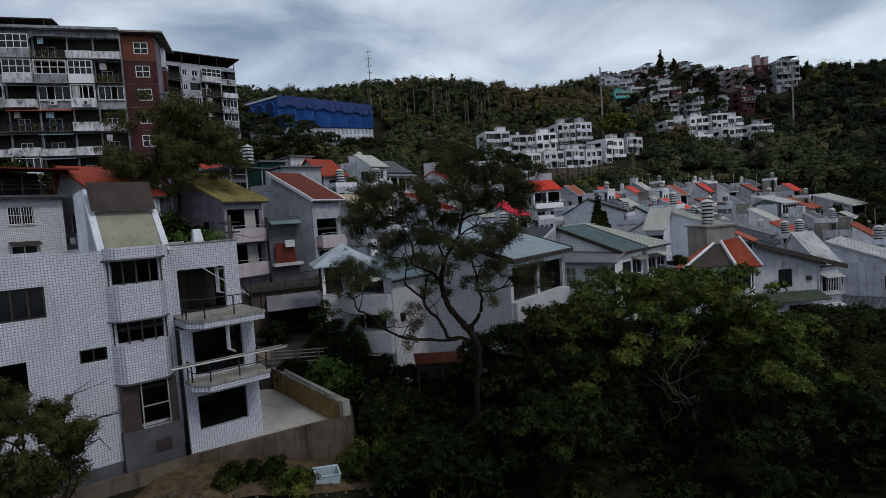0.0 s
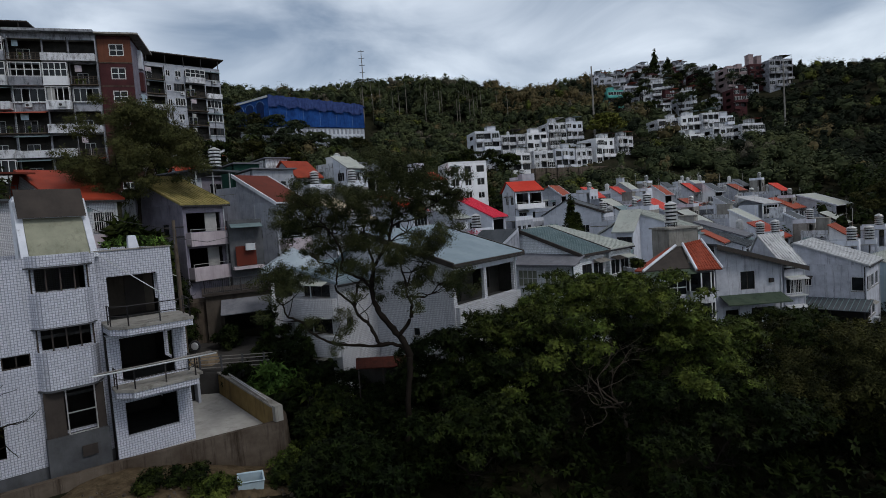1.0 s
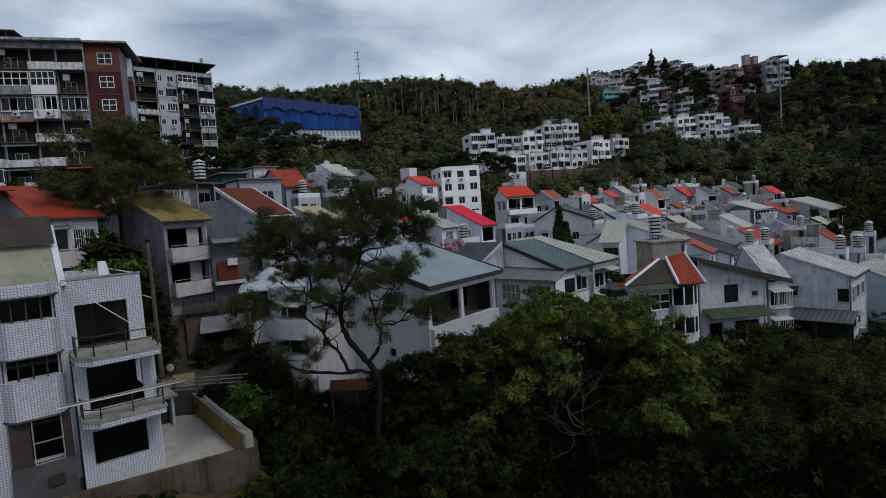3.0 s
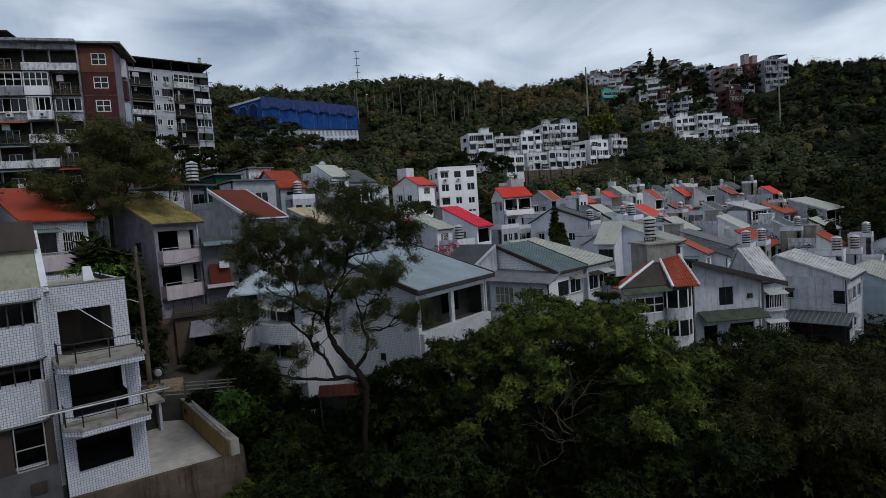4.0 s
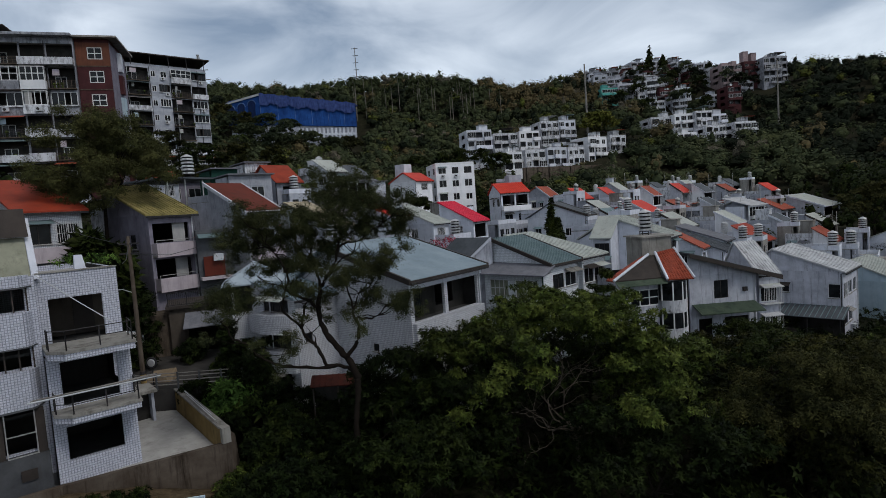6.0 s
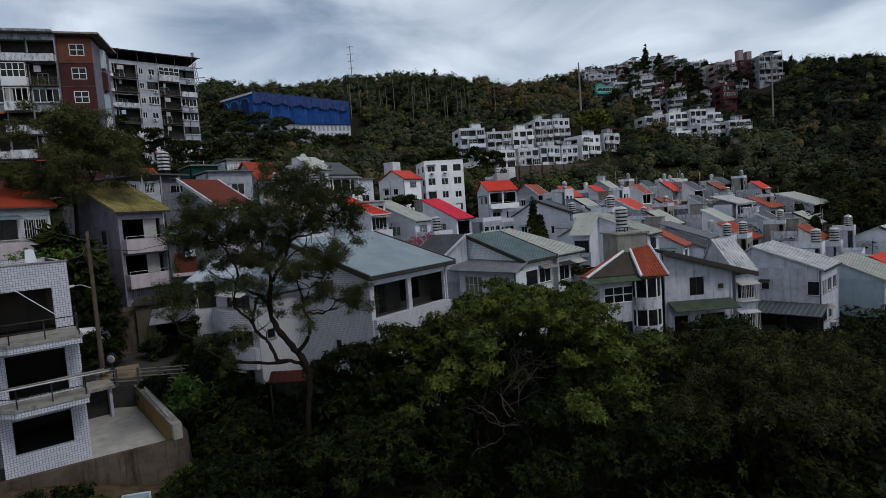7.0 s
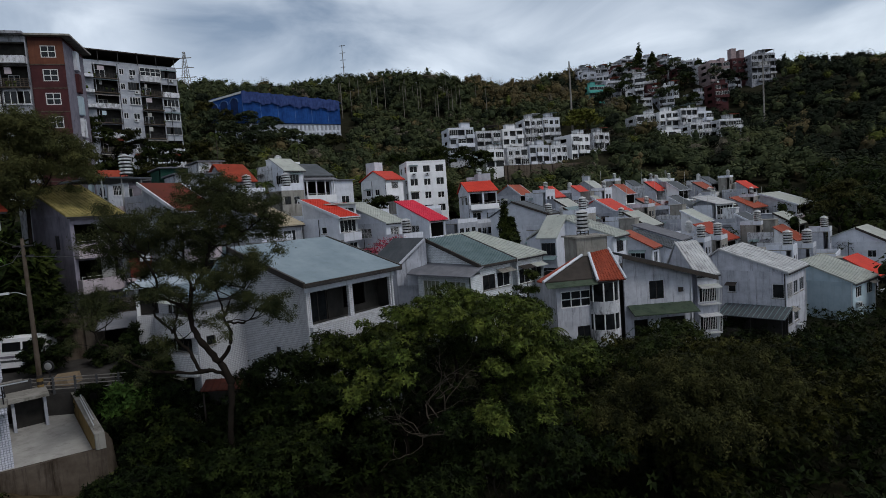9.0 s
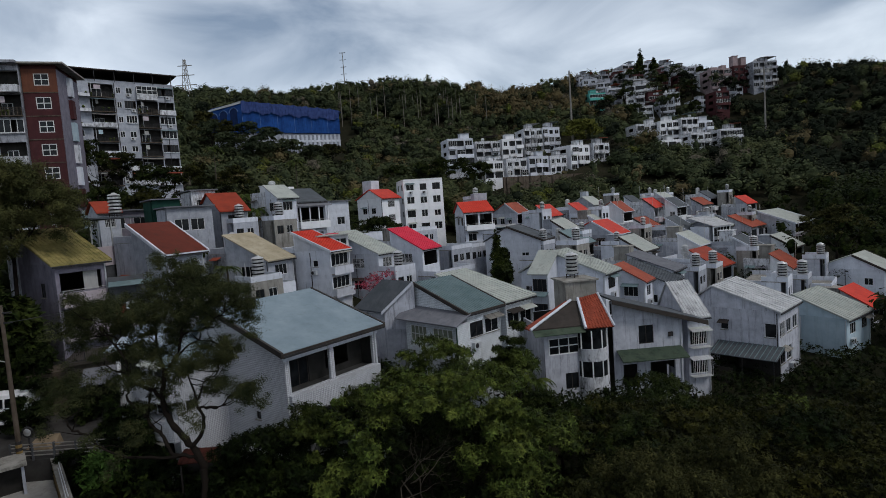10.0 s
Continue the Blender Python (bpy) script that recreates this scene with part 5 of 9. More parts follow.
part("porch_wall", panel(6.4, 6.1, 0.18, [(0.6, 2.7, 4.1, 5.6), (3.5, 5.9, 4.1, 5.6), (1.0, 2.2, 1.2, 2.6)], 0, 0), TILE_PALE, E_H, "", pose(-1.6, 6.2, 0, 0, 0, -90))
part("porch_wall", panel(1.42, 6.1, 0.18, [], 0.0, 0), TILE_PALE, E_H, "", pose(-1.42, -0.2, 0))
window(E_H, 2.1, 1.5, pose(-1.6, 6.2, 0, 0, 0, -90) @ pose(0.6, 0, 4.1), 4, FRAME_WHITE, False, rows=2)
window(E_H, 1.2, 1.4, pose(-1.6, 6.2, 0, 0, 0, -90) @ pose(1.0, 0, 1.2), 2, FRAME_WHITE)
window(E_H, 2.4, 1.5, pose(-1.6, 6.2, 0, 0, 0, -90) @ pose(3.5, 0, 4.1), 4, FRAME_WHITE, False, rows=2)
part("curtain", Geo().box(0.62, 2.68, 0.13, 0.15, 4.1, 5.6), CURTAIN_GREEN, E_H, "", pose(-1.6, 6.2, 0, 0, 0, -90))
part("curtain", Geo().box(3.52, 5.88, 0.13, 0.15, 4.1, 5.6), CURTAIN_GREEN, E_H, "", pose(-1.6, 6.2, 0, 0, 0, -90))
part("downpipe", Geo().tube([(-1.66, -0.28, 0), (-1.66, -0.28, 6.3)], 0.06, 6), GREEN_SHEET, E_H)
house("pale house with light grey metal roof beside the gable", 19.0, 51.6, 45, 4.2, 8.6, 6.9, 9.0, "grey", TILE_PALE, 0.0, 0.3, 0.5, front=[(0.3, 1.7, 4.4, 1.4, 2), (2.2, 1.7, 4.4, 1.4, 2)], left=[], detail=2)
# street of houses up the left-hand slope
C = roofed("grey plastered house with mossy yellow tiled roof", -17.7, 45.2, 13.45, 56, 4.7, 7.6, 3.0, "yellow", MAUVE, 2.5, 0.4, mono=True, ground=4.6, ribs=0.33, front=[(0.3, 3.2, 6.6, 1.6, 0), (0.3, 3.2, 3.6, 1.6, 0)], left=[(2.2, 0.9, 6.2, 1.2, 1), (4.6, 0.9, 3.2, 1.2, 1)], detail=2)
porch_balcony(C, 0.1, 3.7, 5.6, 0.7, PLASTER_PINK)
porch_balcony(C, 0.1, 3.7, 2.7, 0.7, PLASTER_PINK)
for zz in (6.6, 3.6):
    part("curtain", Geo().box(2.2, 3.3, 0.35, 0.4, zz, zz + 1.6), CURTAIN, C, "pale drawn curtain")
C2 = roofed("grey house with plain brown-red roof", -11.9, 51.8, 13.35, 61, 4.8, 5.4, 3.0, "brown", PLASTER_GREY, 3.0, 0.4, mono=True, head=False, ground=3.8, front=[(0.5, 3.0, 6.2, 1.6, 0), (0.5, 3.0, 3.2, 1.6, 3)], left=[(2.0, 0.7, 6.3, 0.9, 1), (2.0, 0.7, 3.2, 0.9, 1)], detail=2, edge=PLASTER)
porch_balcony(C2, 0.2, 3.6, 5.2, 0.7, PLASTER_PINK)
NOOK = C2.matrix_basis.inverted() @ pose(-14.6, 47.6, 0, 0, 0, 30)
# shade of the gap is put into this wall's dark grey
part("nook_wall", Geo().box(-0.2, 2.6, 0.3, 1.4, 4.0, 12.0), SLATE, C2, "dark grey wall between the two houses, shade in its colour", NOOK)
part("red_panel", Geo().box(0.2, 1.9, 0.0, 0.08, 8.0, 9.7), ROOF["brown"], C2, "dark red balcony panel", NOOK)
part("nook_slab", Geo().box(-0.1, 2.4, -0.5, 0.29, 7.7, 7.95), PLASTER_PINK, C2, "", NOOK)
part("nook_hood", Geo().hull([(-0.1, -0.7, 11.3), (2.5, -0.7, 11.3), (2.5, 0.29, 11.6), (-0.1, 0.29, 11.6)], [(-0.1, -0.7, 11.36), (2.5, -0.7, 11.36), (2.5, 0.29, 11.66), (-0.1, 0.29, 11.66)]), ROOF["green"], C2, "", NOOK)
part("air_conditioner", Geo().box(1.0, 1.8, -0.35, -0.02, 9.3, 9.9), PVC, C2, "", NOOK)
B = roofed("white tiled house with orange-red roof", -24.8, 40.6, 14.2, 52, 5.0, 8.0, 3.0, "orange", TILE_SMALL, 2.5, 0.45, ground=5.0, front=[(0.3, 1.6, 6.8, 1.5, 2), (2.3, 1.6, 6.8, 1.5, 2)], left=[(2.0, 1.5, 6.8, 1.4, 2), (5.0, 1.5, 6.8, 1.4, 2)], detail=2)
porch_balcony(B, 0.0, 4.1, 5.6, 0.7, PLASTER_PINK)
RH = house("white tiled house with flat railed roof", -34.5, 36.5, 52, 8.5, 7.0, 14.6, 14.8, "dark", TILE_SMALL, 5.0, 0.5, 0.0, front=[(1.0, 1.6, 7.6, 1.3, 2), (5.0, 1.6, 7.6, 1.3, 2), (5.0, 1.6, 4.8, 1.2, 2)], left=[], detail=2)
for k in range(5):
    part("canopy_post", Geo().box(0.3 + k * 1.95, 0.38 + k * 1.95, 0.2, 0.28, 9.9, 11.6), IRON, RH)
part("canopy_roof", Geo().hull([(-0.4, -0.9, 11.6), (9.6, -0.9, 11.6), (9.6, 6.5, 12.2), (-0.4, 6.5, 12.2)], [(-0.4, -0.9, 11.72), (9.6, -0.9, 11.72), (9.6, 6.5, 12.32), (-0.4, 6.5, 12.32)]), ROOF["brown"], RH, "thin dark red sheet canopy over the roof terrace")
rail(RH, [(0.0, 0.05, 9.9), (8.5, 0.05, 9.9)], 0.9, 1.2, IRON, 2, 0.03)
# near-black wall carries the shade under the canopy in its colour
part("terrace_wall", Geo().box(0.2, 8.3, 4.0, 4.2, 9.9, 11.8), INNER_SHADE, RH)
roofed("small house with beige roof", -6.4, 63.9, 11.2, 64, 4.8, 6.8, 3.2, "beige", PLASTER_GREY, 3.0, mono=True)
GL = thing("glazed_loft", "white-framed glazed roof room with a pale flat roof", "roof room", pose(-1.9, 70.5, 5.0, 0, 0, 40), "roof terraces")
part("wall", panel(4.2, 8.4, 0.15, [(0.2, 4.0, 6.4, 8.0), (0.4, 1.8, 3.4, 4.8), (2.2, 3.6, 3.4, 4.8)], 0, 0), WHITE, GL)
window(GL, 3.8, 1.6, pose(0.2, 0, 6.4), 4, FRAME_WHITE, bar=0.12, single=True)
part("body", Geo().box(0.01, 4.19, 0.8, 4.0, 0, 8.35), PLASTER, GL)
part("roof", Geo().box(-0.6, 4.8, -0.7, 4.4, 8.403, 8.55), ROOF["grey"], GL)
part("roof_patch", Geo().box(1.6, 3.2, 0.6, 2.2, 8.553, 8.62), ROOF["pink"], GL, "crimson sheet on the flat roof")
PLOTS.append((-1.9, 70.5, 40, 4.2, 4.0))
J1 = roofed("white house with orange-red roof and glazed bays", 0.3, 66.0, 11.7, 60, 4.0, 6.0, 2.4, "red", PLASTER, 3.0, mono=True, ribs=0.4, frame=FRAME_WHITE, front=[(0.2, 3.0, 4.6, 1.5, 4), (0.2, 3.0, 1.9, 1.4, 4)], left=[(2.0, 0.8, 4.6, 0.8, 1)], detail=2, edge=PLASTER)
porch_balcony(J1, 0.0, 3.4, 3.75, 0.5, PLASTER, 0.8)
porch_balcony(J1, 0.0, 3.4, 1.05, 0.5, PLASTER, 0.8)
roofed("white house with long light grey roof", 5.2, 72.0, 10.5, 56, 4.2, 7.4, 3.0, "grey", PLASTER, 3.0, mono=True, ribs=0.4)
roofed("white house with crimson metal roof", 10.7, 77.1, 10.3, 57, 4.8, 5.8, 3.0, "pink", PLASTER, 4.0, mono=True, ribs=0.4, front=[(0.4, 3.4, 4.2, 1.9, 0), (0.5, 1.5, 1.0, 1.4, 2), (2.5, 1.5, 1.0, 1.4, 2)])
RP = roofed("white house with bright red metal canopy roof", 17.6, 105.0, 14.6, 14, 6.2, 4.2, 2.0, "red", PLASTER, 3.0, ribs=0.4, ground=8.0, front=[(0.3, 2.4, 4.2, 2.0, 0), (3.0, 2.4, 4.2, 2.0, 0), (0.6, 1.6, 1.2, 1.4, 2), (3.4, 1.6, 1.2, 1.4, 2)], left=[(1.0, 1.4, 4.2, 1.4, 2), (3.6, 1.4, 4.2, 1.4, 2)])
porch_balcony(RP, 0.0, 5.6, 3.4, 1.0, WHITE, 0.8)
part("roof_box", Geo().box(3.6, 6.2, 4.6, 7.0, 5.0, 10.2), PLASTER_GREY, RP, "plastered tank house on the roof")
KA = roofed("pale twin house with grey-green roof", -9.6, 80.5, 18.9, 50, 3.8, 3.4, 2.0, "grey", PLASTER, 4.0, mono=True, ground=11.0)
K2B = roofed("pale twin house with dark slate roof and balcony", -8.0, 83.6, 18.2, 46, 5.8, 4.4, 2.2, "dark", PLASTER, 4.0, ground=11.2, front=[(0.3, 4.6, 4.1, 2.1, 0), (0.5, 1.6, 1.0, 1.4, 2), (2.9, 1.6, 1.0, 1.4, 2)])
for px in (0.1, 1.7, 3.3, 4.9):
    part("verandah_post", Geo().box(px, px + 0.16, -1.0, -0.84, 3.2, 6.4), WHITE, K2B)
part("verandah_roof", Geo().hull([(-0.3, -1.4, 6.35), (5.5, -1.4, 6.35), (5.5, 0.1, 6.9), (-0.3, 0.1, 6.9)], [(-0.3, -1.4, 6.42), (5.5, -1.4, 6.42), (5.5, 0.1, 6.97), (-0.3, 0.1, 6.97)]), ROOF["slate"], K2B)
part("stair_head", Geo().box(1.0, 2.8, 4.6, 6.8, 4.0, 9.7), WHITE, K2B, "white stair head on the roof")
part("stair_head", Geo().box(0.6, 2.2, 3.6, 5.4, 4.0, 10.0).box(0.5, 2.3, 3.5, 5.5, 10.003, 10.1), WHITE, KA, "white stair head on the roof")
porch_balcony(K2B, 0.0, 5.2, 3.2, 1.0, WHITE, 0.9)
roofed("small hut with red sheet roof behind the tank", -28.4, 69.0, 18.2, 48, 3.0, 2.4, 1.5, "orange", PLASTER_GREY, 2.0, ground=13.0)
roofed("small house with faded orange-red roof", -15.2, 73.6, 17.4, 48, 4.4, 3.6, 2.6, "orange", PLASTER_GREY, 3.5, ground=10.6)
# right-hand group
r16 = roofed("white house with pale grey roof and roof tanks", 30.9, 60.3, 7.5, 52, 4.6, 6.6, 2.4, "grey", PLASTER, 4.0, ribs=0.5, left=[(1.6, 0.9, 3.6, 1.0, 1), (3.4, 1.2, 0.8, 1.2, 2), (8.8, 1.0, 3.6, 1.2, 2)])
part("dormer_wall", Geo().hull([(-2.6, 5.5, -3.0), (-0.003, 5.5, -3.0), (-0.003, 7.5, -3.0), (-2.6, 7.5, -3.0)], [(-2.6, 5.5, 6.9), (-0.003, 5.5, 8.9), (-0.003, 7.5, 8.9), (-2.6, 7.5, 6.9)]), PLASTER, r16, "narrow projecting bay")
part("dormer_roof", Geo().hull([(-3.1, 5.2, 6.6), (0.0, 5.2, 9.0), (0.0, 7.8, 9.0), (-3.1, 7.8, 6.6)], [(-3.1, 5.2, 6.74), (0.0, 5.2, 9.14), (0.0, 7.8, 9.14), (-3.1, 7.8, 6.74)]), ROOF["grey"], r16)
for zz in (4.7, 1.9):
    bw_ = pose(-2.68, 7.35, zz, 0, 0, -90)
    window(r16, 1.7, 1.4, bw_, 3, FRAME_DARK)
    part("awning", Geo().hull([(-0.2, -0.8, -0.45), (1.9, -0.8, -0.45), (1.9, 0.07, -0.1), (-0.2, 0.07, -0.1)], [(-0.2, -0.8, -0.39), (1.9, -0.8, -0.39), (1.9, 0.07, -0.04), (-0.2, 0.07, -0.04)]), ROOF["green"], r16, "", bw_)
annex(r16, 3.6, 4.6, 61, pose(0, 4.6, 0, 0, 0, -90))
HB = roofed("house with broad dark grey roof", 41.0, 68.3, 4.6, 52, 6.0, 6.4, 2.4, "dark", PLASTER, 4.5, ribs=0.6, left=[(1.4, 1.1, 4.0, 1.0, 2), (4.2, 0.9, 3.9, 1.0, 2), (6.8, 1.2, 4.2, 1.1, 2), (2.4, 1.0, 1.2, 1.1, 2)])
annex(HB, 6.5, 6.0, 62, pose(0, 8.0, 0, 0, 0, -90))
roofed("house with second slate-grey roof behind", 43.6, 73.0, 5.4, 52, 5.5, 6.4, 2.2, "slate", PLASTER, 4.0, mono=True)
roofed("house with small faded red roof", 37.4, 66.4, 5.3, 52, 3.4, 3.8, 2.0, "rust", PLASTER, 4.0, mono=True)
roofed("white house with dark roof edge", 28.9, 86.2, 9.8, 60, 5.5, 6.0, 2.3, "dark", PLASTER, 4.0, left=[(2.2, 1.2, 3.4, 1.2, 2), (5.4, 1.3, 3.6, 1.2, 2), (2.4, 1.2, 0.8, 1.2, 2), (7.4, 1.0, 3.6, 1.1, 2)], edge=FRAME_DARK)
roofed("pale blue boarded house with grey roof", 58.1, 62.0, 0.1, 36, 7.8, 5.8, 2.4, "grey", PLASTER_BLUE, 3.0, ground=-5.0, ribs=0.6, left=[])
H_H = roofed("weathered white house with streaked tin roof", 47.5, 57.0, 2.7, 43, 7.6, 6.8, 2.4, "silver", PLASTER_WORN, 3.0, ground=-4.2, ribs=0.7, left=[(0.2, 1.1, 4.2, 1.5, 1), (4.9, 0.8, 4.6, 0.8, 1)], front=[(0.4, 1.6, 4.3, 1.4, 2), (2.6, 1.6, 4.3, 1.4, 2), (4.8, 1.6, 4.3, 1.4, 2), (0.4, 1.6, 1.3, 1.5, 2), (2.6, 1.6, 1.3, 1.5, 2)], detail=2)
part("lean_to_roof", Geo().hull([(-2.9, -0.6, 2.5), (-2.9, 6.0, 2.5), (-0.003, 6.0, 3.3), (-0.003, -0.6, 3.3)], [(-2.9, -0.6, 2.56), (-2.9, 6.0, 2.56), (-0.003, 6.0, 3.36), (-0.003, -0.6, 3.36)]), ROOF["dark"], H_H, "rusty dark corrugated lean-to roof")
for yy in (-0.3, 2.6, 5.6):
    part("lean_to_post", Geo().box(-2.8, -2.7, yy, yy + 0.1, -2, 2.5), IRON, H_H)
# added dark sheets stand for the black shade below the lean-to roof
part("lean_to_screen", Geo().box(-0.08, -0.005, -0.1, 5.9, -2, 3.2), INNER_SHADE, H_H, "dark sheet standing for the shade under the lean-to")
part("lean_to_screen", Geo().box(-2.75, -2.70, 3.6, 5.5, -2, 1.2), TARP, H_H)
for k in range(14):
    part("lean_to_rib", Geo().hull([(-2.92, -0.5 + k * 0.48, 2.563), (-2.92, -0.44 + k * 0.48, 2.563), (-0.004, -0.44 + k * 0.48, 3.363), (-0.004, -0.5 + k * 0.48, 3.363)], [(-2.92, -0.5 + k * 0.48, 2.62), (-2.92, -0.44 + k * 0.48, 2.62), (-0.004, -0.44 + k * 0.48, 3.42), (-0.004, -0.5 + k * 0.48, 3.42)]), ROOF["green"], H_H)

# house with the red-tiled turret
F_H = thing("turret_house", "white house with red-tiled turret roof and curved balconies", "house", pose(21.0, 48.0, -2.6, 0, 0, 10), "hillside houses")
part("wall", panel(3.6, 9.6, 0.2, [(1.2, 4.0, 5.1, 6.6), (2.6, 3.8, 2.0, 3.4)], 0.8, -2.5), PLASTER_WORN, F_H)
window(F_H, 2.8, 1.5, pose(1.2, 0, 5.1), 3, FRAME_WHITE, bar=0.1, rows=2)
window(F_H, 1.2, 1.4, pose(2.6, 0, 2.0), 2, FRAME_DARK)
part("wall", panel(7.5, 10.0, 0.2, [], 0, -2.5), PLASTER_WORN, F_H, "", pose(0.8, 7.7, 0, 0, 0, -90))
part("wall", panel(7.5, 10.0, 0.2, [], 0, -2.5), PLASTER_WORN, F_H, "", pose(6.8, 0.2, 0, 0, 0, 90))
part("wall", panel(6.0, 10.0, 0.2, [], 0, -2.5), PLASTER_WORN, F_H, "", pose(6.8, 7.9, 0, 0, 0, 180))


def curve_ring(r0, cx=5.25, cy=0.5, a0=200, a1=352, n=12):
    return [(cx + r0 * math.cos(radians(a0 + (a1 - a0) * i / n)), cy + r0 * math.sin(radians(a0 + (a1 - a0) * i / n))) for i in range(n + 1)]


for z0, z1 in ((-2.5, 0.3), (1.2, 3.0), (4.4, 5.5)):
    ring = curve_ring(1.5)
    part("curved_balcony", Geo().hull([(x, y, z0) for x, y in ring], [(x, y, z1) for x, y in ring]), STAINED, F_H, "curved white balcony front")
ring = curve_ring(1.42)
for z0, z1 in ((0.303, 1.197), (3.003, 4.397), (5.503, 7.1)):
    part("bay_glazing", Geo().hull([(x, y, z0) for x, y in ring], [(x, y, z1) for x, y in ring]), GLASS, F_H)
    for x, y in ring[1::3]:
        part("mullion", Geo().box(x - 0.05, x + 0.05, y - 0.06, y + 0.04, z0, z1), FRAME_WHITE, F_H)
PLOTS.append((20.9, 48.0, 10, 6.8, 7.9))
PLOTS.append((28.0, 50.9, 6, 9.0, 6.0))
# turret roof: a left hip, a dark front and the tiled slope over the bay
part("front_slope", Geo().hull([(-0.3, -0.35, 7.55), (4.1, -0.4, 7.5), (4.7, 1.6, 9.25), (4.2, 1.9, 9.25)], [(-0.3, -0.35, 7.65), (4.1, -0.4, 7.6), (4.7, 1.6, 9.35), (4.2, 1.9, 9.35)]), TARP, F_H, "dark grey front slope")
part("eave_sheet", Geo().hull([(-0.3, -1.0, 7.1), (4.2, -1.1, 7.1), (4.2, -0.3, 7.5), (-0.3, -0.3, 7.5)], [(-0.3, -1.0, 7.15), (4.2, -1.1, 7.15), (4.2, -0.3, 7.55), (-0.3, -0.3, 7.55)]), MOSS, F_H, "mossy corrugated eave sheet")
part("side_slope", Geo().hull([(-0.5, -0.4, 7.55), (4.2, 1.9, 9.3), (3.9, 2.6, 9.1), (-0.7, 0.6, 7.55)], [(-0.5, -0.4, 7.68), (4.2, 1.9, 9.43), (3.9, 2.6, 9.23), (-0.7, 0.6, 7.68)]), RED_TILE, F_H)
part("hip_cap", Geo().tube([(-0.5, -0.45, 7.68), (4.2, 1.88, 9.45)], 0.12, 6), PLASTER, F_H, "white hip ridge")
q0, q1, q2, q3 = Vector((4.2, -1.05, 7.35)), Vector((6.95, -0.75, 7.2)), Vector((6.75, 1.9, 9.75)), Vector((4.75, 1.7, 9.5))
part("tile_bed", Geo().hull([q0, q1, q2, q3], [v + Vector((0, -0.05, 0.06)) for v in (q0, q1, q2, q3)]), RED_TILE, F_H)
for i in range(9):
    u0, u1 = (i + 0.1) / 9, (i + 0.9) / 9
    um = (u0 + u1) / 2
    for j in range(9):
        v0, v1 = j / 9, (j + 1.06) / 9
        lift = Vector((0, -0.05, 0.06))
        pa, pb = q0.lerp(q1, u0).lerp(q3.lerp(q2, u0), v0) + lift, q0.lerp(q1, u1).lerp(q3.lerp(q2, u1), v0) + lift
        pc, pd = q0.lerp(q1, u1).lerp(q3.lerp(q2, u1), v1) + lift, q0.lerp(q1, u0).lerp(q3.lerp(q2, u0), v1) + lift
        pm0, pm1 = q0.lerp(q1, um).lerp(q3.lerp(q2, um), v0) + lift * 2.3, q0.lerp(q1, um).lerp(q3.lerp(q2, um), v1) + lift * 1.5
        part("roof_tile", Geo().hull([pa, pb, pm0], [pd, pc, pm1]), RED_TILE, F_H)
for p, q in ((q0, q3), (q1, q2)):
    part("hip_cap", Geo().tube([p + Vector((0, -0.05, 0.12)), q + Vector((0, -0.05, 0.12))], 0.13, 6), PLASTER, F_H, "white hip ridge")
part("roof_box", Geo().box(4.1, 7.1, 2.7, 5.6, 7.4, 10.9), CONCRETE, F_H, "stained concrete tank house on the roof")
part("roof_box_cap", Geo().box(3.9, 7.3, 2.5, 5.8, 10.903, 11.05), CONCRETE, F_H)
part("wall", panel(2.6, 3.0, 0.2, [], 0, 5), PLASTER_WORN, F_H, "", pose(4.2, 0.2, 0))
# white house beside the turret: one long dark slope to the right
G_H = thing("house", "white plastered house with dark sloping roof and green awning", "house", pose(28.6, 50.9, -3.2, 0, 0, 6), "hillside houses")
part("wall", panel(6.6, 10.2, 0.2, [(2.4, 3.8, 5.4, 7.1), (0.8, 2.2, 1.4, 3.6), (3.4, 5.8, 1.8, 3.6)], 0, -2.5), PLASTER_WORN, G_H)
window(G_H, 1.4, 1.7, pose(2.4, 0, 5.4), 2, FRAME_DARK)
part("gable_wall", Geo().hull([(0, 0, 7.703), (6.5, 0, 7.703), (0, 0, 9.7)], [(0, 0.2, 7.703), (6.5, 0.2, 7.703), (0, 0.2, 9.7)]), PLASTER_WORN, G_H)
part("roof", Geo().hull([(-0.4, -0.9, 9.8), (-0.4, 4.5, 9.8), (8.6, 4.5, 7.1), (8.6, -0.9, 7.1)], [(-0.4, -0.9, 9.95), (-0.4, 4.5, 9.95), (8.6, 4.5, 7.25), (8.6, -0.9, 7.25)]), ROOF["dark"], G_H, "dark sloping roof with pale worn edge")
part("fascia", Geo().hull([(-0.4, -0.96, 9.5), (8.6, -0.96, 6.8), (8.6, -0.905, 6.8), (-0.4, -0.905, 9.5)], [(-0.4, -0.96, 9.9), (8.6, -0.96, 7.2), (8.6, -0.905, 7.2), (-0.4, -0.905, 9.9)]), FRAME_DARK, G_H, "dark weathered eave board")
part("wall_vent", Geo().box(5.2, 5.6, -0.2, -0.003, 5.9, 6.3), IRON, G_H)
part("drainpipe", Geo().tube([(6.4, -0.07, -2), (6.4, -0.07, 7.2)], 0.05, 6), PVC, G_H)
part("wall", panel(6.0, 9.4, 0.2, [(0.8, 2.6, 3.6, 5.2), (0.8, 2.6, 0.8, 2.4)], 0, -2.5), PLASTER_WORN, G_H, "", pose(6.6, 0.2, 0, 0, 0, 90))
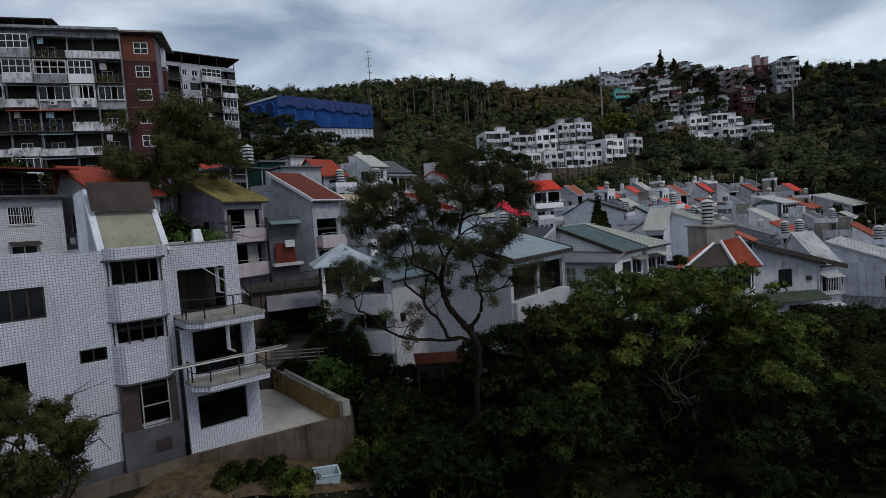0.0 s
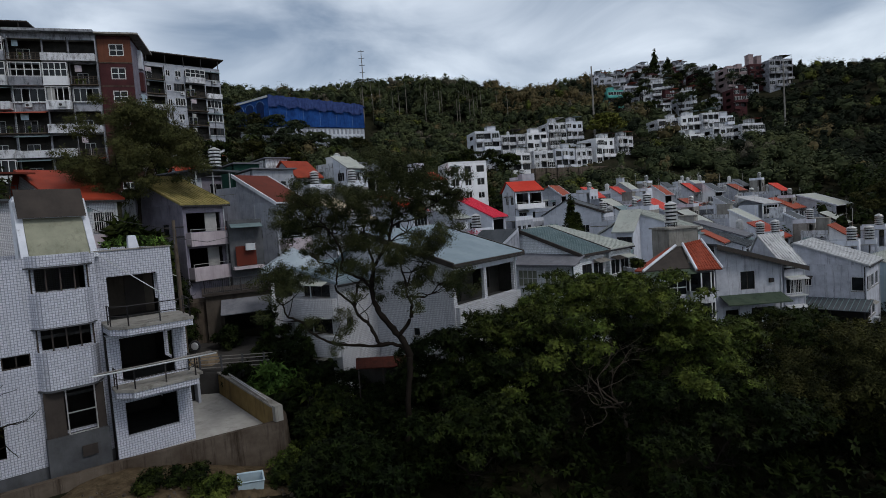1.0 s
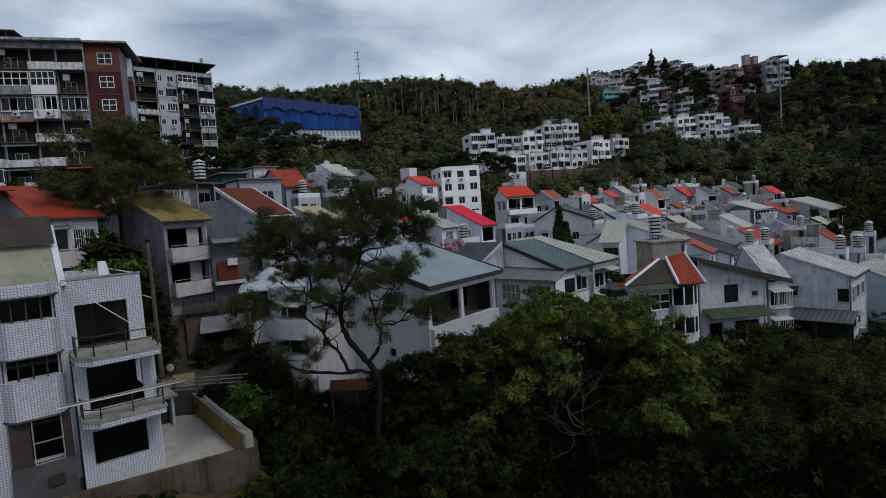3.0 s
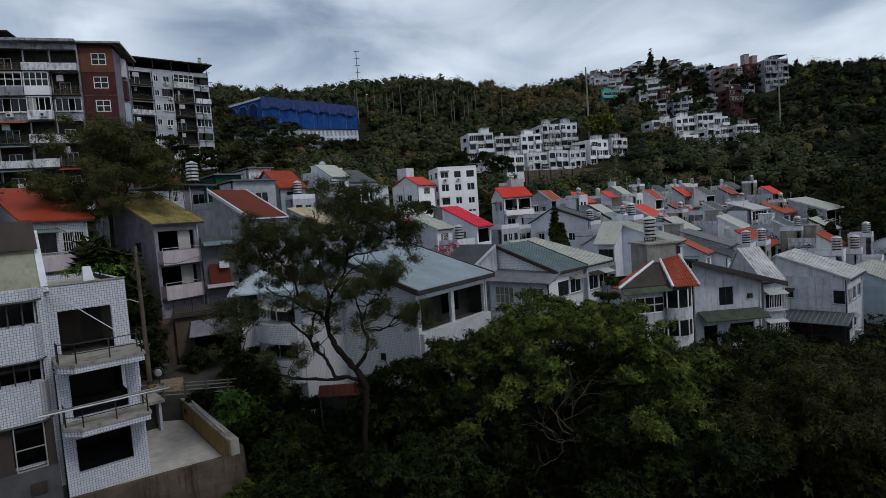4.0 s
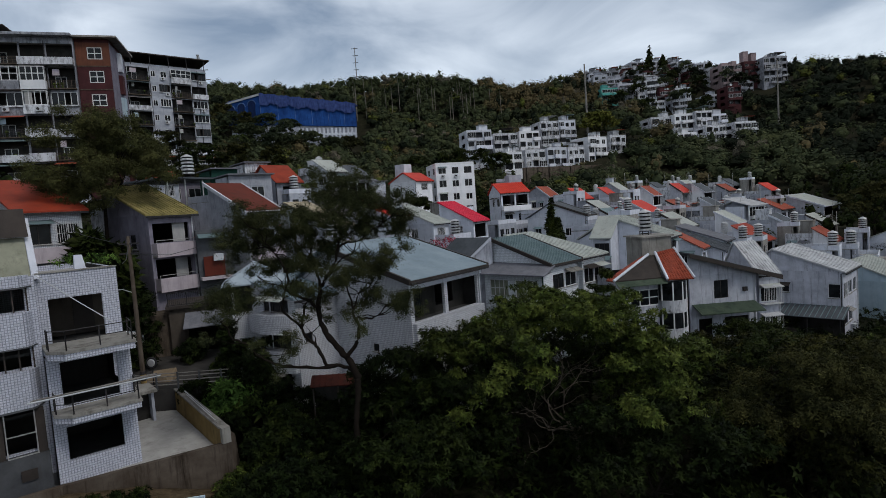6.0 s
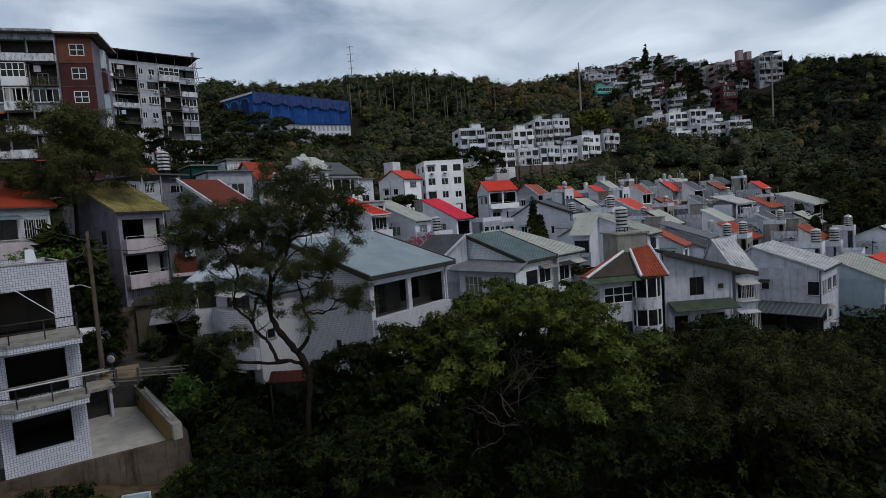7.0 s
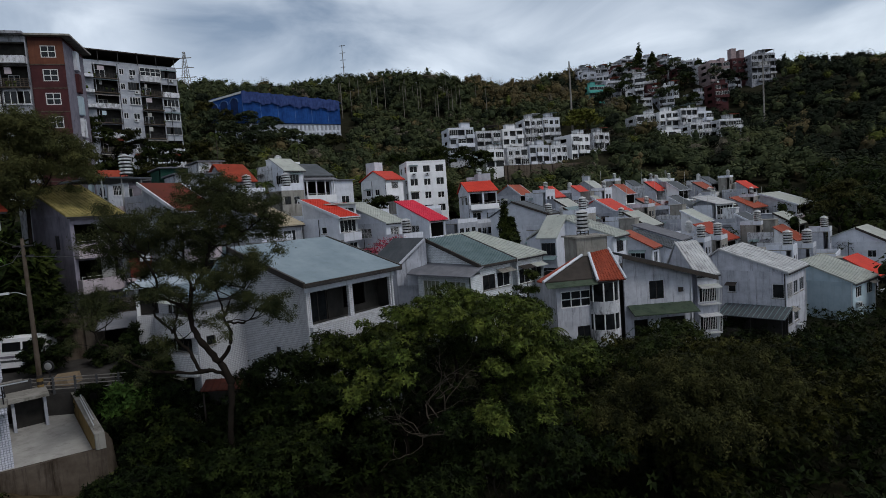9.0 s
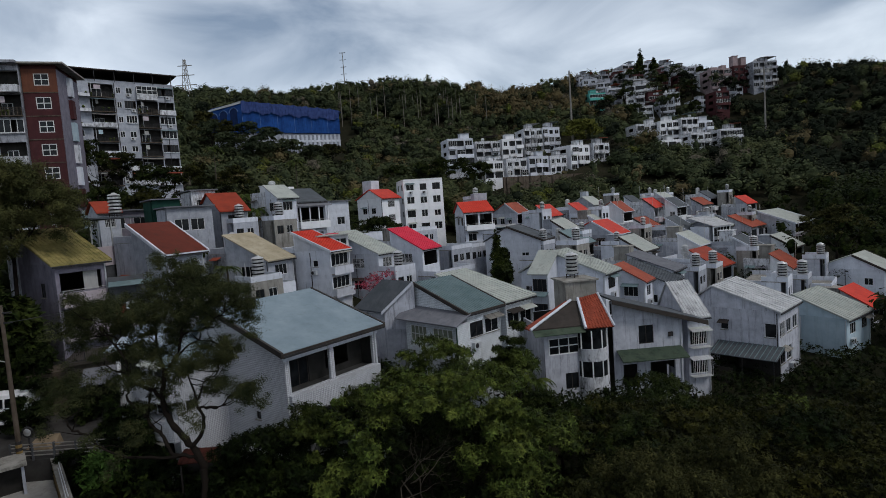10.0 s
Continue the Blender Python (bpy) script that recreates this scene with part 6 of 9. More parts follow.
part("back_wall", panel(6.6, 9.4, 0.2, [], 0, -2.5), PLASTER_WORN, G_H, "", pose(6.6, 6.0, 0, 0, 0, 180))
part("awning", Geo().hull([(0.1, -1.7, 4.3), (6.3, -1.7, 4.2), (6.4, -0.004, 4.85), (0.2, -0.004, 4.95)], [(0.1, -1.7, 4.4), (6.3, -1.7, 4.3), (6.4, -0.004, 4.93), (0.2, -0.004, 5.03)]), MOSS, G_H, "mossy green awning")
# small tin slope between the two houses
T_H = roofed("narrow house with streaked tin slope", 36.3, 53.2, 3.7, 8, 2.5, 3.6, 3.0, "silver", PLASTER_WORN, 2.0, ground=-3.5, ribs=0.3, over=0.15, front=[(0.2, 1.8, 4.6, 1.4, 2), (0.2, 1.8, 1.8, 1.4, 2)], left=[])
for z0 in (4.4, 1.6):
    cage = part("window_cage", Geo().hull([(0.1, -0.6, z0), (2.1, -0.6, z0), (2.1, -0.01, z0), (0.1, -0.01, z0)], [(0.1, -0.6, z0 + 0.06), (2.1, -0.6, z0 + 0.06), (2.1, -0.01, z0 + 0.06), (0.1, -0.01, z0 + 0.06)]), FRAME_WHITE, T_H, "white barred window cage")
    part("cage_hood", Geo().hull([(0.05, -0.7, z0 + 1.65), (2.15, -0.7, z0 + 1.65), (2.15, -0.01, z0 + 1.85), (0.05, -0.01, z0 + 1.85)], [(0.05, -0.7, z0 + 1.7), (2.15, -0.7, z0 + 1.7), (2.15, -0.01, z0 + 1.9), (0.05, -0.01, z0 + 1.9)]), ROOF["silver"], cage)
    for k in range(12):
        part("cage_bar", Geo().box(0.12 + k * 0.178, 0.15 + k * 0.178, -0.59, -0.56, z0 + 0.06, z0 + 1.66), FRAME_WHITE, cage)

# rows of houses behind: roof colour, word, low roof corner, yaw, length, run and rise of the front slope
ROWS_BACK = [
    ("red", "red", 35.6, 115.1, 12.4, 55, 7.3, 2.9, 2.4), ("red", "red", 44.3, 122.4, 12.3, 56, 6.6, 3.2, 2.4), ("red", "bright red", 44.3, 100.0, 8.7, 51, 7.6, 4.5, 2.7),
    ("rust", "faded red", 53.3, 122.2, 12.0, 53, 7.0, 3.0, 2.4), ("red", "red", 62.3, 128.1, 12.2, 51, 8.0, 2.9, 2.3), ("rust", "dark red", 54.9, 110.2, 8.5, 52, 7.8, 3.9, 2.4),
    ("dark", "slate-grey", 68.2, 129.8, 12.0, 51, 9.0, 3.0, 2.2), ("rust", "faded red", 76.5, 135.2, 11.9, 48, 8.6, 2.8, 1.8), ("red", "bright red", 91.0, 141.9, 11.2, 46, 9.2, 2.9, 2.1),
    ("rust", "faded red", 77.5, 115.9, 7.2, 42, 8.8, 4.7, 2.5), ("grey", "grey", 88.0, 118.0, 7.2, 40, 12.0, 7.5, 2.8), ("grey", "pale grey", 65.6, 104.3, 8.3, 47, 7.6, 3.5, 1.8),
    ("dark", "dark grey", 58.5, 103.0, 8.3, 50, 7.0, 4.0, 2.6), ("orange", "orange-red", 54.8, 84.2, 3.8, 42, 6.5, 4.4, 2.6), ("rust", "dark red", 64.8, 82.3, 3.2, 46, 6.4, 3.1, 2.1),
    ("red", "orange-red", 67.5, 70.4, -0.8, 38, 6.0, 3.8, 2.2), ("grey", "pale grey", 76.0, 79.0, 2.4, 40, 7.0, 4.2, 2.2), ("dark", "slate-grey", 61.0, 137.0, 13.2, 52, 7.0, 3.0, 2.2),
    ("grey", "grey", 50.0, 134.0, 13.8, 54, 7.0, 3.0, 2.2), ("rust", "faded red", 29.5, 118.0, 13.4, 57, 6.5, 3.0, 2.4), ("grey", "pale grey", 37.0, 104.0, 9.6, 54, 7.0, 3.6, 2.3),
    ("grey", "grey", 46.0, 112.0, 9.8, 52, 7.0, 3.6, 2.3), ("green", "grey-green", 36.5, 92.5, 8.0, 55, 7.0, 4.0, 2.4), ("grey", "grey", 45.0, 88.0, 6.6, 50, 7.0, 4.0, 2.4),
    ("dark", "slate-grey", 71.5, 118.5, 8.2, 46, 8.0, 3.6, 2.2), ("grey", "pale grey", 72.0, 145.0, 13.6, 50, 8.0, 3.0, 2.0), ("dark", "dark grey", 84.5, 147.5, 13.2, 48, 8.0, 3.0, 2.0),
    ("grey", "grey", 57.0, 95.0, 6.2, 48, 6.5, 3.8, 2.2), ("dark", "slate-grey", 66.0, 94.0, 5.0, 46, 6.5, 3.8, 2.2), ("grey", "pale grey", 75.0, 98.0, 4.4, 44, 7.0, 3.8, 2.2),
]
rng_h = np.random.default_rng(15)
for col, word, x, y, z, yaw, lu, lv, rise in ROWS_BACK:
    wall_m = (PLASTER, PLASTER_WORN, PLASTER_GREY, PLASTER, WHITE)[int(rng_h.random() * 5)]
    deep = lv + 0.6
    wd = lu - 0.6
    he_ = 6.4 + 0.3
    fr_ = [(0.3, wd - 0.6, he_ - 2.3, 1.9, 0), (0.5, wd * 0.4, he_ - 5.2, 1.5, 2), (wd * 0.6, wd * 0.3, he_ - 5.6, 2.0, 0)] if rng_h.random() < 0.6 else [(0.4, wd * 0.35, he_ - 2.3, 1.4, 2), (wd * 0.55, wd * 0.35, he_ - 2.3, 1.4, 2), (0.5, wd * 0.5, he_ - 5.2, 1.6, 2)]
    flat = rng_h.random() < 0.72
    span = lv - 0.3 if flat else lv + deep - 0.3
    lf_ = [(span * (0.12 + 0.30 * c_ + 0.1 * rng_h.random()), 0.8 + 0.6 * rng_h.random(), he_ - 2.4 - 2.7 * k, 1.0 + 0.4 * rng_h.random(), 2) for k in range(2) for c_ in range(3) if rng_h.random() < 0.55]
    hh_ = roofed(word + "-roofed white terraced house on the slope", x, y, z, yaw, lu, lv, rise, col, wall_m, deep, mono=flat, group="terraced houses on the slope", front=fr_, left=lf_, edge=PLASTER if rng_h.random() < 0.4 else (FRAME_DARK if rng_h.random() < 0.5 else None))
    annex(hh_, wd, he_, int(x * 7 + y))
    if rng_h.random() < 0.75:
        along = max(2.6, span * (0.5 + 0.4 * rng_h.random()))
        annex(hh_, along, he_ - 0.4, int(x * 5 + y), pose(0.0, span - (span - along) * rng_h.random(), 0, 0, 0, -90))
    if rng_h.random() < 0.7:
        porch_balcony(hh_, 0.1, wd - 0.2, he_ - 3.3, 0.9, (PLASTER, WHITE, PLASTER_PINK)[int(rng_h.random() * 3)], 0.8)
    if rng_h.random() < 0.55:
        zl, dl = he_ - 3.2 + rng_h.random(), 1.3 + rng_h.random()
        part("lean_to_roof", Geo().hull([(-dl, 0.3, zl), (-0.004, 0.3, zl + 0.5), (-0.004, span * 0.8, zl + 0.5), (-dl, span * 0.8, zl)], [(-dl, 0.3, zl + 0.06), (-0.004, 0.3, zl + 0.56), (-0.004, span * 0.8, zl + 0.56), (-dl, span * 0.8, zl + 0.06)]), (ROOF["dark"], TARP, ROOF["silver"], ROOF["rust"])[int(rng_h.random() * 4)], hh_)
        for k in range(3):
            part("lean_to_post", Geo().box(-dl + 0.05, -dl + 0.13, 0.4 + k * span * 0.37, 0.48 + k * span * 0.37, -1.5, zl), IRON, hh_)
        # added dark sheet, makes the space under the lean-to look unlit
        part("lean_to_screen", Geo().box(-0.05, -0.005, 0.4, span * 0.78, 0.3, zl + 0.3), INNER_SHADE, hh_)
    if not flat and rng_h.random() < 0.45:
        part("stair_head", Geo().box(wd * 0.7, wd * 0.7 + 1.6, lv + 0.4, lv + 2.0, he_ - 1, he_ + rise + 1.0), PLASTER_GREY, hh_, "plastered stair head on the roof")
        part("stair_head_cap", Geo().box(wd * 0.7 - 0.15, wd * 0.7 + 1.75, lv + 0.25, lv + 2.15, he_ + rise + 1.003, he_ + rise + 1.12), CONCRETE, hh_)


SR = thing("sun_room", "white-framed glazed sun room under a pale tin roof", "sun room", pose(62.3, 101.0, 1.0, 0, 0, 32), "roof terraces")
part("wall", panel(5.4, 8.0, 0.15, [(0.2, 5.2, 3.4, 5.6), (0.2, 5.2, 6.1, 7.8)], 0, 0), WHITE, SR)
window(SR, 5.0, 2.2, pose(0.2, 0, 3.4), 5, FRAME_WHITE, rows=2, single=True, bar=0.09)
window(SR, 5.0, 1.7, pose(0.2, 0, 6.1), 5, FRAME_WHITE, rows=1, single=True, bar=0.09)
part("body", Geo().box(0.01, 5.39, 0.9, 4.6, 0, 7.95), PLASTER, SR)
part("roof", Geo().hull([(-0.4, -0.5, 8.0), (5.8, -0.5, 8.0), (5.8, 4.9, 9.6), (-0.4, 4.9, 9.6)], [(-0.4, -0.5, 8.1), (5.8, -0.5, 8.1), (5.8, 4.9, 9.7), (-0.4, 4.9, 9.7)]), ROOF["silver"], SR)
PLOTS.append((62.3, 101.0, 32, 5.4, 4.6))


# flat concrete roof terraces that carry the tanks
def terrace(x, y, z, w, d, h, yaw=50, mat=None, label="stained concrete roof terrace with low parapet"):
    t = thing("roof_terrace", label, "roof terrace", pose(x, y, z - h, 0, 0, yaw), "roof terraces")
    part("body", panel(w, h + 4, 0.2, [(0.4 + k * 1.5, 1.4 + k * 1.5, h - 1.9, h - 0.8) for k in range(int((w - 0.4) / 1.5))], 0, -4), mat or PLASTER_GREY, t)
    for k in range(int((w - 0.4) / 1.5)):
        window(t, 1.0, 1.1, pose(0.4 + k * 1.5, 0, h - 1.9), 2, FRAME_WHITE if k % 2 else FRAME_DARK)
    part("block", Geo().box(0.003, w - 0.003, 0.8, d, -4, h - 0.12), mat or PLASTER_GREY, t)
    part("deck", Geo().box(0.004, w - 0.004, 0.2, d - 0.01, h - 0.117, h), CONCRETE, t)
    part("parapet", Geo().box(0, w, 0, 0.12, h + 0.003, h + 0.6).box(0, 0.12, 0.123, d, h + 0.003, h + 0.6).box(w - 0.12, w, 0.123, d, h + 0.003, h + 0.6), PLASTER, t)
    return t


# ---- tanks and terraces ----
TANKS = [(29.29, 88.0, 9.1, 1.0), (31.12, 74.0, 9.9, 0.9), (25.73, 53.5, 8.45, 1.0), (49.0, 79.0, 4.6, 1.0), (52.37, 81.0, 4.6, 1.0), (56.9, 72.0, 3.5, 1.0), (60.74, 74.0, 3.3, 1.0), (-5.19, 57.0, 9.9, 1.05),
         (7.88, 70.0, 8.6, 1.0), (-13.18, 75.0, 15.9, 1.0), (-8.47, 77.0, 15.9, 1.0), (-19.56, 58.0, 17.4, 1.0), (20.69, 114.0, 17.2, 0.9), (59.58, 150.0, 15.9, 0.8), (70.13, 152.0, 15.2, 0.8), (75.84, 154.0, 15.0, 0.8), (90.09, 150.0, 14.6, 0.8), (42.05, 92.0, 7.9, 0.8), (38.0, 98.5, 9.6, 0.8), (51.5, 106.0, 9.4, 0.8), (47.0, 117.5, 13.2, 0.8), (66.5, 112.0, 10.2, 0.8), (80.5, 122.0, 9.6, 0.8), (33.5, 111.0, 13.6, 0.8), (70.0, 84.0, 4.4, 0.9), (62.5, 88.5, 5.8, 0.9)]
for i, (x, y, z, s) in enumerate(TANKS):
    if i not in (2, 11):
        terrace(x - 0.3, y - 1.6, z - 0.02, 3.6, 3.0, 5.0, 50, (PLASTER_GREY, CONCRETE, PLASTER)[i % 3])
        PLOTS.append((x - 0.3, y - 1.6, 50, 3.6, 3.0))
    water_tank(x, y, z, 0.62 * s, 1.75 * s, 0.4)
# long low terraces with walls between the rows
for x, y, z, w, d in ((27.5, 72.0, 8.2, 4.5, 5), (46.0, 80.0, 3.8, 9.0, 3), (54.5, 72.5, 2.9, 10, 3), (31.0, 80.0, 7.0, 6.0, 4), (12.5, 68.5, 7.6, 8.0, 3), (-7.2, 55.8, 8.6, 7.0, 3), (14.8, 84.0, 9.5, 5.0, 5), (18.0, 92.0, 9.0, 5.0, 5), (24.0, 100.0, 10.5, 7.0, 4), (-1.0, 92.0, 12.0, 7.0, 4), (8.0, 100.0, 12.0, 7.0, 4), (66.0, 76.0, 1.2, 7.0, 3.0)):
    terrace(x, y, z, w, d, 4.0, 50, PLASTER if int(x) % 2 else PLASTER_GREY)
    PLOTS.append((x, y, 50, w, d))
# rooftop pavilion between the yellow and brown roofs
pv = thing("roof_pavilion", "flat grey canopy on posts over a roof terrace", "canopy", pose(-20.4, 55.0, 9.0, 0, 0, 62))
part("body", Geo().box(0, 4.2, 0, 6, -6, 4.6), SLATE, pv)
part("parapet", Geo().box(0, 4.2, -0.12, -0.003, 3.6, 5.5).box(-0.12, -0.003, 0, 6, 3.6, 5.5), PLASTER_PINK, pv)
part("canopy_roof", Geo().box(-0.6, 4.8, -0.8, 6.4, 8.22, 8.38), ROOF["dark"], pv)
for x, y in ((0.0, 0.0), (2.0, 0.0), (4.1, 0.0), (0.0, 5.9), (4.1, 5.9)):
    part("post", Geo().box(x - 0.05, x + 0.05, y - 0.05, y + 0.05, 4.6, 8.22), ALU, pv)
PLOTS.append((-20.4, 55.0, 62, 4.2, 6))
# low buildings with green hoarding up the slope
for x, y, z, w, h, mat, word in ((-22.0, 70.0, 14.6, 3.2, 4.8, GREEN_SHEET, "dark green sheet-metal shed among the trees"), (-18.6, 66.5, 13.2, 5.2, 5.0, PLASTER_GREY, "flat-roofed grey building among the trees"), (-20.0, 76.5, 15.8, 3.2, 4.8, STAINED, "small pale building behind the green shed"), (-30.0, 73.0, 14.0, 6.0, 4.5, MAUVE, "low mauve building on the slope"), (-10.0, 101.0, 12.0, 8.0, 6.5, PLASTER, "pale building below the woods")):
    b_ = thing("shed", word, "building", pose(x, y, z, 0, 0, 40))
    part("wall", panel(w, h + 4, 0.2, [(0.8, 2.4, 2.2, 3.6), (w - 2.6, w - 1.0, 2.2, 3.6)], 0, -4), mat, b_)
    window(b_, 1.6, 1.4, pose(0.8, 0, 2.2), 2)
    window(b_, 1.6, 1.4, pose(w - 2.6, 0, 2.2), 2)
    part("body", Geo().box(0.01, w - 0.01, 0.9, 5, -4, h - 0.1), mat, b_)
    part("roof", Geo().box(-0.3, w + 0.3, -0.5, 5.3, h + 0.003, h + 0.15), ROOF["slate"], b_)
    PLOTS.append((x, y, 40, w, 5))

# ---- road, carport and things below it ----
whole("road", Geo().hull([(-19, 33.6, -4), (-6.2, 34.6, -4), (-3.0, 42.5, -4), (-20, 43, -4)], [(-19, 33.6, 2.5), (-6.2, 34.6, 2.2), (-3.0, 42.5, 2.6), (-20, 43, 2.9)]), ASPHALT, pose(0, 0, 0), "narrow grey concrete lane between the houses", "road", kind="structure")
fe = thing("lane_fence", "low weathered metal fence along the lane", "fence", pose(0, 0, 0))
for i in range(6):
    x = -13.6 + i * 1.35
    part("post", Geo().box(x - 0.05, x + 0.05, 34.1, 34.2, 2.3, 3.4), SLATE, fe)
for z in (2.6, 2.85, 3.1, 3.3):
    part("rail", Geo().box(-13.6, -6.85, 34.12, 34.18, z, z + 0.05), POLE, fe)
cp = thing("carport", "dark open carport under a slate-grey awning", "carport", pose(-14.6, 41.2, 2.7, 0, 0, 24))
# walls coloured near-black for the shade inside the carport
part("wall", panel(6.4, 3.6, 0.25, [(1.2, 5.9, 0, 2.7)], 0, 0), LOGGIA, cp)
part("side_wall", Geo().box(0, 0.25, 0.26, 4.5, 0, 3.6), INNER_SHADE, cp)
part("side_wall", Geo().box(6.15, 6.4, 0.26, 4.5, 0, 3.6), INNER_SHADE, cp)
part("back_wall", Geo().box(0.26, 6.14, 4.3, 4.5, 0, 3.6), INNER_SHADE, cp)
part("roof", Geo().box(-0.2, 6.6, -0.3, 4.7, 3.603, 3.8), TARP, cp)
part("awning", Geo().hull([(0.9, -1.8, 2.25), (6.5, -1.8, 2.25), (6.3, -0.004, 3.15), (1.1, -0.004, 3.15)], [(0.9, -1.8, 2.31), (6.5, -1.8, 2.31), (6.3, -0.004, 3.21), (1.1, -0.004, 3.21)]), ROOF["slate"], cp, "slate-grey sloping awning")
LT = thing("lean_to", "low dark rust-red tin shelter against the white tiled house", "shelter", pose(-2.1, 31.9, 0.0, 0, 0, 8))
part("roof", Geo().hull([(0.0, -0.5, 2.6), (3.2, -0.5, 2.45), (3.2, 0.8, 2.75), (0.0, 0.8, 2.9)], [(0.0, -0.5, 2.65), (3.2, -0.5, 2.5), (3.2, 0.8, 2.8), (0.0, 0.8, 2.95)]), RUST_SHEET, LT, "rusty corrugated sheet")
for k in range(9):
    x, dz = 0.15 + k * 0.35, -0.0164 * k
    part("rib", Geo().hull([(x, -0.5, 2.63 + dz), (x + 0.06, -0.5, 2.63 + dz), (x + 0.06, 0.8, 2.93 + dz), (x, 0.8, 2.93 + dz)], [(x, -0.5, 2.68 + dz), (x + 0.06, -0.5, 2.68 + dz), (x + 0.06, 0.8, 2.98 + dz), (x, 0.8, 2.98 + dz)]), RUST_SHEET, LT)
# added dark sheet in place of the shade under the tin roof
part("screen", Geo().box(0.1, 3.1, 0.6, 0.65, -2.5, 2.6), INNER_SHADE, LT)
for x in (0.1, 1.5, 3.0):
    part("post", Geo().box(x, x + 0.08, -0.45, -0.37, -2.5, 2.46), IRON, LT)
rail(cp, [(0.0, -0.2, 3.8), (6.4, -0.2, 3.8)], 1.0, 1.3, IRON, 9, 0.03)
rail(cp, [(6.4, -0.2, 3.8), (6.4, 4.4, 3.8)], 1.0, 1.3, IRON, 9, 0.03)
part("brown_wall", Geo().box(-2.6, -0.02, 0.4, 3.2, -0.5, 3.2), CONCRETE_RUST, cp, "dark brown rendered wall beside the carport")
PLOTS.append((-14.6, 41.2, 24, 6.4, 4.7))
pole = thing("utility_pole", "slender concrete utility pole with a street lamp", "pole", pose(-13.0, 34.1, 2.3))
part("shaft", Geo().tube([(0, 0, -0.5), (0, 0, 9.7)], [0.16, 0.1], 10), CONCRETE_RUST, pole)
part("lamp_arm", Geo().tube([(0, 0, 6.2), (-0.5, -0.3, 6.5), (-0.9, -0.5, 6.5)], 0.03, 5), ALU, pole)
part("lamp_head", Geo().hull([(-1.3, -0.75, 6.42), (-0.85, -0.6, 6.42), (-0.85, -0.4, 6.42), (-1.3, -0.5, 6.42)], [(-1.25, -0.7, 6.54), (-0.85, -0.55, 6.56), (-0.85, -0.45, 6.56), (-1.25, -0.55, 6.54)]), PVC, pole)
for k in range(5):
    part("band", Geo().lathe([(0.175, 0.3 + 0.2 * k), (0.175, 0.5 + 0.2 * k)], 10), OCHRE if k % 2 else IRON, pole, "yellow and black warning band")
for z in (9.2, 8.6):
    part("crossarm", Geo().box(-0.6, 0.6, -0.05, 0.05, z, z + 0.09), IRON, pole)
whole("sand_mound", Geo().hull([(-0.9, -0.5, -0.3), (0.9, -0.5, -0.3), (1.0, 0.6, -0.3), (-0.8, 0.6, -0.3)], [(-0.75, -0.35, 0.12), (0.5, -0.4, 0.30), (0.85, 0.45, 0.62), (-0.6, 0.45, 0.5)]), SAND, pose(-12.9, 35.9, 2.5), "low mound of pale sand on the lane", "sand")
mr_ = thing("traffic_mirror", "round traffic mirror on a thin post beside the pole", "mirror", pose(-12.5, 34.3, 2.3))
part("post", Geo().tube([(0, 0, -0.3), (0, 0, 2.0)], 0.04, 6), IRON, mr_)
part("rim", Geo().lathe([(0.34, 0), (0.36, 0.03), (0.34, 0.09)], 16).moved(pose(0, 0.02, 1.75, 90)), IRON, mr_)
part("mirror_glass", Geo().lathe([(0.24, 0.0), (0.18, 0.03), (0.08, 0.045)], 16).moved(pose(0, -0.075, 1.75, 90)), STEEL, mr_, "convex mirror face")
vn = thing("van", "white parked van with dark window band and grey stripes", "van", pose(-21.0, 38.2, 2.75, 0, 0, 8))
part("body", Geo().hull([(0, 0, 0.35), (5.0, 0, 0.35), (5.0, 1.9, 0.35), (0, 1.9, 0.35)], [(0, 0.02, 1.35), (5.0, 0.02, 1.35), (5.0, 1.88, 1.35), (0, 1.88, 1.35)]).hull([(0.05, 0.04, 1.353), (4.97, 0.04, 1.353), (4.97, 1.86, 1.353), (0.05, 1.86, 1.353)], [(0.5, 0.2, 2.35), (4.9, 0.2, 2.35), (4.9, 1.7, 2.35), (0.5, 1.7, 2.35)]), WHITE, vn)
for k in range(3):
    part("side_window", Geo().hull([(1.0 + 1.3 * k, 0.03, 1.5), (2.15 + 1.3 * k, 0.03, 1.5), (2.15 + 1.3 * k, 0.09, 1.5), (1.0 + 1.3 * k, 0.09, 1.5)], [(1.0 + 1.3 * k, 0.12, 2.1), (2.15 + 1.3 * k, 0.12, 2.1), (2.15 + 1.3 * k, 0.18, 2.1), (1.0 + 1.3 * k, 0.18, 2.1)]), GLASS, vn)
for z0, m_ in ((0.75, SLATE), (1.05, MAUVE)):
    part("stripe", Geo().box(0.02, 4.98, -0.012, 0.012, z0, z0 + 0.14), m_, vn)
part("tail_light", Geo().box(5.0, 5.02, 0.1, 0.25, 0.8, 1.2), ROOF["red"], vn)
part("tail_light", Geo().box(5.0, 5.02, 1.65, 1.8, 0.8, 1.2), ROOF["red"], vn)
for wx in (0.9, 4.0):
    for wy in (-0.02, 1.7):
        wh = part("wheel", Geo().lathe([(0.33, 0), (0.36, 0.04), (0.36, 0.18), (0.33, 0.22)], 16).moved(pose(wx, wy + 0.22, 0.33, 90)), IRON, vn)
        part("rim", Geo().lathe([(0.2, 0), (0.2, 0.235), (0.06, 0.25)], 12).moved(pose(wx, wy + 0.225, 0.33, 90)), ALU, wh)
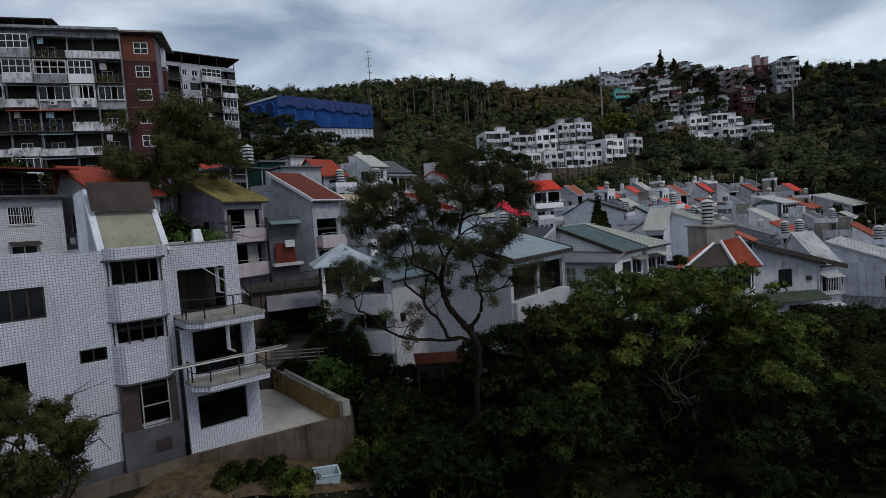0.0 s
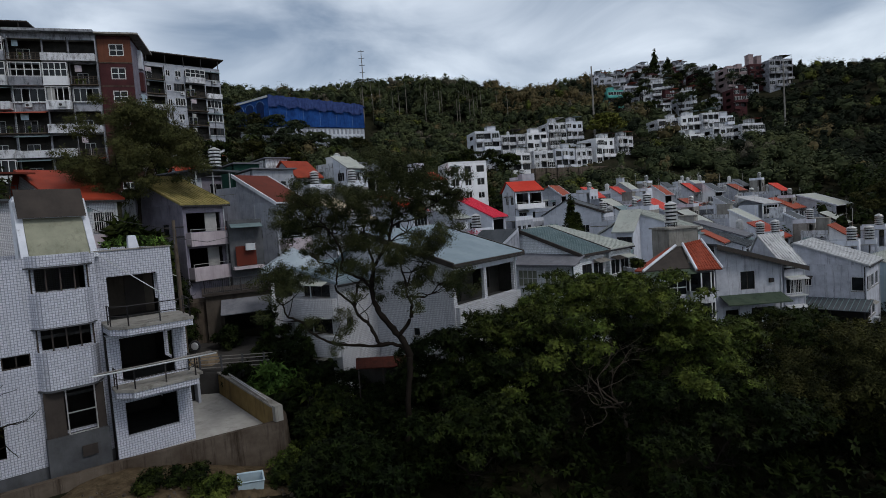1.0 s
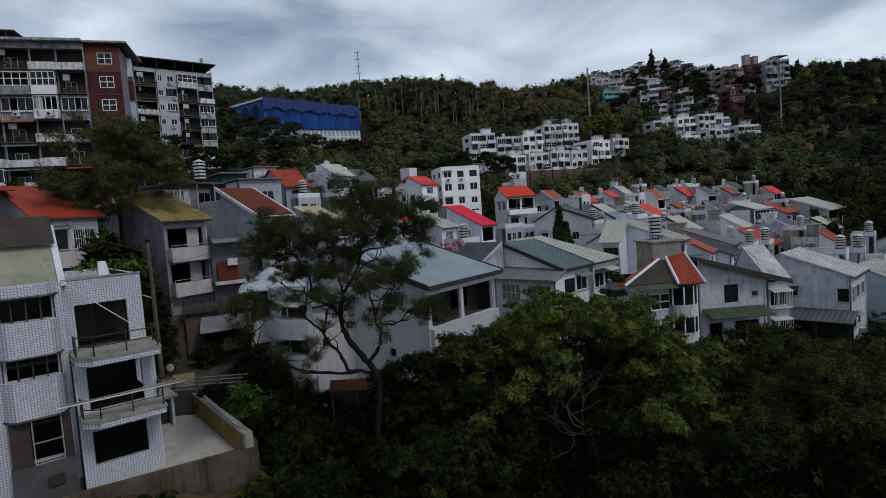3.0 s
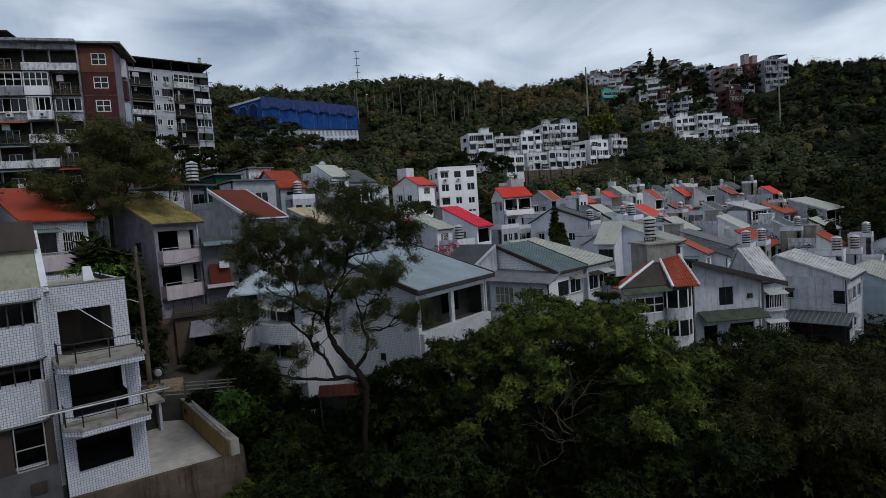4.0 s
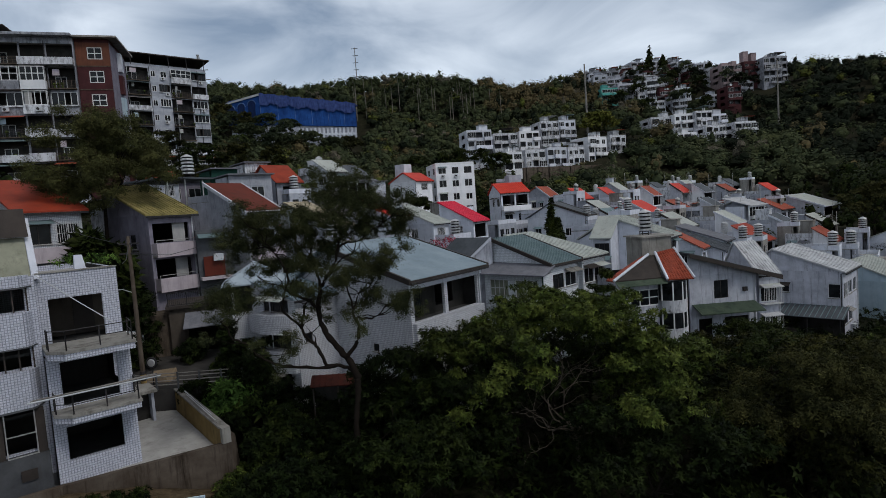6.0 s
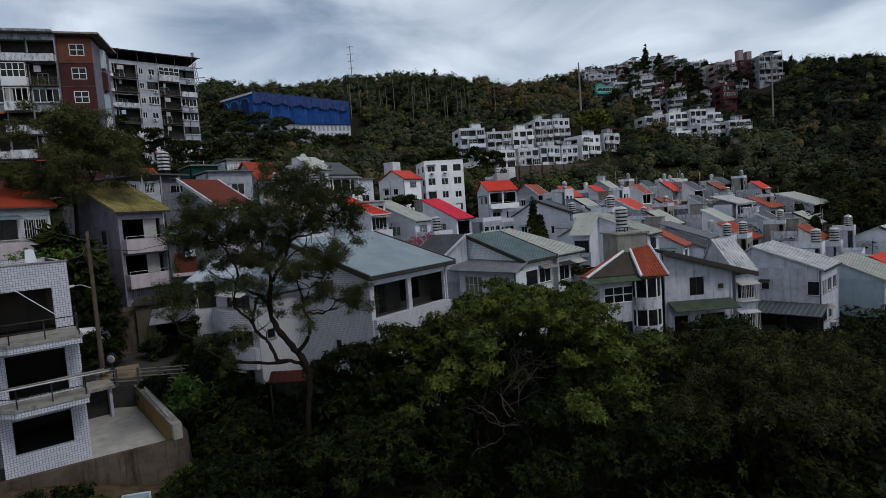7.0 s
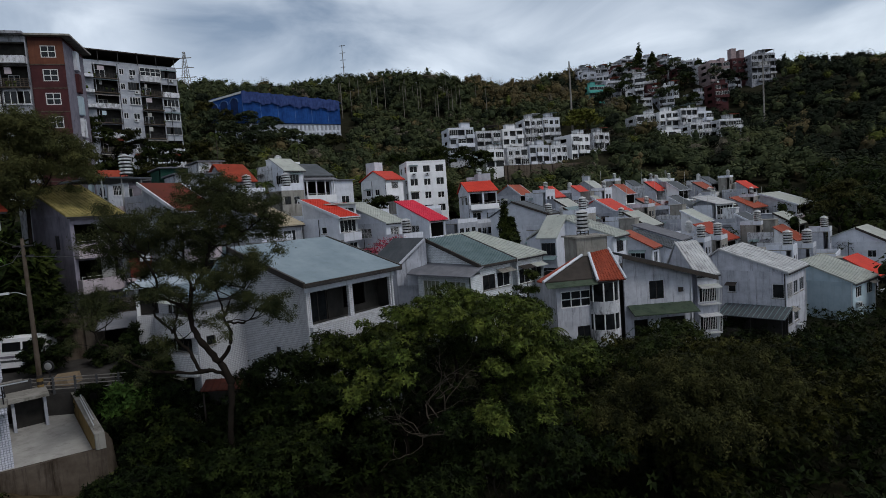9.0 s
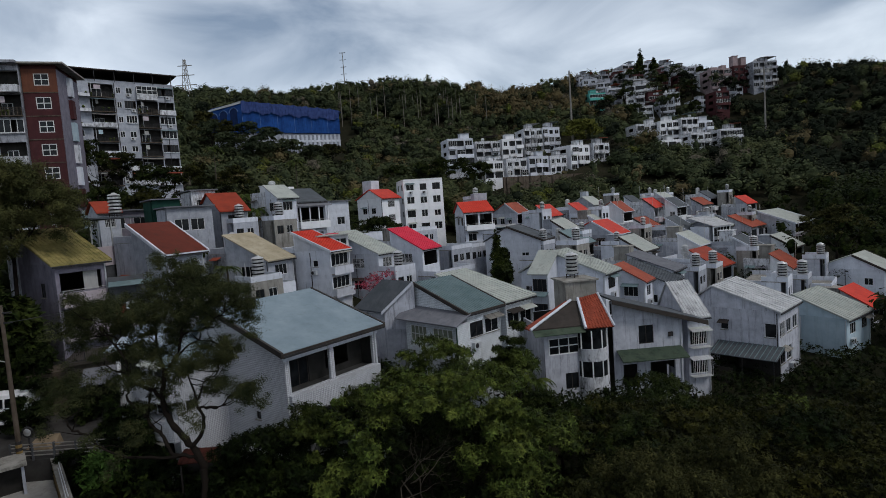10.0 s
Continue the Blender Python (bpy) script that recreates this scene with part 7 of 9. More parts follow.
for k, (p, q) in enumerate((((-13.0, 34.1, 11.5), (-10.8, 29.4, 10.6)), ((-13.0, 34.1, 11.4), (-24, 43, 13.8)), ((-13.0, 34.1, 10.9), (-14.5, 47, 10.6)))):
    m_ = (Vector(p) + Vector(q)) / 2 - Vector((0, 0, 0.35))
    whole("cable", Geo().tube([p, m_, q], 0.02, 4), IRON, pose(0, 0, 0), "thin slack black overhead cable from the pole", "cable", "overhead cables")
sh = thing("rusty_shed", "low lean-to with rusty sheet roof under the white wall", "shed", pose(-2.2, 33.4, -0.6, 0, 0, -40))
part("roof", Geo().hull([(0, -0.7, 1.15), (3.4, -0.7, 1.15), (3.4, 0.7, 1.45), (0, 0.7, 1.45)], [(0, -0.7, 1.2), (3.4, -0.7, 1.2), (3.4, 0.7, 1.5), (0, 0.7, 1.5)]), CONCRETE_RUST, sh)
for x in (0.1, 3.2):
    part("post", Geo().box(x, x + 0.1, -0.6, -0.5, -1.5, 1.15), IRON, sh)
# rubble, crate and pipe at the foot of the wall
rng_r = np.random.default_rng(3)
cr = thing("crate", "pale blue plastic crate lying on rubble", "crate", pose(-6.0, 24.3, -0.55, 12, 6, 25))
part("body", Geo().box(-0.55, 0.55, -0.35, 0.35, 0, 0.06).box(-0.55, 0.55, -0.35, -0.31, 0.063, 0.55).box(-0.55, 0.55, 0.31, 0.35, 0.063, 0.55).box(-0.55, -0.51, -0.307, 0.307, 0.063, 0.55).box(0.51, 0.55, -0.307, 0.307, 0.063, 0.55), PLASTER_BLUE, cr)
part("rim", Geo().tube([(-0.56, -0.36, 0.55), (0.56, -0.36, 0.55), (0.56, 0.36, 0.55), (-0.56, 0.36, 0.55), (-0.56, -0.36, 0.55)], 0.03, 5), PLASTER_BLUE, cr)
whole("drain_pipe", Geo().tube([(-12.6, 22.4, -0.2), (-9.0, 23.6, -0.25), (-6.6, 24.6, -0.3), (-5.9, 25.4, -0.6)], 0.09, 8), POLE, pose(0, 0, 0), "old grey drain pipe on the ground by the wall", "pipe")
dirt = Geo()
for i in range(34):
    for j in range(14):
        x, y = -13.5 + i * 0.36, 0.0
        y = 20.4 + (x + 13.5) * 0.42 + j * 0.3
        dirt.v.append((x, y, land(x, y) + 0.16 + 0.14 * noise.noise((x * 1.3, y * 1.3, 0.5)) - 0.25 * (i in (0, 33) or j in (0, 13))))
for i in range(33):
    for j in range(13):
        dirt.f.append((i * 14 + j, (i + 1) * 14 + j, (i + 1) * 14 + j + 1, i * 14 + j + 1))
whole("soil_patch", dirt, DIRT, pose(0, 0, 0), "bare brown soil with leaf litter below the retaining wall", "soil", kind="stuff", smooth=True)
stones = Geo()
for i in range(320):
    x = rng_r.uniform(-12.5, -2.4)
    y = 22.2 + (x + 10) * 0.44 + rng_r.normal(0, 0.8)
    s = 0.025 + 0.10 * rng_r.random() ** 4
    a = rng_r.random() * 6.28
    zb = land(x, y) + 0.1
    stones.hull([(x + s * 1.2 * math.cos(a + k * 1.26), y + s * math.sin(a + k * 1.26), zb) for k in range(5)], [(x + s * 0.7 * math.cos(a + k * 1.26 + 0.3), y + s * 0.6 * math.sin(a + k * 1.26 + 0.3), zb + s * 1.3) for k in range(5)])
whole("rubble", stones, CONCRETE_RUST, pose(0, 0, 0), "scattered grey rubble below the retaining wall", "rubble", kind="stuff")

# ---- masts on the hills ----
def mast(x, y, z0, z1, r, label, arms=0):
    m = thing("mast", label, "mast", pose(x, y, z0))
    part("shaft", Geo().tube([(0, 0, -2), (0, 0, z1 - z0)], [r, r * 0.55], 7), POLE, m)
    for i in range(arms):
        z = (z1 - z0) * (0.98 - 0.12 * i)
        part("crossarm", Geo().box(-1.6 + 0.1 * i, 1.6 - 0.1 * i, -0.1, 0.1, z, z + 0.22), IRON, m)
    return m


mast(66.8, 222, 30, 65.5, 0.5, "tall slender grey transmission pole")
mast(144.6, 225, 32, 62.3, 0.4, "tall slender grey transmission pole on the slope")
mast(-31.0, 285, 68, 97, 0.3, "thin mast with short crossarms on the ridge", 5)
py = thing("pylon", "steel lattice power pylon on the ridge", "pylon", pose(-103, 268, 66))
g = Geo()
for sx in (-1, 1):
    for sy in (-1, 1):
        g.tube([(sx * 3.2, sy * 3.2, -3), (sx * 1.1, sy * 1.1, 18), (sx * 0.4, sy * 0.4, 28)], [0.2, 0.16, 0.12], 4)
part("legs", g, POLE, py)
g = Geo()
for i in range(7):
    z, z2 = i * 4.0, i * 4.0 + 4.0
    r1, r2 = 3.0 - 0.38 * i, 3.0 - 0.38 * (i + 1)
    for s in (-1, 1):
        g.tube([(-r1, s * r1, z), (r2, s * r2, z2)], 0.09, 4).tube([(r1, s * r1, z), (-r2, s * r2, z2)], 0.09, 4)
part("bracing", g, POLE, py)
for z, w in ((16, 5.0), (20.5, 4.2), (25, 3.4)):
    part("crossarm", Geo().hull([(-w, -0.2, z), (w, -0.2, z), (w, 0.2, z), (-w, 0.2, z)], [(-w, -0.1, z + 0.3), (w, -0.1, z + 0.3), (w, 0.1, z + 0.3), (-w, 0.1, z + 0.3)]), POLE, py)


# ---- apartment blocks ----
def block(label, x, y, z, yaw, w, d, floors, bays, mat, storey=3.0, foot=4.0, balconies=True, name="apartment_block", group="", seed=0, parapet=0.5, side_bays=2, frame=None, wide=0.5, tall=1.3, clutter=True):
    """A flat-roofed block; local x along the front, y into the depth. Slabs, windows in openings, balconies by bay."""
    rng = np.random.default_rng(seed)
    b = thing(name, label, "building", pose(x, y, z, 0, 0, yaw), group)
    H = floors * storey
    PLOTS.append((x, y, yaw, w, d))
    bw = w / bays
    far = y > 150
    holes, items = [], []
    for f in range(floors):
        for i in range(bays):
            q = rng.random()
            open_ = balconies and q < 0.68
            ww = bw * (0.84 if open_ else wide + 0.2 * rng.random())
            hh = storey - 1.15 if open_ else tall + 0.3 * rng.random()
            a = i * bw + (bw - ww) / 2
            zz = f * storey + (0.85 if open_ else 0.95)
            holes.append((a, a + ww, zz, zz + hh))
            items.append((a, ww, zz, hh, q))
    fw = part("wall", panel(w, H + foot, 0.2, holes, 0, -foot), mat, b)
    if balconies:
        # dark grey colour gives the balcony recesses their shade
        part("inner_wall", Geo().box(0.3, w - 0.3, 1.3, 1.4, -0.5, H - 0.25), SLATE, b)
    for a, ww, zz, hh, q in items:
        fr = frame or (FRAME_WHITE if rng.random() > 0.3 else FRAME_DARK)
        if q < 0.3 and balconies:
            continue
        window(fw, ww, hh, pose(a, 0, zz), 4 if ww > 2.6 else (3 if ww > 1.7 and balconies else 2), fr, q > 0.4 or not balconies, single=True, bar=0.05 if balconies else 0.1)
        if q > 0.72 and not far:
            part("awning", Geo().hull([(-0.1, -0.6, hh), (ww + 0.1, -0.6, hh), (ww + 0.1, -0.004, hh + 0.25), (-0.1, -0.004, hh + 0.25)], [(-0.1, -0.6, hh + 0.04), (ww + 0.1, -0.6, hh + 0.04), (ww + 0.1, -0.004, hh + 0.29), (-0.1, -0.004, hh + 0.29)]), (ROOF["green"], TARP, ROOF["grey"])[int(q * 90) % 3], fw, "", pose(a, 0, zz))
        if 0.6 < q < 0.9 and not far:
            ac = part("air_conditioner", Geo().box(0, 0.8, -0.42, -0.05, -0.75, -0.2), PVC, fw, "", pose(a + ww * 0.3, 0, zz))
            part("fan_grille", Geo().lathe([(0.2, 0), (0.2, 0.012), (0.05, 0.02)], 10).moved(pose(0.3, -0.423, -0.48, 90)), IRON, ac)
    sh = []
    sb = d / max(1, side_bays)
    for f in range(floors):
        for i in range(side_bays):
            a, zz = i * sb + sb * 0.3, f * storey + 1.0
            sh.append((a, a + sb * 0.4, zz, zz + 1.3))
    for m in (pose(w, 0.2, 0, 0, 0, 90), pose(0, d - 0.2, 0, 0, 0, -90)):
        sw = part("wall", panel(d - 0.4, H + foot, 0.2, sh, 0, -foot), mat, b, "", m)
        for a, a2, zz, z2 in sh:
            if not far:
                window(sw, a2 - a, 1.3, pose(a, 0, zz), 2, frame, single=True)
    part("wall", panel(w, H + foot, 0.2, [], 0, -foot), mat, b, "", pose(w, d, 0, 0, 0, 180))
    part("roof", Geo().box(0.2, w - 0.2, 0.2, d - 0.2, H - 0.2, H - 0.02), CONCRETE, b)
    part("parapet", Geo().box(0, w, 0, 0.2, H + 0.003, H + parapet).box(0, 0.2, 0.203, d, H + 0.003, H + parapet).box(w - 0.2, w, 0.203, d, H + 0.003, H + parapet), mat, b)
    for f in range(floors):
        part("floor", Geo().box(0.21, w - 0.21, 0.21, d - 0.21, f * storey - 0.1, f * storey + 0.02), FLOOR_IN, b)
    if clutter and rng.random() < 0.9:
        rx, rw_ = w * (0.1 + 0.5 * rng.random()), 2.0 + 1.5 * rng.random()
        part("roof_room", Geo().box(rx, min(rx + rw_, w - 0.3), 1.2, 4.0, H + 0.003, H + 2.3), mat, b)
        part("roof_room_cap", Geo().box(rx - 0.3, min(rx + rw_, w - 0.3) + 0.3, 0.8, 4.3, H + 2.303, H + 2.42), CONCRETE, b)
    if clutter and far and rng.random() < 0.7:
        tx = w * (0.15 + 0.6 * rng.random())
        part("roof_tank", Geo().lathe([(0.5, H), (0.6, H + 0.5), (0.6, H + 1.7), (0.2, H + 2.0)], 9, tx, 2.4), STEEL, b)
        part("roof_rail", Geo().box(0.1, w - 0.1, 0.05, 0.12, H + parapet + 0.25, H + parapet + 0.33), IRON, b)
    if clutter and rng.random() < 0.65:
        part("roof_shelter", Geo().box(w * 0.5, w - 0.1, 0.3, d * 0.7, H + 2.4, H + 2.5), (ROOF["green"], ROOF["rust"], ROOF["silver"], TARP)[int(rng.random() * 4)], b)
        for px in (w * 0.5 + 0.1, w - 0.25):
            part("shelter_post", Geo().box(px, px + 0.12, 0.4, 0.52, H + 0.003, H + 2.4), IRON, b)
    if balconies:
        for f in range(floors):
            for i in range(bays):
                r = rng.random()
                if r < (0.6 if far else 0.88):
                    dep = 0.7 + 0.5 * rng.random()
                    zz = f * storey
                    x0, x1 = i * bw + 0.06 * rng.random(), (i + 1) * bw - 0.06 - 0.02 * rng.random()
                    s = part("balcony", Geo().box(x0, x1, -dep, -0.004, zz - 0.16, zz), CONCRETE, b)
                    hi = 0.7 + 0.4 * rng.random()
                    if r < 0.55:
                        part("parapet", Geo().box(x0, x1, -dep - 0.08, -dep - 0.003, zz - 0.22, zz + hi).box(x0, x0 + 0.08, -dep, -0.004, zz + 0.003, zz + hi).box(x1 - 0.08, x1, -dep, -0.004, zz + 0.003, zz + hi), mat, s)
                    else:
                        rail(s, [(x0 + 0.05, -dep + 0.05, zz), (x1 - 0.05, -dep + 0.05, zz)], hi, 0.4, FRAME_WHITE if rng.random() < 0.6 else IRON, 3, 0.03)
                    if 0.22 < r < 0.5:
                        window(s, x1 - x0 - 0.1, storey - hi - 0.4, pose(x0 + 0.05, -dep - 0.1, zz + hi), 4 if rng.random() < 0.5 else 3, FRAME_WHITE if rng.random() < 0.75 else FRAME_DARK, single=True, bar=0.05, rows=2 if rng.random() < 0.4 else 1, glazed=rng.random() < 0.6)
                        if rng.random() < 0.5:
                            part("curtain", Geo().box(x0 + 0.3, x0 + (x1 - x0) * 0.45, -dep + 0.12, -dep + 0.15, zz + hi, zz + storey - 0.5), CURTAIN, s)
    return b


def tenement(label, x, y, z, yaw, widths, d, floors, storey, columns, mat, foot, seed, mats=None):
    """A worn flat-roofed block. widths: its bays along the front. columns: for each bay its storeys from the top down, a letter each:
    g glazed-in balcony, s wide window strip, l loggia with parapet, r loggia with railing and clutter, w small window, b window over a long white slab, q four-paned window."""
    rng = np.random.default_rng(seed)
    b = thing("apartment_block", label, "building", pose(x, y, z, 0, 0, yaw))
    w, H = sum(widths), floors * storey
    PLOTS.append((x, y, yaw, w, d))
    for f in range(floors):
        k, zz, x0, cells, holes = floors - 1 - f, f * storey, 0.0, [], []
        for bw, col in zip(widths, columns):
            c = col[min(k, len(col) - 1)]
            m = {"g": (0.12, 0.12, 0.85, 0.45), "s": (0.10, 0.10, 0.98, 0.42), "l": (0.10, 0.12, 0.05, 0.34), "r": (0.06, 0.06, 0.05, 0.30), "b": (0.22 * bw, 0.40 * bw, 0.95, 0.55), "w": (0.24 * bw, 0.24 * bw, 1.0, 0.75), "q": (bw * 0.34, bw * 0.22, 0.95, 0.65)}[c]
            holes.append((x0 + m[0], x0 + bw - m[1], zz + m[2], zz + storey - m[3]))
            cells.append((c, x0, bw, holes[-1]))
            x0 += bw
        low = -foot if f == 0 else zz
        wall = part("wall", panel(w, zz + storey - low, 0.2, holes, 0, low), (mats or [mat])[min(k, len(mats or [mat]) - 1)], b)
        for c, x0, bw, (xa, xb, za, zb_) in cells:
            x1, ww, hh = x0 + bw, xb - xa, zb_ - za
            if c == "g":
                dep = 0.75 + 0.3 * rng.random()
                s = part("balcony", Geo().box(x0 + 0.04, x1 - 0.1, -dep, -0.004, zz - 0.16, zz + 0.06), STAINED, b)
                hi = 0.95 + 0.1 * rng.random()
                part("parapet", Geo().box(x0 + 0.04, x1 - 0.1, -dep - 0.07, -dep + 0.01, zz - 0.2, zz + hi).box(x0 + 0.04, x0 + 0.12, -dep + 0.013, -0.004, zz + 0.063, zz + hi).box(x1 - 0.18, x1 - 0.1, -dep + 0.013, -0.004, zz + 0.063, zz + hi), (WHITE, STAINED, STAINED, GRIMY)[int(rng.random() * 4)], s)
                window(s, bw - 0.2, storey - hi - 0.35, pose(x0 + 0.07, -dep - 0.06, zz + hi + 0.004), 4, FRAME_WHITE, rng.random() < 0.7, 0.1, 2 if rng.random() < 0.7 else 1, single=True)
                part("side_frame", Geo().box(x1 - 0.17, x1 - 0.12, -dep + 0.02, -0.2, zz + storey - 0.5, zz + storey - 0.4).box(x1 - 0.17, x1 - 0.12, -dep * 0.55, -dep * 0.45, zz + hi, zz + storey - 0.5), FRAME_WHITE, s)
                if rng.random() < 0.6:
                    part("curtain", Geo().box(x0 + 0.3, x0 + bw * (0.3 + 0.4 * rng.random()), -dep + 0.12, -dep + 0.15, zz + hi, zz + storey - 0.5), CURTAIN, s)
                if rng.random() < 0.3:
                    cooler(s, x0 + bw * 0.5, -dep - 0.08, zz + 0.1)
            elif c == "s":
                window(wall, ww, hh, pose(xa, -0.03, za), 4, FRAME_WHITE if rng.random() < 0.7 else FRAME_DARK, True, 0.09, 1, int(rng.random() * 4))
                if rng.random() < 0.6:
                    cooler(wall, xa + ww * (0.3 + 0.3 * rng.random()), -0.02, zz + 0.22)
                part("ledge", Geo().box(x0 + 0.02, x1 - 0.02, -0.22, -0.004, za - 0.14, za - 0.01), STAINED, wall)
                if rng.random() < 0.35:
                    part("awning", Geo().hull([(xa - 0.1, -0.6, zb_ - 0.1), (xb + 0.1, -0.6, zb_ - 0.1), (xb + 0.1, -0.004, zb_ + 0.2), (xa - 0.1, -0.004, zb_ + 0.2)], [(xa - 0.1, -0.6, zb_ - 0.06), (xb + 0.1, -0.6, zb_ - 0.06), (xb + 0.1, -0.004, zb_ + 0.24), (xa - 0.1, -0.004, zb_ + 0.24)]), (TARP, ROOF["grey"], ROOF["green"])[int(rng.random() * 3)], wall)
            elif c in "lr":
                dep = 0.5 + 0.5 * rng.random()
                s = part("balcony", Geo().box(x0 + 0.02, x1 - 0.03, -dep, 1.25, zz - 0.12, zz + 0.04), STAINED if c == "l" else CONCRETE_RUST, b)
                hi = 0.8 + 0.25 * rng.random()
                if c == "l":
                    part("parapet", Geo().box(x0 + 0.02, x1 - 0.03, -dep - 0.09, -dep - 0.003, zz - 0.16, zz + hi).box(x1 - 0.12, x1 - 0.03, -dep, -0.004, zz + 0.044, zz + hi), STAINED, s)
                else:
                    rail(s, [(x0 + 0.05, -dep + 0.03, zz + 0.04), (x1 - 0.06, -dep + 0.03, zz + 0.04)], hi, 0.5, (IRON, CONCRETE_RUST, IRON)[int(rng.random() * 3)], 3, 0.03)
                    part("laundry", Geo().box(x0 + bw * 0.2, x0 + bw * (0.3 + 0.2 * rng.random()), -dep + 0.15, -dep + 0.18, zz + storey - 1.5, zz + storey - 0.65), (CURTAIN, PLASTER_PINK, PLASTER_BLUE)[int(rng.random() * 3)], s)
                plants(s, x0, x1, -dep + 0.25, zz + 0.04, rng, 2 + int(2 * rng.random()))
                if rng.random() < 0.6:
                    window(s, bw * 0.4, 1.9, pose(x0 + bw * 0.15, 1.15, zz + 0.05), 2, FRAME_WHITE if rng.random() < 0.5 else ALU, True, 0.08, single=True)
                if rng.random() < 0.45:
                    part("awning", Geo().hull([(x0, -dep - 0.6, zz + storey - 0.7), (x1, -dep - 0.6, zz + storey - 0.7), (x1, -0.01, zz + storey - 0.32), (x0, -0.01, zz + storey - 0.32)], [(x0, -dep - 0.6, zz + storey - 0.66), (x1, -dep - 0.6, zz + storey - 0.66), (x1, -0.01, zz + storey - 0.28), (x0, -0.01, zz + storey - 0.28)]), (TARP, ROOF["green"], ROOF["rust"], CONCRETE)[int(rng.random() * 4)], s)
            else:
                window(wall, ww, hh, pose(xa, -0.03, za), 2, FRAME_WHITE, True, 0.11 if c == "q" else 0.08, 2 if c == "q" else 1, single=True)
                if c == "b":
                    s = part("balcony", Geo().box(x0, x1 - 0.05, -1.1, -0.004, zz - 0.14, zz + 0.03), STAINED, b, "long white stained slab edge")
                    part("parapet", Geo().box(x0, x1 - 0.05, -1.2, -1.103, zz - 0.18, zz + 0.42), STAINED, s)
                    plants(s, x0, x1, -0.9, zz + 0.03, rng, 2)
                elif c == "w" and rng.random() < 0.6:
                    cooler(wall, xa, -0.02, za - 0.62)
                elif c == "q":
                    part("slab_edge", Geo().box(0.0, w, -0.05, -0.004, zz - 0.08, zz + 0.06), CONCRETE_RUST, wall)
        part("floor", Geo().box(0.21, w - 0.21, 0.21, d - 0.21, zz - 0.1, zz + 0.02), FLOOR_IN, b)
    # near-black colour stands for the shade deep in the loggias
    part("inner_wall", Geo().box(0.3, w - 0.3, 1.3, 1.4, -0.5, H - 0.25), INNER_SHADE, b)
    for m in (pose(w, 0.2, 0, 0, 0, 90), pose(0, d - 0.2, 0, 0, 0, -90)):
        sw = part("wall", panel(d - 0.4, H + foot, 0.2, [(d * 0.3, d * 0.5, f * storey + 1.0, f * storey + 2.3) for f in range(floors)], 0, -foot), mat, b, "", m)
        for f in range(floors):
            window(sw, d * 0.2, 1.3, pose(d * 0.3, 0, f * storey + 1.0), 2, FRAME_WHITE, single=True)
    part("wall", panel(w, H + foot, 0.2, [], 0, -foot), mat, b, "", pose(w, d, 0, 0, 0, 180))
    part("roof", Geo().box(0.2, w - 0.2, 0.2, d - 0.2, H - 0.2, H - 0.02), CONCRETE, b)
    part("parapet", Geo().box(0, w, 0, 0.2, H + 0.003, H + 0.5).box(0, 0.2, 0.203, d, H + 0.003, H + 0.5).box(w - 0.2, w, 0.203, d, H + 0.003, H + 0.5), mat, b)
    for k in range(5 if w > 8 else 0):
        px = w * (0.08 + 0.2 * k) + rng.random()
        part("drainpipe", Geo().tube([(px, -0.09, -foot + 1), (px + 0.05, -0.09, H * 0.5), (px, -0.09, H)], 0.06, 5), PVC if k % 2 else IRON, b)
    return b


# the long block on the left with its red-brown end
L1 = tenement("weathered white apartment block with glazed balconies and dark loggias", -74.4, 69.2, 9.95, 17, [1.2, 4.0, 3.1, 3.5, 4.0, 3.1, 3.5, 4.0, 3.1, 3.4], 12, 9, 3.25,
              ["w", "lgrgl", "glgrg", "sgsgs", "rgllrg", "lsgrll", "gglrlg", "rgsrll", "lgglll", "lrslrl"], GRIMY, 8, 3)
L1R = tenement("red-brown tiled end of the apartment block", -43.0, 79.3, 9.95, 17, [4.2], 9, 9, 3.25, ["q"], BRICK, 8, 4, [BRICK_TOP, BRICK])
part("side_cladding", panel(8.4, 37.2, 0.08, [(3.6, 6.0, 0.95 + 3.25 * i, 2.3 + 3.25 * i) for i in range(9)], 0, -8), MAUVE, L1R, "mauve-grey plastered side of the block", pose(4.3, 0.1, 0, 0, 0, 90))
for i in range(9):
    part("enclosed_balcony", Geo().box(4.3, 4.8, 3.7, 4.9, 0.2 + 3.25 * i, 2.9 + 3.25 * i), (PLASTER, STAINED, PLASTER_BLUE, BRICK)[i % 4], L1R)
part("cornice", Geo().box(-0.3, 5.4, -0.9, 9, 29.76, 30.0), CONCRETE, L1R)
part("cornice", Geo().box(-0.2, 32.9, -1.0, 12, 29.76, 30.1), GRIMY, L1, "rain-stained projecting roof edge")
part("roof_shelter", Geo().box(10.0, 25.2, -0.6, 9, 31.0, 31.15), TARP, L1, "dark flat shelter on the roof")
for i in range(5):
    part("shelter_post", Geo().box(10.1 + i * 3.5, 10.22 + i * 3.5, -0.5, -0.38, 30.103, 31.0), IRON, L1)
L2 = tenement("grey apartment block under a dark rooftop canopy", -60.0, 110.3, 25.2, 40, [6.1, 4.4, 1.7, 2.3, 4.2, 3.3], 12, 7, 3.0,
              ["bbbwbw", "rrlrlr", "wwwwww", "wsswwl", "grrrrl", "slsssl"], PLASTER_GREY, 14, 8)
part("canopy", Geo().box(-0.8, 22.6, -1.5, 12, 23.1, 23.3), TARP, L2, "dark flat rooftop canopy on posts")
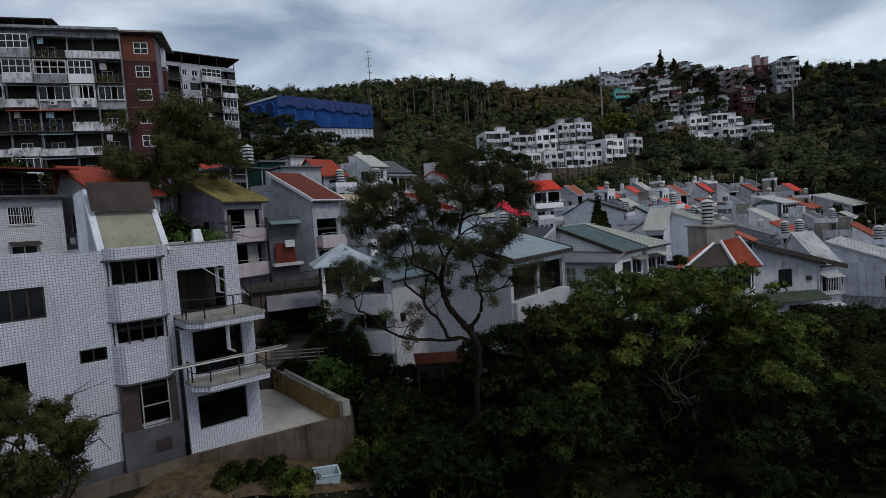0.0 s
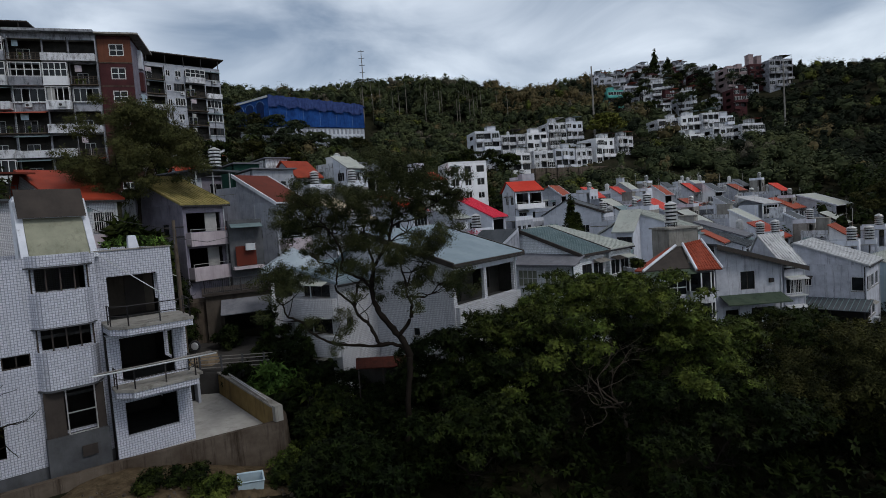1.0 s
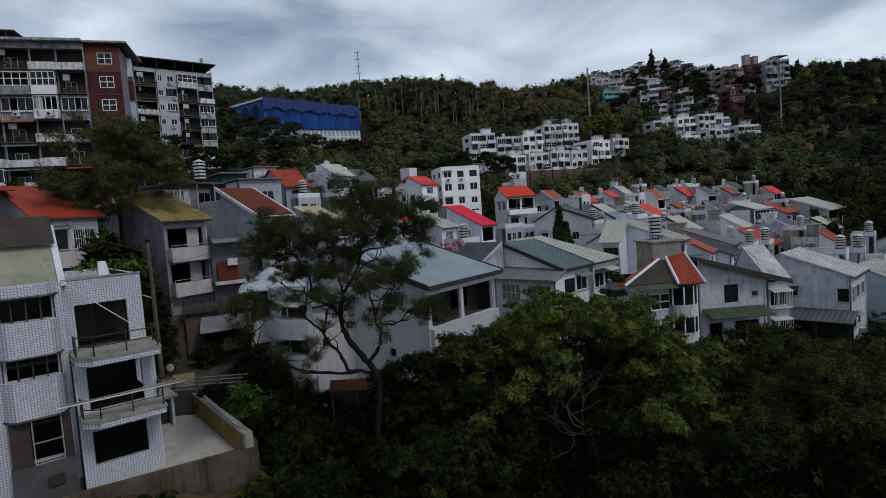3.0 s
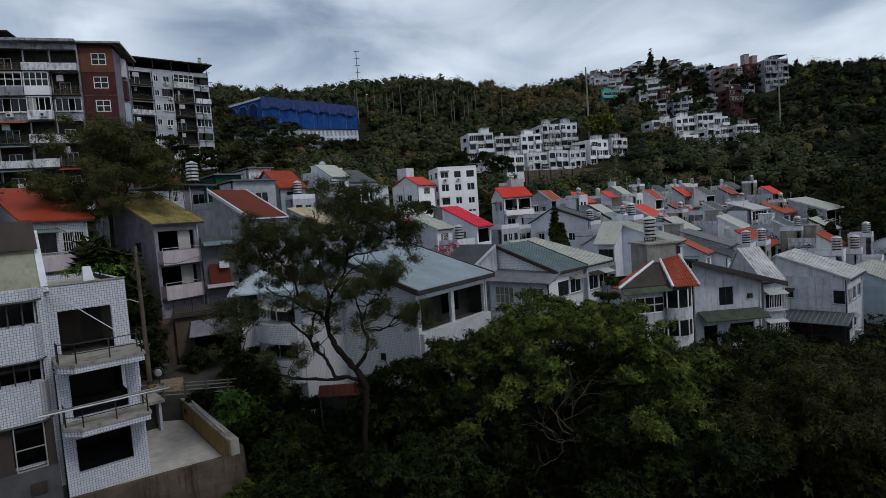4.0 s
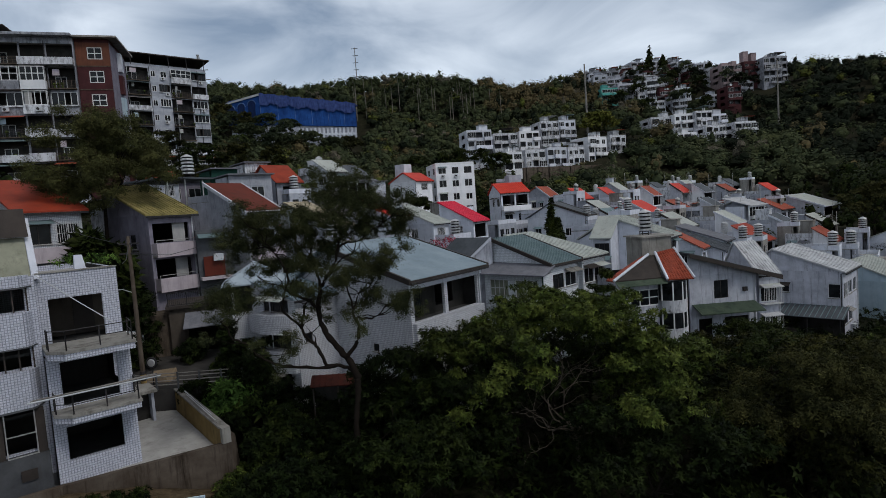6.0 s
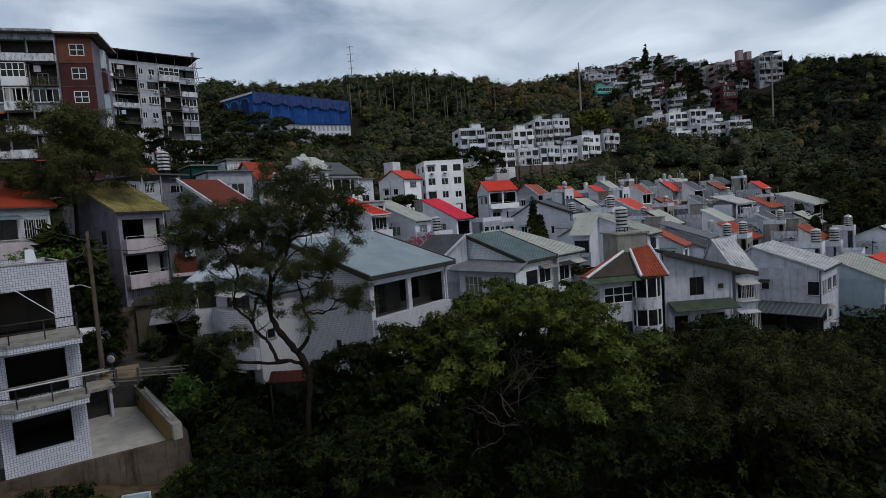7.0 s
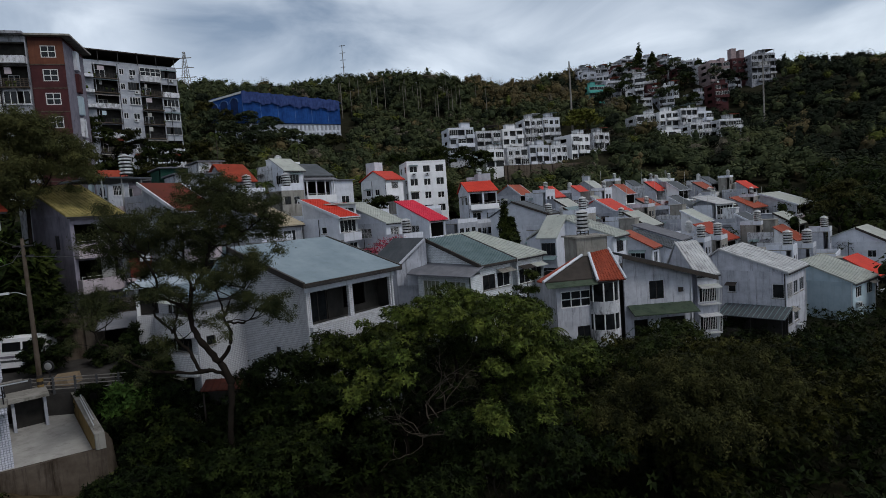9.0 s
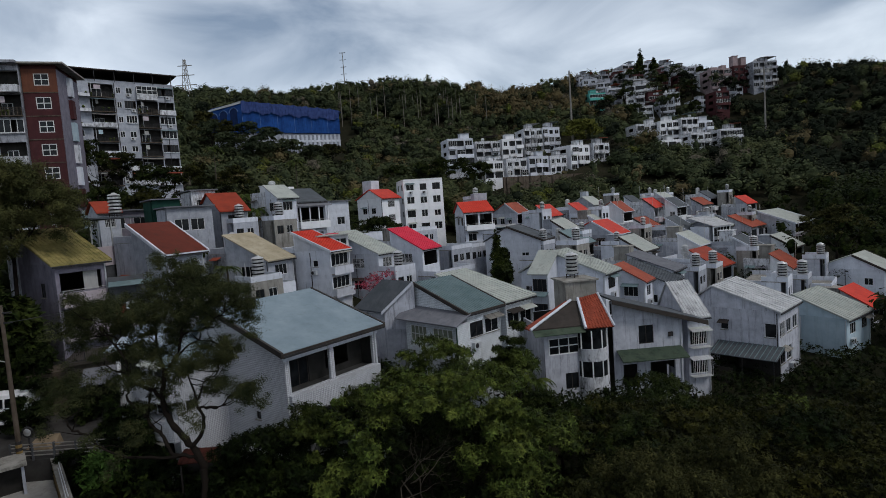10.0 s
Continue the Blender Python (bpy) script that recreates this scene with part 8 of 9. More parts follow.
# near-black sheet painting the shade below the rooftop canopy
part("canopy_back", Geo().box(0.0, 22.0, 5.0, 5.2, 21.003, 23.1), INNER_SHADE, L2)
for i in range(7):
    part("canopy_post", Geo().box(i * 3.55, i * 3.55 + 0.12, -1.2, -1.08, 20.9, 23.1), IRON, L2)
for i in range(7):
    part("side_balcony", Geo().box(-0.9, -0.004, 1.0, 6.0, i * 3.0 - 0.1, i * 3.0 + 0.75), (STAINED, CONCRETE, PLASTER_GREY)[i % 3], L2)
# low sheds with tin roofs at the foot of the long block
for x, y, z, w, h, roof_m in ((-47.5, 74.0, 9.0, 9.0, 5.6, ROOF["brown"]), (-39.0, 77.5, 8.5, 6.0, 5.0, ROOF["silver"])):
    sb = thing("shed", "low weathered shed with tin roof below the block", "shed", pose(x, y, z, 0, 0, 20), "sheds below the apartment block")
    part("wall", panel(w, h, 0.2, [(0.6, 2.4, 2.6, 4.2), (3.4, 5.2, 2.6, 4.2)], 0, 0), STAINED, sb)
    window(sb, 1.8, 1.6, pose(0.6, 0, 2.6), 3, FRAME_WHITE)
    window(sb, 1.8, 1.6, pose(3.4, 0, 2.6), 3, FRAME_WHITE)
    part("body", Geo().box(0.01, w - 0.01, 0.8, 4.0, 0, h - 0.05), STAINED, sb)
    part("roof", Geo().hull([(-0.4, -0.9, h), (w + 0.4, -0.9, h), (w + 0.4, 4.4, h + 1.1), (-0.4, 4.4, h + 1.1)], [(-0.4, -0.9, h + 0.1), (w + 0.4, -0.9, h + 0.1), (w + 0.4, 4.4, h + 1.2), (-0.4, 4.4, h + 1.2)]), roof_m, sb)
    PLOTS.append((x, y, 20, w, 4))

# far clusters of white blocks
for i, (x, y, z, yaw, w, d, fl, ba) in enumerate([
    (28.5, 184, 23.5, 24, 7, 9, 2, 2), (36, 187, 24.0, 24, 8, 9, 2, 3), (44, 190, 24.5, 24, 8, 9, 2, 3), (52, 194, 24.5, 24, 7, 9, 2, 3), (60, 197, 25, 30, 9, 9, 3, 3), (69, 201, 25.5, 30, 8, 9, 3, 3),
    (17, 191, 29.4, 15, 9, 9, 3, 3), (27, 200, 28.8, 15, 9, 9, 3, 3), (37, 205, 29.6, 15, 8, 9, 3, 3), (46, 210, 30.4, 15, 7, 9, 4, 3), (53.5, 213, 30.8, 15, 7, 9, 4, 3),
    (92, 222, 33.5, 8, 9, 9, 3, 3), (101, 221, 34, 8, 8, 9, 3, 3), (109, 220, 34.5, 8, 7, 9, 3, 3), (116, 221, 36, 8, 6, 9, 2, 2), (121, 214, 31.5, 8, 9, 8, 2, 3), (97, 210, 28.5, 8, 8, 8, 2, 3), (108, 210, 30.5, 8, 8, 8, 2, 3)]):
    block("white terraced apartment block on the far slope", x, y, z, yaw, w, d, fl, ba, (WHITE, STAINED, PLASTER, STAINED)[i % 4], 3.0, 4, group="white blocks on the far slope", seed=20 + i, side_bays=1)

rng_o = np.random.default_rng(5)
k = 0
for row in range(7):
    for i in range(8 if row else 4):
        x = 84 + i * 9.4 + rng_o.normal(0, 1.2) + row * 2.2 + (22 if row == 0 else 0)
        y = 258 + row * 12 + rng_o.normal(0, 2)
        if (row, i) in ((0, 2), (1, 6), (1, 5), (0, 7), (2, 4), (1, 0), (2, 0), (6, 6), (6, 7), (3, 7), (2, 7), (4, 7), (5, 7)) or x - 0.1 * y > 133:
            continue
        block("weathered grey hillside block", x, y, land(x, y) - 0.5, rng_o.normal(5, 10), 6.5 + 2 * rng_o.random(), 8, 2 + int(rng_o.random() * 2), 2, (STAINED, PLASTER_GREY, PLASTER_WORN, GRIMY, STAINED, BRICK)[k % 6], 2.9, 5, group="blocks on the hilltop", seed=60 + k, side_bays=1)
        k += 1
PK = block("pinkish hilltop block with low roof rooms", 146, 271, 63.0, 6, 10, 10, 3, 3, DUSTY_PINK, 3.0, 6, seed=200, side_bays=1, clutter=False)
part("roof_tower", Geo().box(1.0, 4.2, 1.0, 4.0, 9.003, 10.4).box(6.2, 8.6, 1.0, 4.0, 9.003, 11.2), DUSTY_PINK, PK)
PM = block("dark red hilltop block with two concrete tank towers", 156.5, 270, 63.5, 6, 8, 10, 3, 3, BRICK, 3.0, 6, seed=203, side_bays=1, clutter=False)
for x_, h_ in ((0.4, 5.2), (4.6, 4.4)):
    part("roof_tower", Geo().box(x_, x_ + 2.4, 1.0, 4.0, 9.003, 9 + h_).box(x_ - 0.15, x_ + 2.55, 0.85, 4.15, 9.003 + h_, 9.2 + h_), DUSTY_PINK, PM, "pale stained tank tower")
block("grey-white hilltop block with banded balconies", 163.5, 266, 61.0, 6, 12, 10, 4, 4, GRIMY, 3.0, 6, seed=204, side_bays=1, clutter=True)
block("maroon hillside house with white frames", 138.6, 252, 49.5, 6, 6.4, 8, 3, 2, BRICK, 2.9, 6, seed=205, side_bays=1)
block("turquoise-fronted house on the hilltop", 85.0, 262, 57.5, 6, 8, 8, 2, 2, TEAL_PAINT, 2.8, 5, seed=222, side_bays=1)
block("white four-storey house among the trees", 5.8, 119.5, 10.5, 14, 8.6, 9, 4, 3, WHITE, 2.85, 4, balconies=False, seed=201, side_bays=2, clutter=False)
k_ = roofed("small white house with red roof beside the taller one", 1.6, 114.5, 18.6, 52, 6.0, 3.6, 2.0, "red", WHITE, 4.0, ground=10.0, left=[(2.0, 1.2, 5.6, 1.2, 2), (4.6, 1.2, 5.6, 1.2, 2)])
part("stair_head", Geo().box(1.2, 3.6, 4.0, 6.6, 8.0, 12.6), PLASTER, k_, "plastered stair head on the roof")

# blue-netted building under repair
BL = thing("netted_building", "long building wrapped in blue construction netting", "building", pose(-57, 207, 40))
fo = [(-15, 7, 10.5), (0, 0, 8.5), (33, 13, 7.5), (27, 26, 7.5), (-9, 20, 10.5)]
tp = [(-15, 7, 18.5), (0, 0, 19), (33, 13, 15.5), (27, 26, 15.5), (-9, 20, 18.5)]
part("netting", Geo().hull(fo, tp), NET, BL)
part("roof", Geo().hull([(x * 1.03, y * 1.03 - 0.3, z + 0.01) for x, y, z in tp], [(x * 0.97 + 0.5, y * 0.9 + 1, z + 0.9) for x, y, z in tp]), NET_EDGE, BL, "dusky blue canvas over the roof edge")
part("gable_edge", Geo().hull([(-15.2, 6.6, 18.0), (-0.2, -0.5, 19.0), (-0.2, -0.3, 19.0), (-15.2, 6.8, 18.0)], [(-15.2, 6.6, 18.6), (-0.2, -0.5, 19.8), (-0.2, -0.3, 19.8), (-15.2, 6.8, 18.6)]), PVC, BL, "pale metal roof edge")
for k in range(3):
    cx, wd, top = -13.0 + k * 4.6, 1.55, 15.6 + 0.35 * k
    ring = [(cx + wd * math.cos(math.pi * i / 10), top + wd * math.sin(math.pi * i / 10) * 0.9) for i in range(11)] + [(cx - wd, 10.2), (cx + wd, 10.2)]
    # flat plate on the net; the arch's inner shade is its dark colour
    part("arch", Geo().hull([(x, -7 * x / 15 - 0.16, z) for x, z in ring], [(x, -7 * x / 15 - 0.03, z) for x, z in ring]), NET_DARK, BL, "dark arch plate on the net, recess shade in its colour")
    rim = [(cx + (wd + 0.3) * math.cos(math.pi * i / 10), top + (wd + 0.3) * math.sin(math.pi * i / 10) * 0.9) for i in range(11)]
    part("arch_rim", Geo().tube([(x, -7 * x / 15 - 0.12, z) for x, z in rim], 0.16, 5), NET_PALE, BL)
part("ground_storey", Geo().hull([(-14, 7.5, -8), (0.4, 0.8, -8), (32.4, 13.4, -8), (26, 25, -8)], [(-14, 7.5, 8.4), (0.4, 0.8, 8.4), (32.4, 13.4, 7.4), (26, 25, 7.4)]), PLASTER_GREY, BL)
for i in range(15):
    u = i / 14
    x, y = 12 + 20.4 * u, 5.35 + 8.1 * u
    part("arcade_post", Geo().box(x - 0.35, x + 0.35, y - 0.5, y - 0.02, 2.0, 7.2), PLASTER, BL)
part("arcade_rail", Geo().hull([(11.5, 4.6, 4.4), (32.6, 13.0, 4.4), (32.6, 13.3, 4.4), (11.5, 4.9, 4.4)], [(11.5, 4.6, 5.2), (32.6, 13.0, 5.2), (32.6, 13.3, 5.2), (11.5, 4.9, 5.2)]), PLASTER, BL)
# the loose upper sheet of the net, with a slack lower hem
hem, up = [], []
for i in range(45):
    u = i / 44
    z = 19.6 - 3.4 * u
    hem.append((33 * u, 13 * u - 0.75 - 0.25 * math.sin(i * 1.9), z - 3.6 - 0.5 * math.sin(i * 0.83) - 0.3 * math.sin(i * 2.3)))
    up.append((33 * u, 13 * u - 0.45, z + 0.35 * math.sin(i * 1.7) * math.sin(i * 0.6) + 0.3))
g = Geo()
for (x0, y0, z0), (x1, y1, z1) in zip(hem, up):
    g.v += [(x0, y0, z0), (x1, y1, z1), (x1, y1 + 0.06, z1), (x0, y0 + 0.06, z0)]
for i in range(44):
    for k in range(4):
        g.f.append((4 * i + k, 4 * i + 4 + k, 4 * i + 4 + (k + 1) % 4, 4 * i + (k + 1) % 4))
g.f += [(0, 1, 2, 3), (179, 178, 177, 176)]
part("upper_sheet", g, NET_EDGE, BL, "dusky purple-blue upper sheet of netting")
for i in range(24):
    u = i / 23
    part("scaffold_pole", Geo().tube([(33 * u, 13 * u - 0.3, 9 - 1.5 * u), (33 * u, 13 * u - 0.3, 16.3 - 3.5 * u)], 0.07, 4), NET_PALE if i % 4 == 0 else NET, BL)

PLOTS.append((32, 174.5, 24, 46, 5))
rw = thing("retaining_wall", "dark stained concrete wall below the white blocks", "wall", pose(34, 180.5, 17, 0, 0, 24), kind="structure")
part("wall", Geo().box(0, 42, 0, 0.6, -4, 7.2), CONCRETE_RUST, rw)
for i in range(10):
    part("buttress", Geo().box(1 + i * 4.4, 1.6 + i * 4.4, -0.5, -0.003, -4, 7.0), CONCRETE_RUST, rw)


# ---- woods ----
def leaf_cloud(centres, radii, count, size, seed, up=0.2, flat=0.45):
    """Quads of leaf clumps for many crowns at once: array of (count * 4, 3)."""
    rng = np.random.default_rng(seed)
    w = radii[:, 0] ** 2
    pick = rng.choice(len(centres), count, p=w / w.sum())
    d = rng.normal(size=(count, 3))
    d /= np.linalg.norm(d, axis=1)[:, None]
    d[:, 2] = np.where(d[:, 2] < -0.3, -d[:, 2], d[:, 2])
    rr = 0.6 + 0.38 * rng.random(count)
    lump = 1 + 0.22 * np.sin(d[:, 0] * 6 + pick) * np.sin(d[:, 1] * 5 + pick * 2) + 0.15 * np.sin(d[:, 2] * 9 + pick)
    p = centres[pick] + d * radii[pick] * (rr * lump)[:, None]
    n = d + rng.normal(size=(count, 3)) * flat * 0.5
    n[:, 2] += up + 0.2
    n /= np.linalg.norm(n, axis=1)[:, None]
    a = np.cross(n, rng.normal(size=(count, 3)))
    a /= np.linalg.norm(a, axis=1)[:, None]
    b = np.cross(n, a)
    s = (size * (0.55 + 0.9 * rng.random(count)))[:, None]
    leaves = np.stack([p - a * s, p + a * s * 0.8 - b * s * 0.7, p + a * s * 0.4 + b * s * 0.9], 1).reshape(-1, 3)
    # a lumpy dark heart to each crown
    g = (1 + 5 ** 0.5) / 2
    ico = np.array([(-1, g, 0), (1, g, 0), (-1, -g, 0), (1, -g, 0), (0, -1, g), (0, 1, g), (0, -1, -g), (0, 1, -g), (g, 0, -1), (g, 0, 1), (-g, 0, -1), (-g, 0, 1)]) / 1.9
    tri = np.array([(0, 11, 5), (0, 5, 1), (0, 1, 7), (0, 7, 10), (0, 10, 11), (1, 5, 9), (5, 11, 4), (11, 10, 2), (10, 7, 6), (7, 1, 8), (3, 9, 4), (3, 4, 2), (3, 2, 6), (3, 6, 8), (3, 8, 9), (4, 9, 5), (2, 4, 11), (6, 2, 10), (8, 6, 7), (9, 8, 1)])
    big = radii[:, 0] > 1.0
    k = int(big.sum())
    verts = ico[None] * (0.46 + 0.24 * rng.random((k, 12, 1))) * radii[big][:, None, :] + centres[big][:, None, :]
    return np.concatenate([leaves, verts[:, tri.ravel()].reshape(-1, 3)])


def on_plot(x, y, margin=1.0):
    """Whether a house stands there."""
    for ox, oy, yaw, lu, lv in PLOTS:
        c, s_ = math.cos(radians(yaw)), math.sin(radians(yaw))
        dx, dy = x - ox, y - oy
        u, v = dx * c + dy * s_, -dx * s_ + dy * c
        if -margin < u < lu + margin and -margin - 0.8 < v < lv + margin:
            return True
    return False


def far_woods():
    rng = np.random.default_rng(11)
    sets = {"far": ([], []), "brown": ([], []), "grey": ([], []), "near": ([], []), "lime": ([], []), "dusk": ([], [])}
    for turn in range(9800):
        x, y = (rng.uniform(-190, 310), rng.uniform(52, 385)) if turn < 8600 else (rng.uniform(-75, 60), rng.uniform(150, 250))
        if abs(x - 7) > 0.92 * y + 25:
            continue
        near = y < 150
        if near and not ((x > 0.62 * y + 26 and y > 84) or x < -16 or y > 62):
            continue
        if near and x > -16 and x < 0.62 * y + 20 and rng.random() < 0.45:
            continue
        r = 1.8 + 3.4 * rng.random() ** 1.4
        h = 3.4 + 6.0 * rng.random()
        if y > 280:
            h *= 0.6 + 0.7 * rng.random()
        if -32 < x < 48 and 196 < y < 246:
            h, r = 2.4 + 3.4 * rng.random(), 1.6 + 1.6 * rng.random()
        if near and x < 0.62 * y + 20:
            r, h = 1.0 + 1.2 * rng.random(), 2.0 + 3.0 * rng.random()
        if on_plot(x, y, 0.6 * r) or (-76 < x < -20 and 203 < y < 240):
            continue
        if y > 150 and any(on_plot(x, y + k, 0.3 * r) for k in ((4, 8) if y < 235 else (4, 8, 12, 16))) and rng.random() < (0.75 if y < 235 else 0.9):
            h, r = h * 0.4, r * 0.7
        q = rng.random()
        brown = 0.7 if (30 < x < 100 and 245 < y < 320) else 0.05
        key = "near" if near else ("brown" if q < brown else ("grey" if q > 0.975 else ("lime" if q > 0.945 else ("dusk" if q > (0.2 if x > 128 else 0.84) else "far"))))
        c, rad = sets[key]
        z = land(x, y)
        c.append((x, y, z + h * 0.5))
        rad.append((r, r, h * 0.5))
        for j in range(3):
            c.append((x + rng.uniform(-0.7, 0.7) * r, y + rng.uniform(-0.7, 0.7) * r, z + h * (0.42 + 0.4 * rng.random())))
            k = 0.34 + 0.3 * rng.random()
            rad.append((r * k, r * k, r * k * (0.7 + 0.5 * rng.random())))
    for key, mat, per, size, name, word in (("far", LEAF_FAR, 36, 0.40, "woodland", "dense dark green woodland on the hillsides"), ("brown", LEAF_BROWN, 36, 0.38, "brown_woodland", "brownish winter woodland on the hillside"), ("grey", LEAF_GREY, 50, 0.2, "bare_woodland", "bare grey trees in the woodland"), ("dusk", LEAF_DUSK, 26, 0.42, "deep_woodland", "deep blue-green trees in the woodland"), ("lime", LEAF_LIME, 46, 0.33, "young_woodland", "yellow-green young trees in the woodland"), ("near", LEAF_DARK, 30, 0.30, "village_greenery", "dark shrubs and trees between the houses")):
        c, rad = np.array(sets[key][0]), np.array(sets[key][1])
        me = tri_mesh(name, mat, leaf_cloud(c, rad, len(c) * per, size, 7, 0.3, 0.3))
        tagged(new(name, me), word, "woodland", kind="stuff")


far_woods()


# ---- trees of the gully ----
def limb(t, name, pts, r0, r1, seed, sides=7, twigs=7, sway=0.0):
    """One snaking limb in the upright plane of the tree: (x, z) along it, its thickness at both ends, and how far it strays out of the plane."""
    rng = np.random.default_rng(seed)
    n, fine, rad, g = len(pts), [], [], Geo()
    line = [Vector((x, sway * i / (n - 1), z)) for i, (x, z) in enumerate(pts)]
    for i in range(n - 1):
        p0, p1, p2, p3 = (line[max(0, min(n - 1, i + j))] for j in (-1, 0, 1, 2))
        for k in range(4):
            u = k / 4
            p = 0.5 * ((2 * p1) + (p2 - p0) * u + (2 * p0 - 5 * p1 + 4 * p2 - p3) * u * u + (3 * p1 - p0 - 3 * p2 + p3) * u ** 3)
            fine.append(p + Vector(rng.normal(0, 0.025, 3)))
            rad.append((r0 + (r1 - r0) * (i + u) / (n - 1)) * (1 + 0.12 * rng.normal()))
    fine.append(line[-1])
    rad.append(r1)
    g.tube(fine, rad, sides)
    ends = []
    for i in range(twigs):
        a = fine[int((len(fine) - 1) * (0.35 + 0.65 * (i + rng.random()) / twigs))]
        p, d = a, Vector(rng.normal(0, 1, 3))
        d.z = abs(d.z) * 0.7
        d.normalize()
        path = [p]
        for k in range(4):
            d = (d + Vector(rng.normal(0, 0.45, 3)) + Vector((0, 0, 0.12))).normalized()
            p = p + d * (0.3 + 0.2 * rng.random())
            path.append(p)
        g.tube(path, [0.032, 0.024, 0.017, 0.011, 0.006], 4)
        ends.append((path[-1].x, path[-1].y, path[-1].z))
    part(name, g, BARK, t, smooth=True)
    return ends + [tuple(line[-1])]


def fork_tree():
    """The tall open tree with snaking limbs and feathery clumps."""
    t = thing("feathery_tree", "tall open tree with snaking dark limbs and feathery olive foliage", "tree", pose(1.3, 27.3, -1.6))
    tips = []
    limb(t, "trunk", [(-0.5, -0.2), (-0.3, 1.4), (-0.14, 2.65), (-0.04, 4.22), (0.12, 5.2), (0.14, 5.80)], 0.15, 0.16, 1, 9, 0)
    tips += limb(t, "bough", [(0.14, 5.70), (-0.08, 6.47), (-0.59, 7.24), (-1.18, 8.09), (-1.48, 8.81), (-1.46, 9.68), (-1.33, 10.22), (-1.12, 10.76), (-0.69, 11.28), (-0.32, 12.15), (-0.13, 13.02), (0.01, 13.76), (0.29, 14.49)], 0.185, 0.03, 2, 9, 10)
    tips += limb(t, "bough", [(0.02, 6.2), (-0.66, 6.51), (-1.35, 6.49), (-2.59, 6.61), (-3.54, 6.82), (-4.46, 7.31), (-4.95, 7.98), (-5.54, 8.3), (-5.83, 8.88), (-6.04, 9.25)], 0.10, 0.03, 3, 7, 8, -0.8)
    tips += limb(t, "bough", [(-0.8, 6.50), (-1.32, 6.56), (-1.63, 7.24), (-1.87, 7.64), (-2.3, 8.04), (-2.41, 8.63), (-2.29, 9.18), (-2.18, 9.66), (-1.82, 9.84)], 0.10, 0.04, 4, 7, 5, 0.3)
    tips += limb(t, "bough", [(-2.4, 8.5), (-2.92, 9.02), (-3.32, 9.46), (-3.22, 10.01), (-3.31, 10.57), (-3.93, 10.76), (-4.58, 11.22)], 0.07, 0.02, 5, 6, 7, 0.6)
    tips += limb(t, "bough", [(-1.47, 9.2), (-1.86, 9.82), (-2.48, 10.14), (-2.9, 10.47), (-2.74, 11.08), (-3.0, 11.93), (-3.36, 12.5), (-3.75, 13.15), (-4.01, 13.65)], 0.085, 0.02, 6, 6, 9, -0.7)
    tips += limb(t, "bough", [(-1.33, 10.3), (-1.38, 10.98), (-1.69, 11.83), (-1.76, 12.59), (-1.86, 13.28), (-1.87, 13.9)], 0.075, 0.02, 7, 6, 8, 0.9)
    tips += limb(t, "bough", [(-0.3, 6.85), (0.27, 7.66), (0.45, 8.35), (0.28, 8.92), (0.19, 9.69), (-0.01, 10.47), (-0.16, 11.1)], 0.105, 0.025, 8, 7, 6, -0.5)
    tips += limb(t, "bough", [(0.3, 8.85), (0.98, 8.77), (1.51, 8.96), (1.93, 9.43), (2.48, 9.46)], 0.055, 0.015, 9, 6, 7, -0.6)
    tips += limb(t, "bough", [(0.24, 9.2), (0.53, 10.01), (1.06, 10.29), (1.35, 10.72)], 0.05, 0.015, 10, 6, 6, 0.4)
    tips += limb(t, "bough", [(-0.27, 12.3), (0.2, 12.59), (0.74, 12.58), (1.54, 13.11), (2.22, 13.51), (2.82, 13.76)], 0.06, 0.015, 11, 6, 9, -0.6)
    tips += limb(t, "bough", [(-1.1, 10.76), (-0.59, 11.41), (0.07, 11.91), (0.69, 11.93), (1.28, 11.62), (1.82, 11.51)], 0.06, 0.015, 12, 6, 8, 0.8)
    tips += limb(t, "bough", [(-0.1, 13.2), (-0.37, 13.99), (-0.66, 14.49), (-0.84, 14.84)], 0.04, 0.012, 13, 5, 6, 0.5)
    tips += limb(t, "bough", [(0.0, 13.69), (0.54, 14.2), (1.11, 14.56), (1.47, 14.81)], 0.04, 0.012, 14, 5, 6, -0.5)
    tips += limb(t, "bough", [(-3.3, 12.4), (-3.9, 12.6), (-4.7, 12.55), (-5.3, 12.9)], 0.045, 0.012, 15, 5, 6, 0.4)
    rng = np.random.default_rng(9)
    c, r = [], []
    for cx, cy, cz in tips:
        for _ in range(7):
            c.append((cx + rng.normal(0, 0.24), cy + rng.normal(0, 0.24), cz + 0.1 + rng.normal(0, 0.16)))
            r.append(0.09 + 0.10 * rng.random())
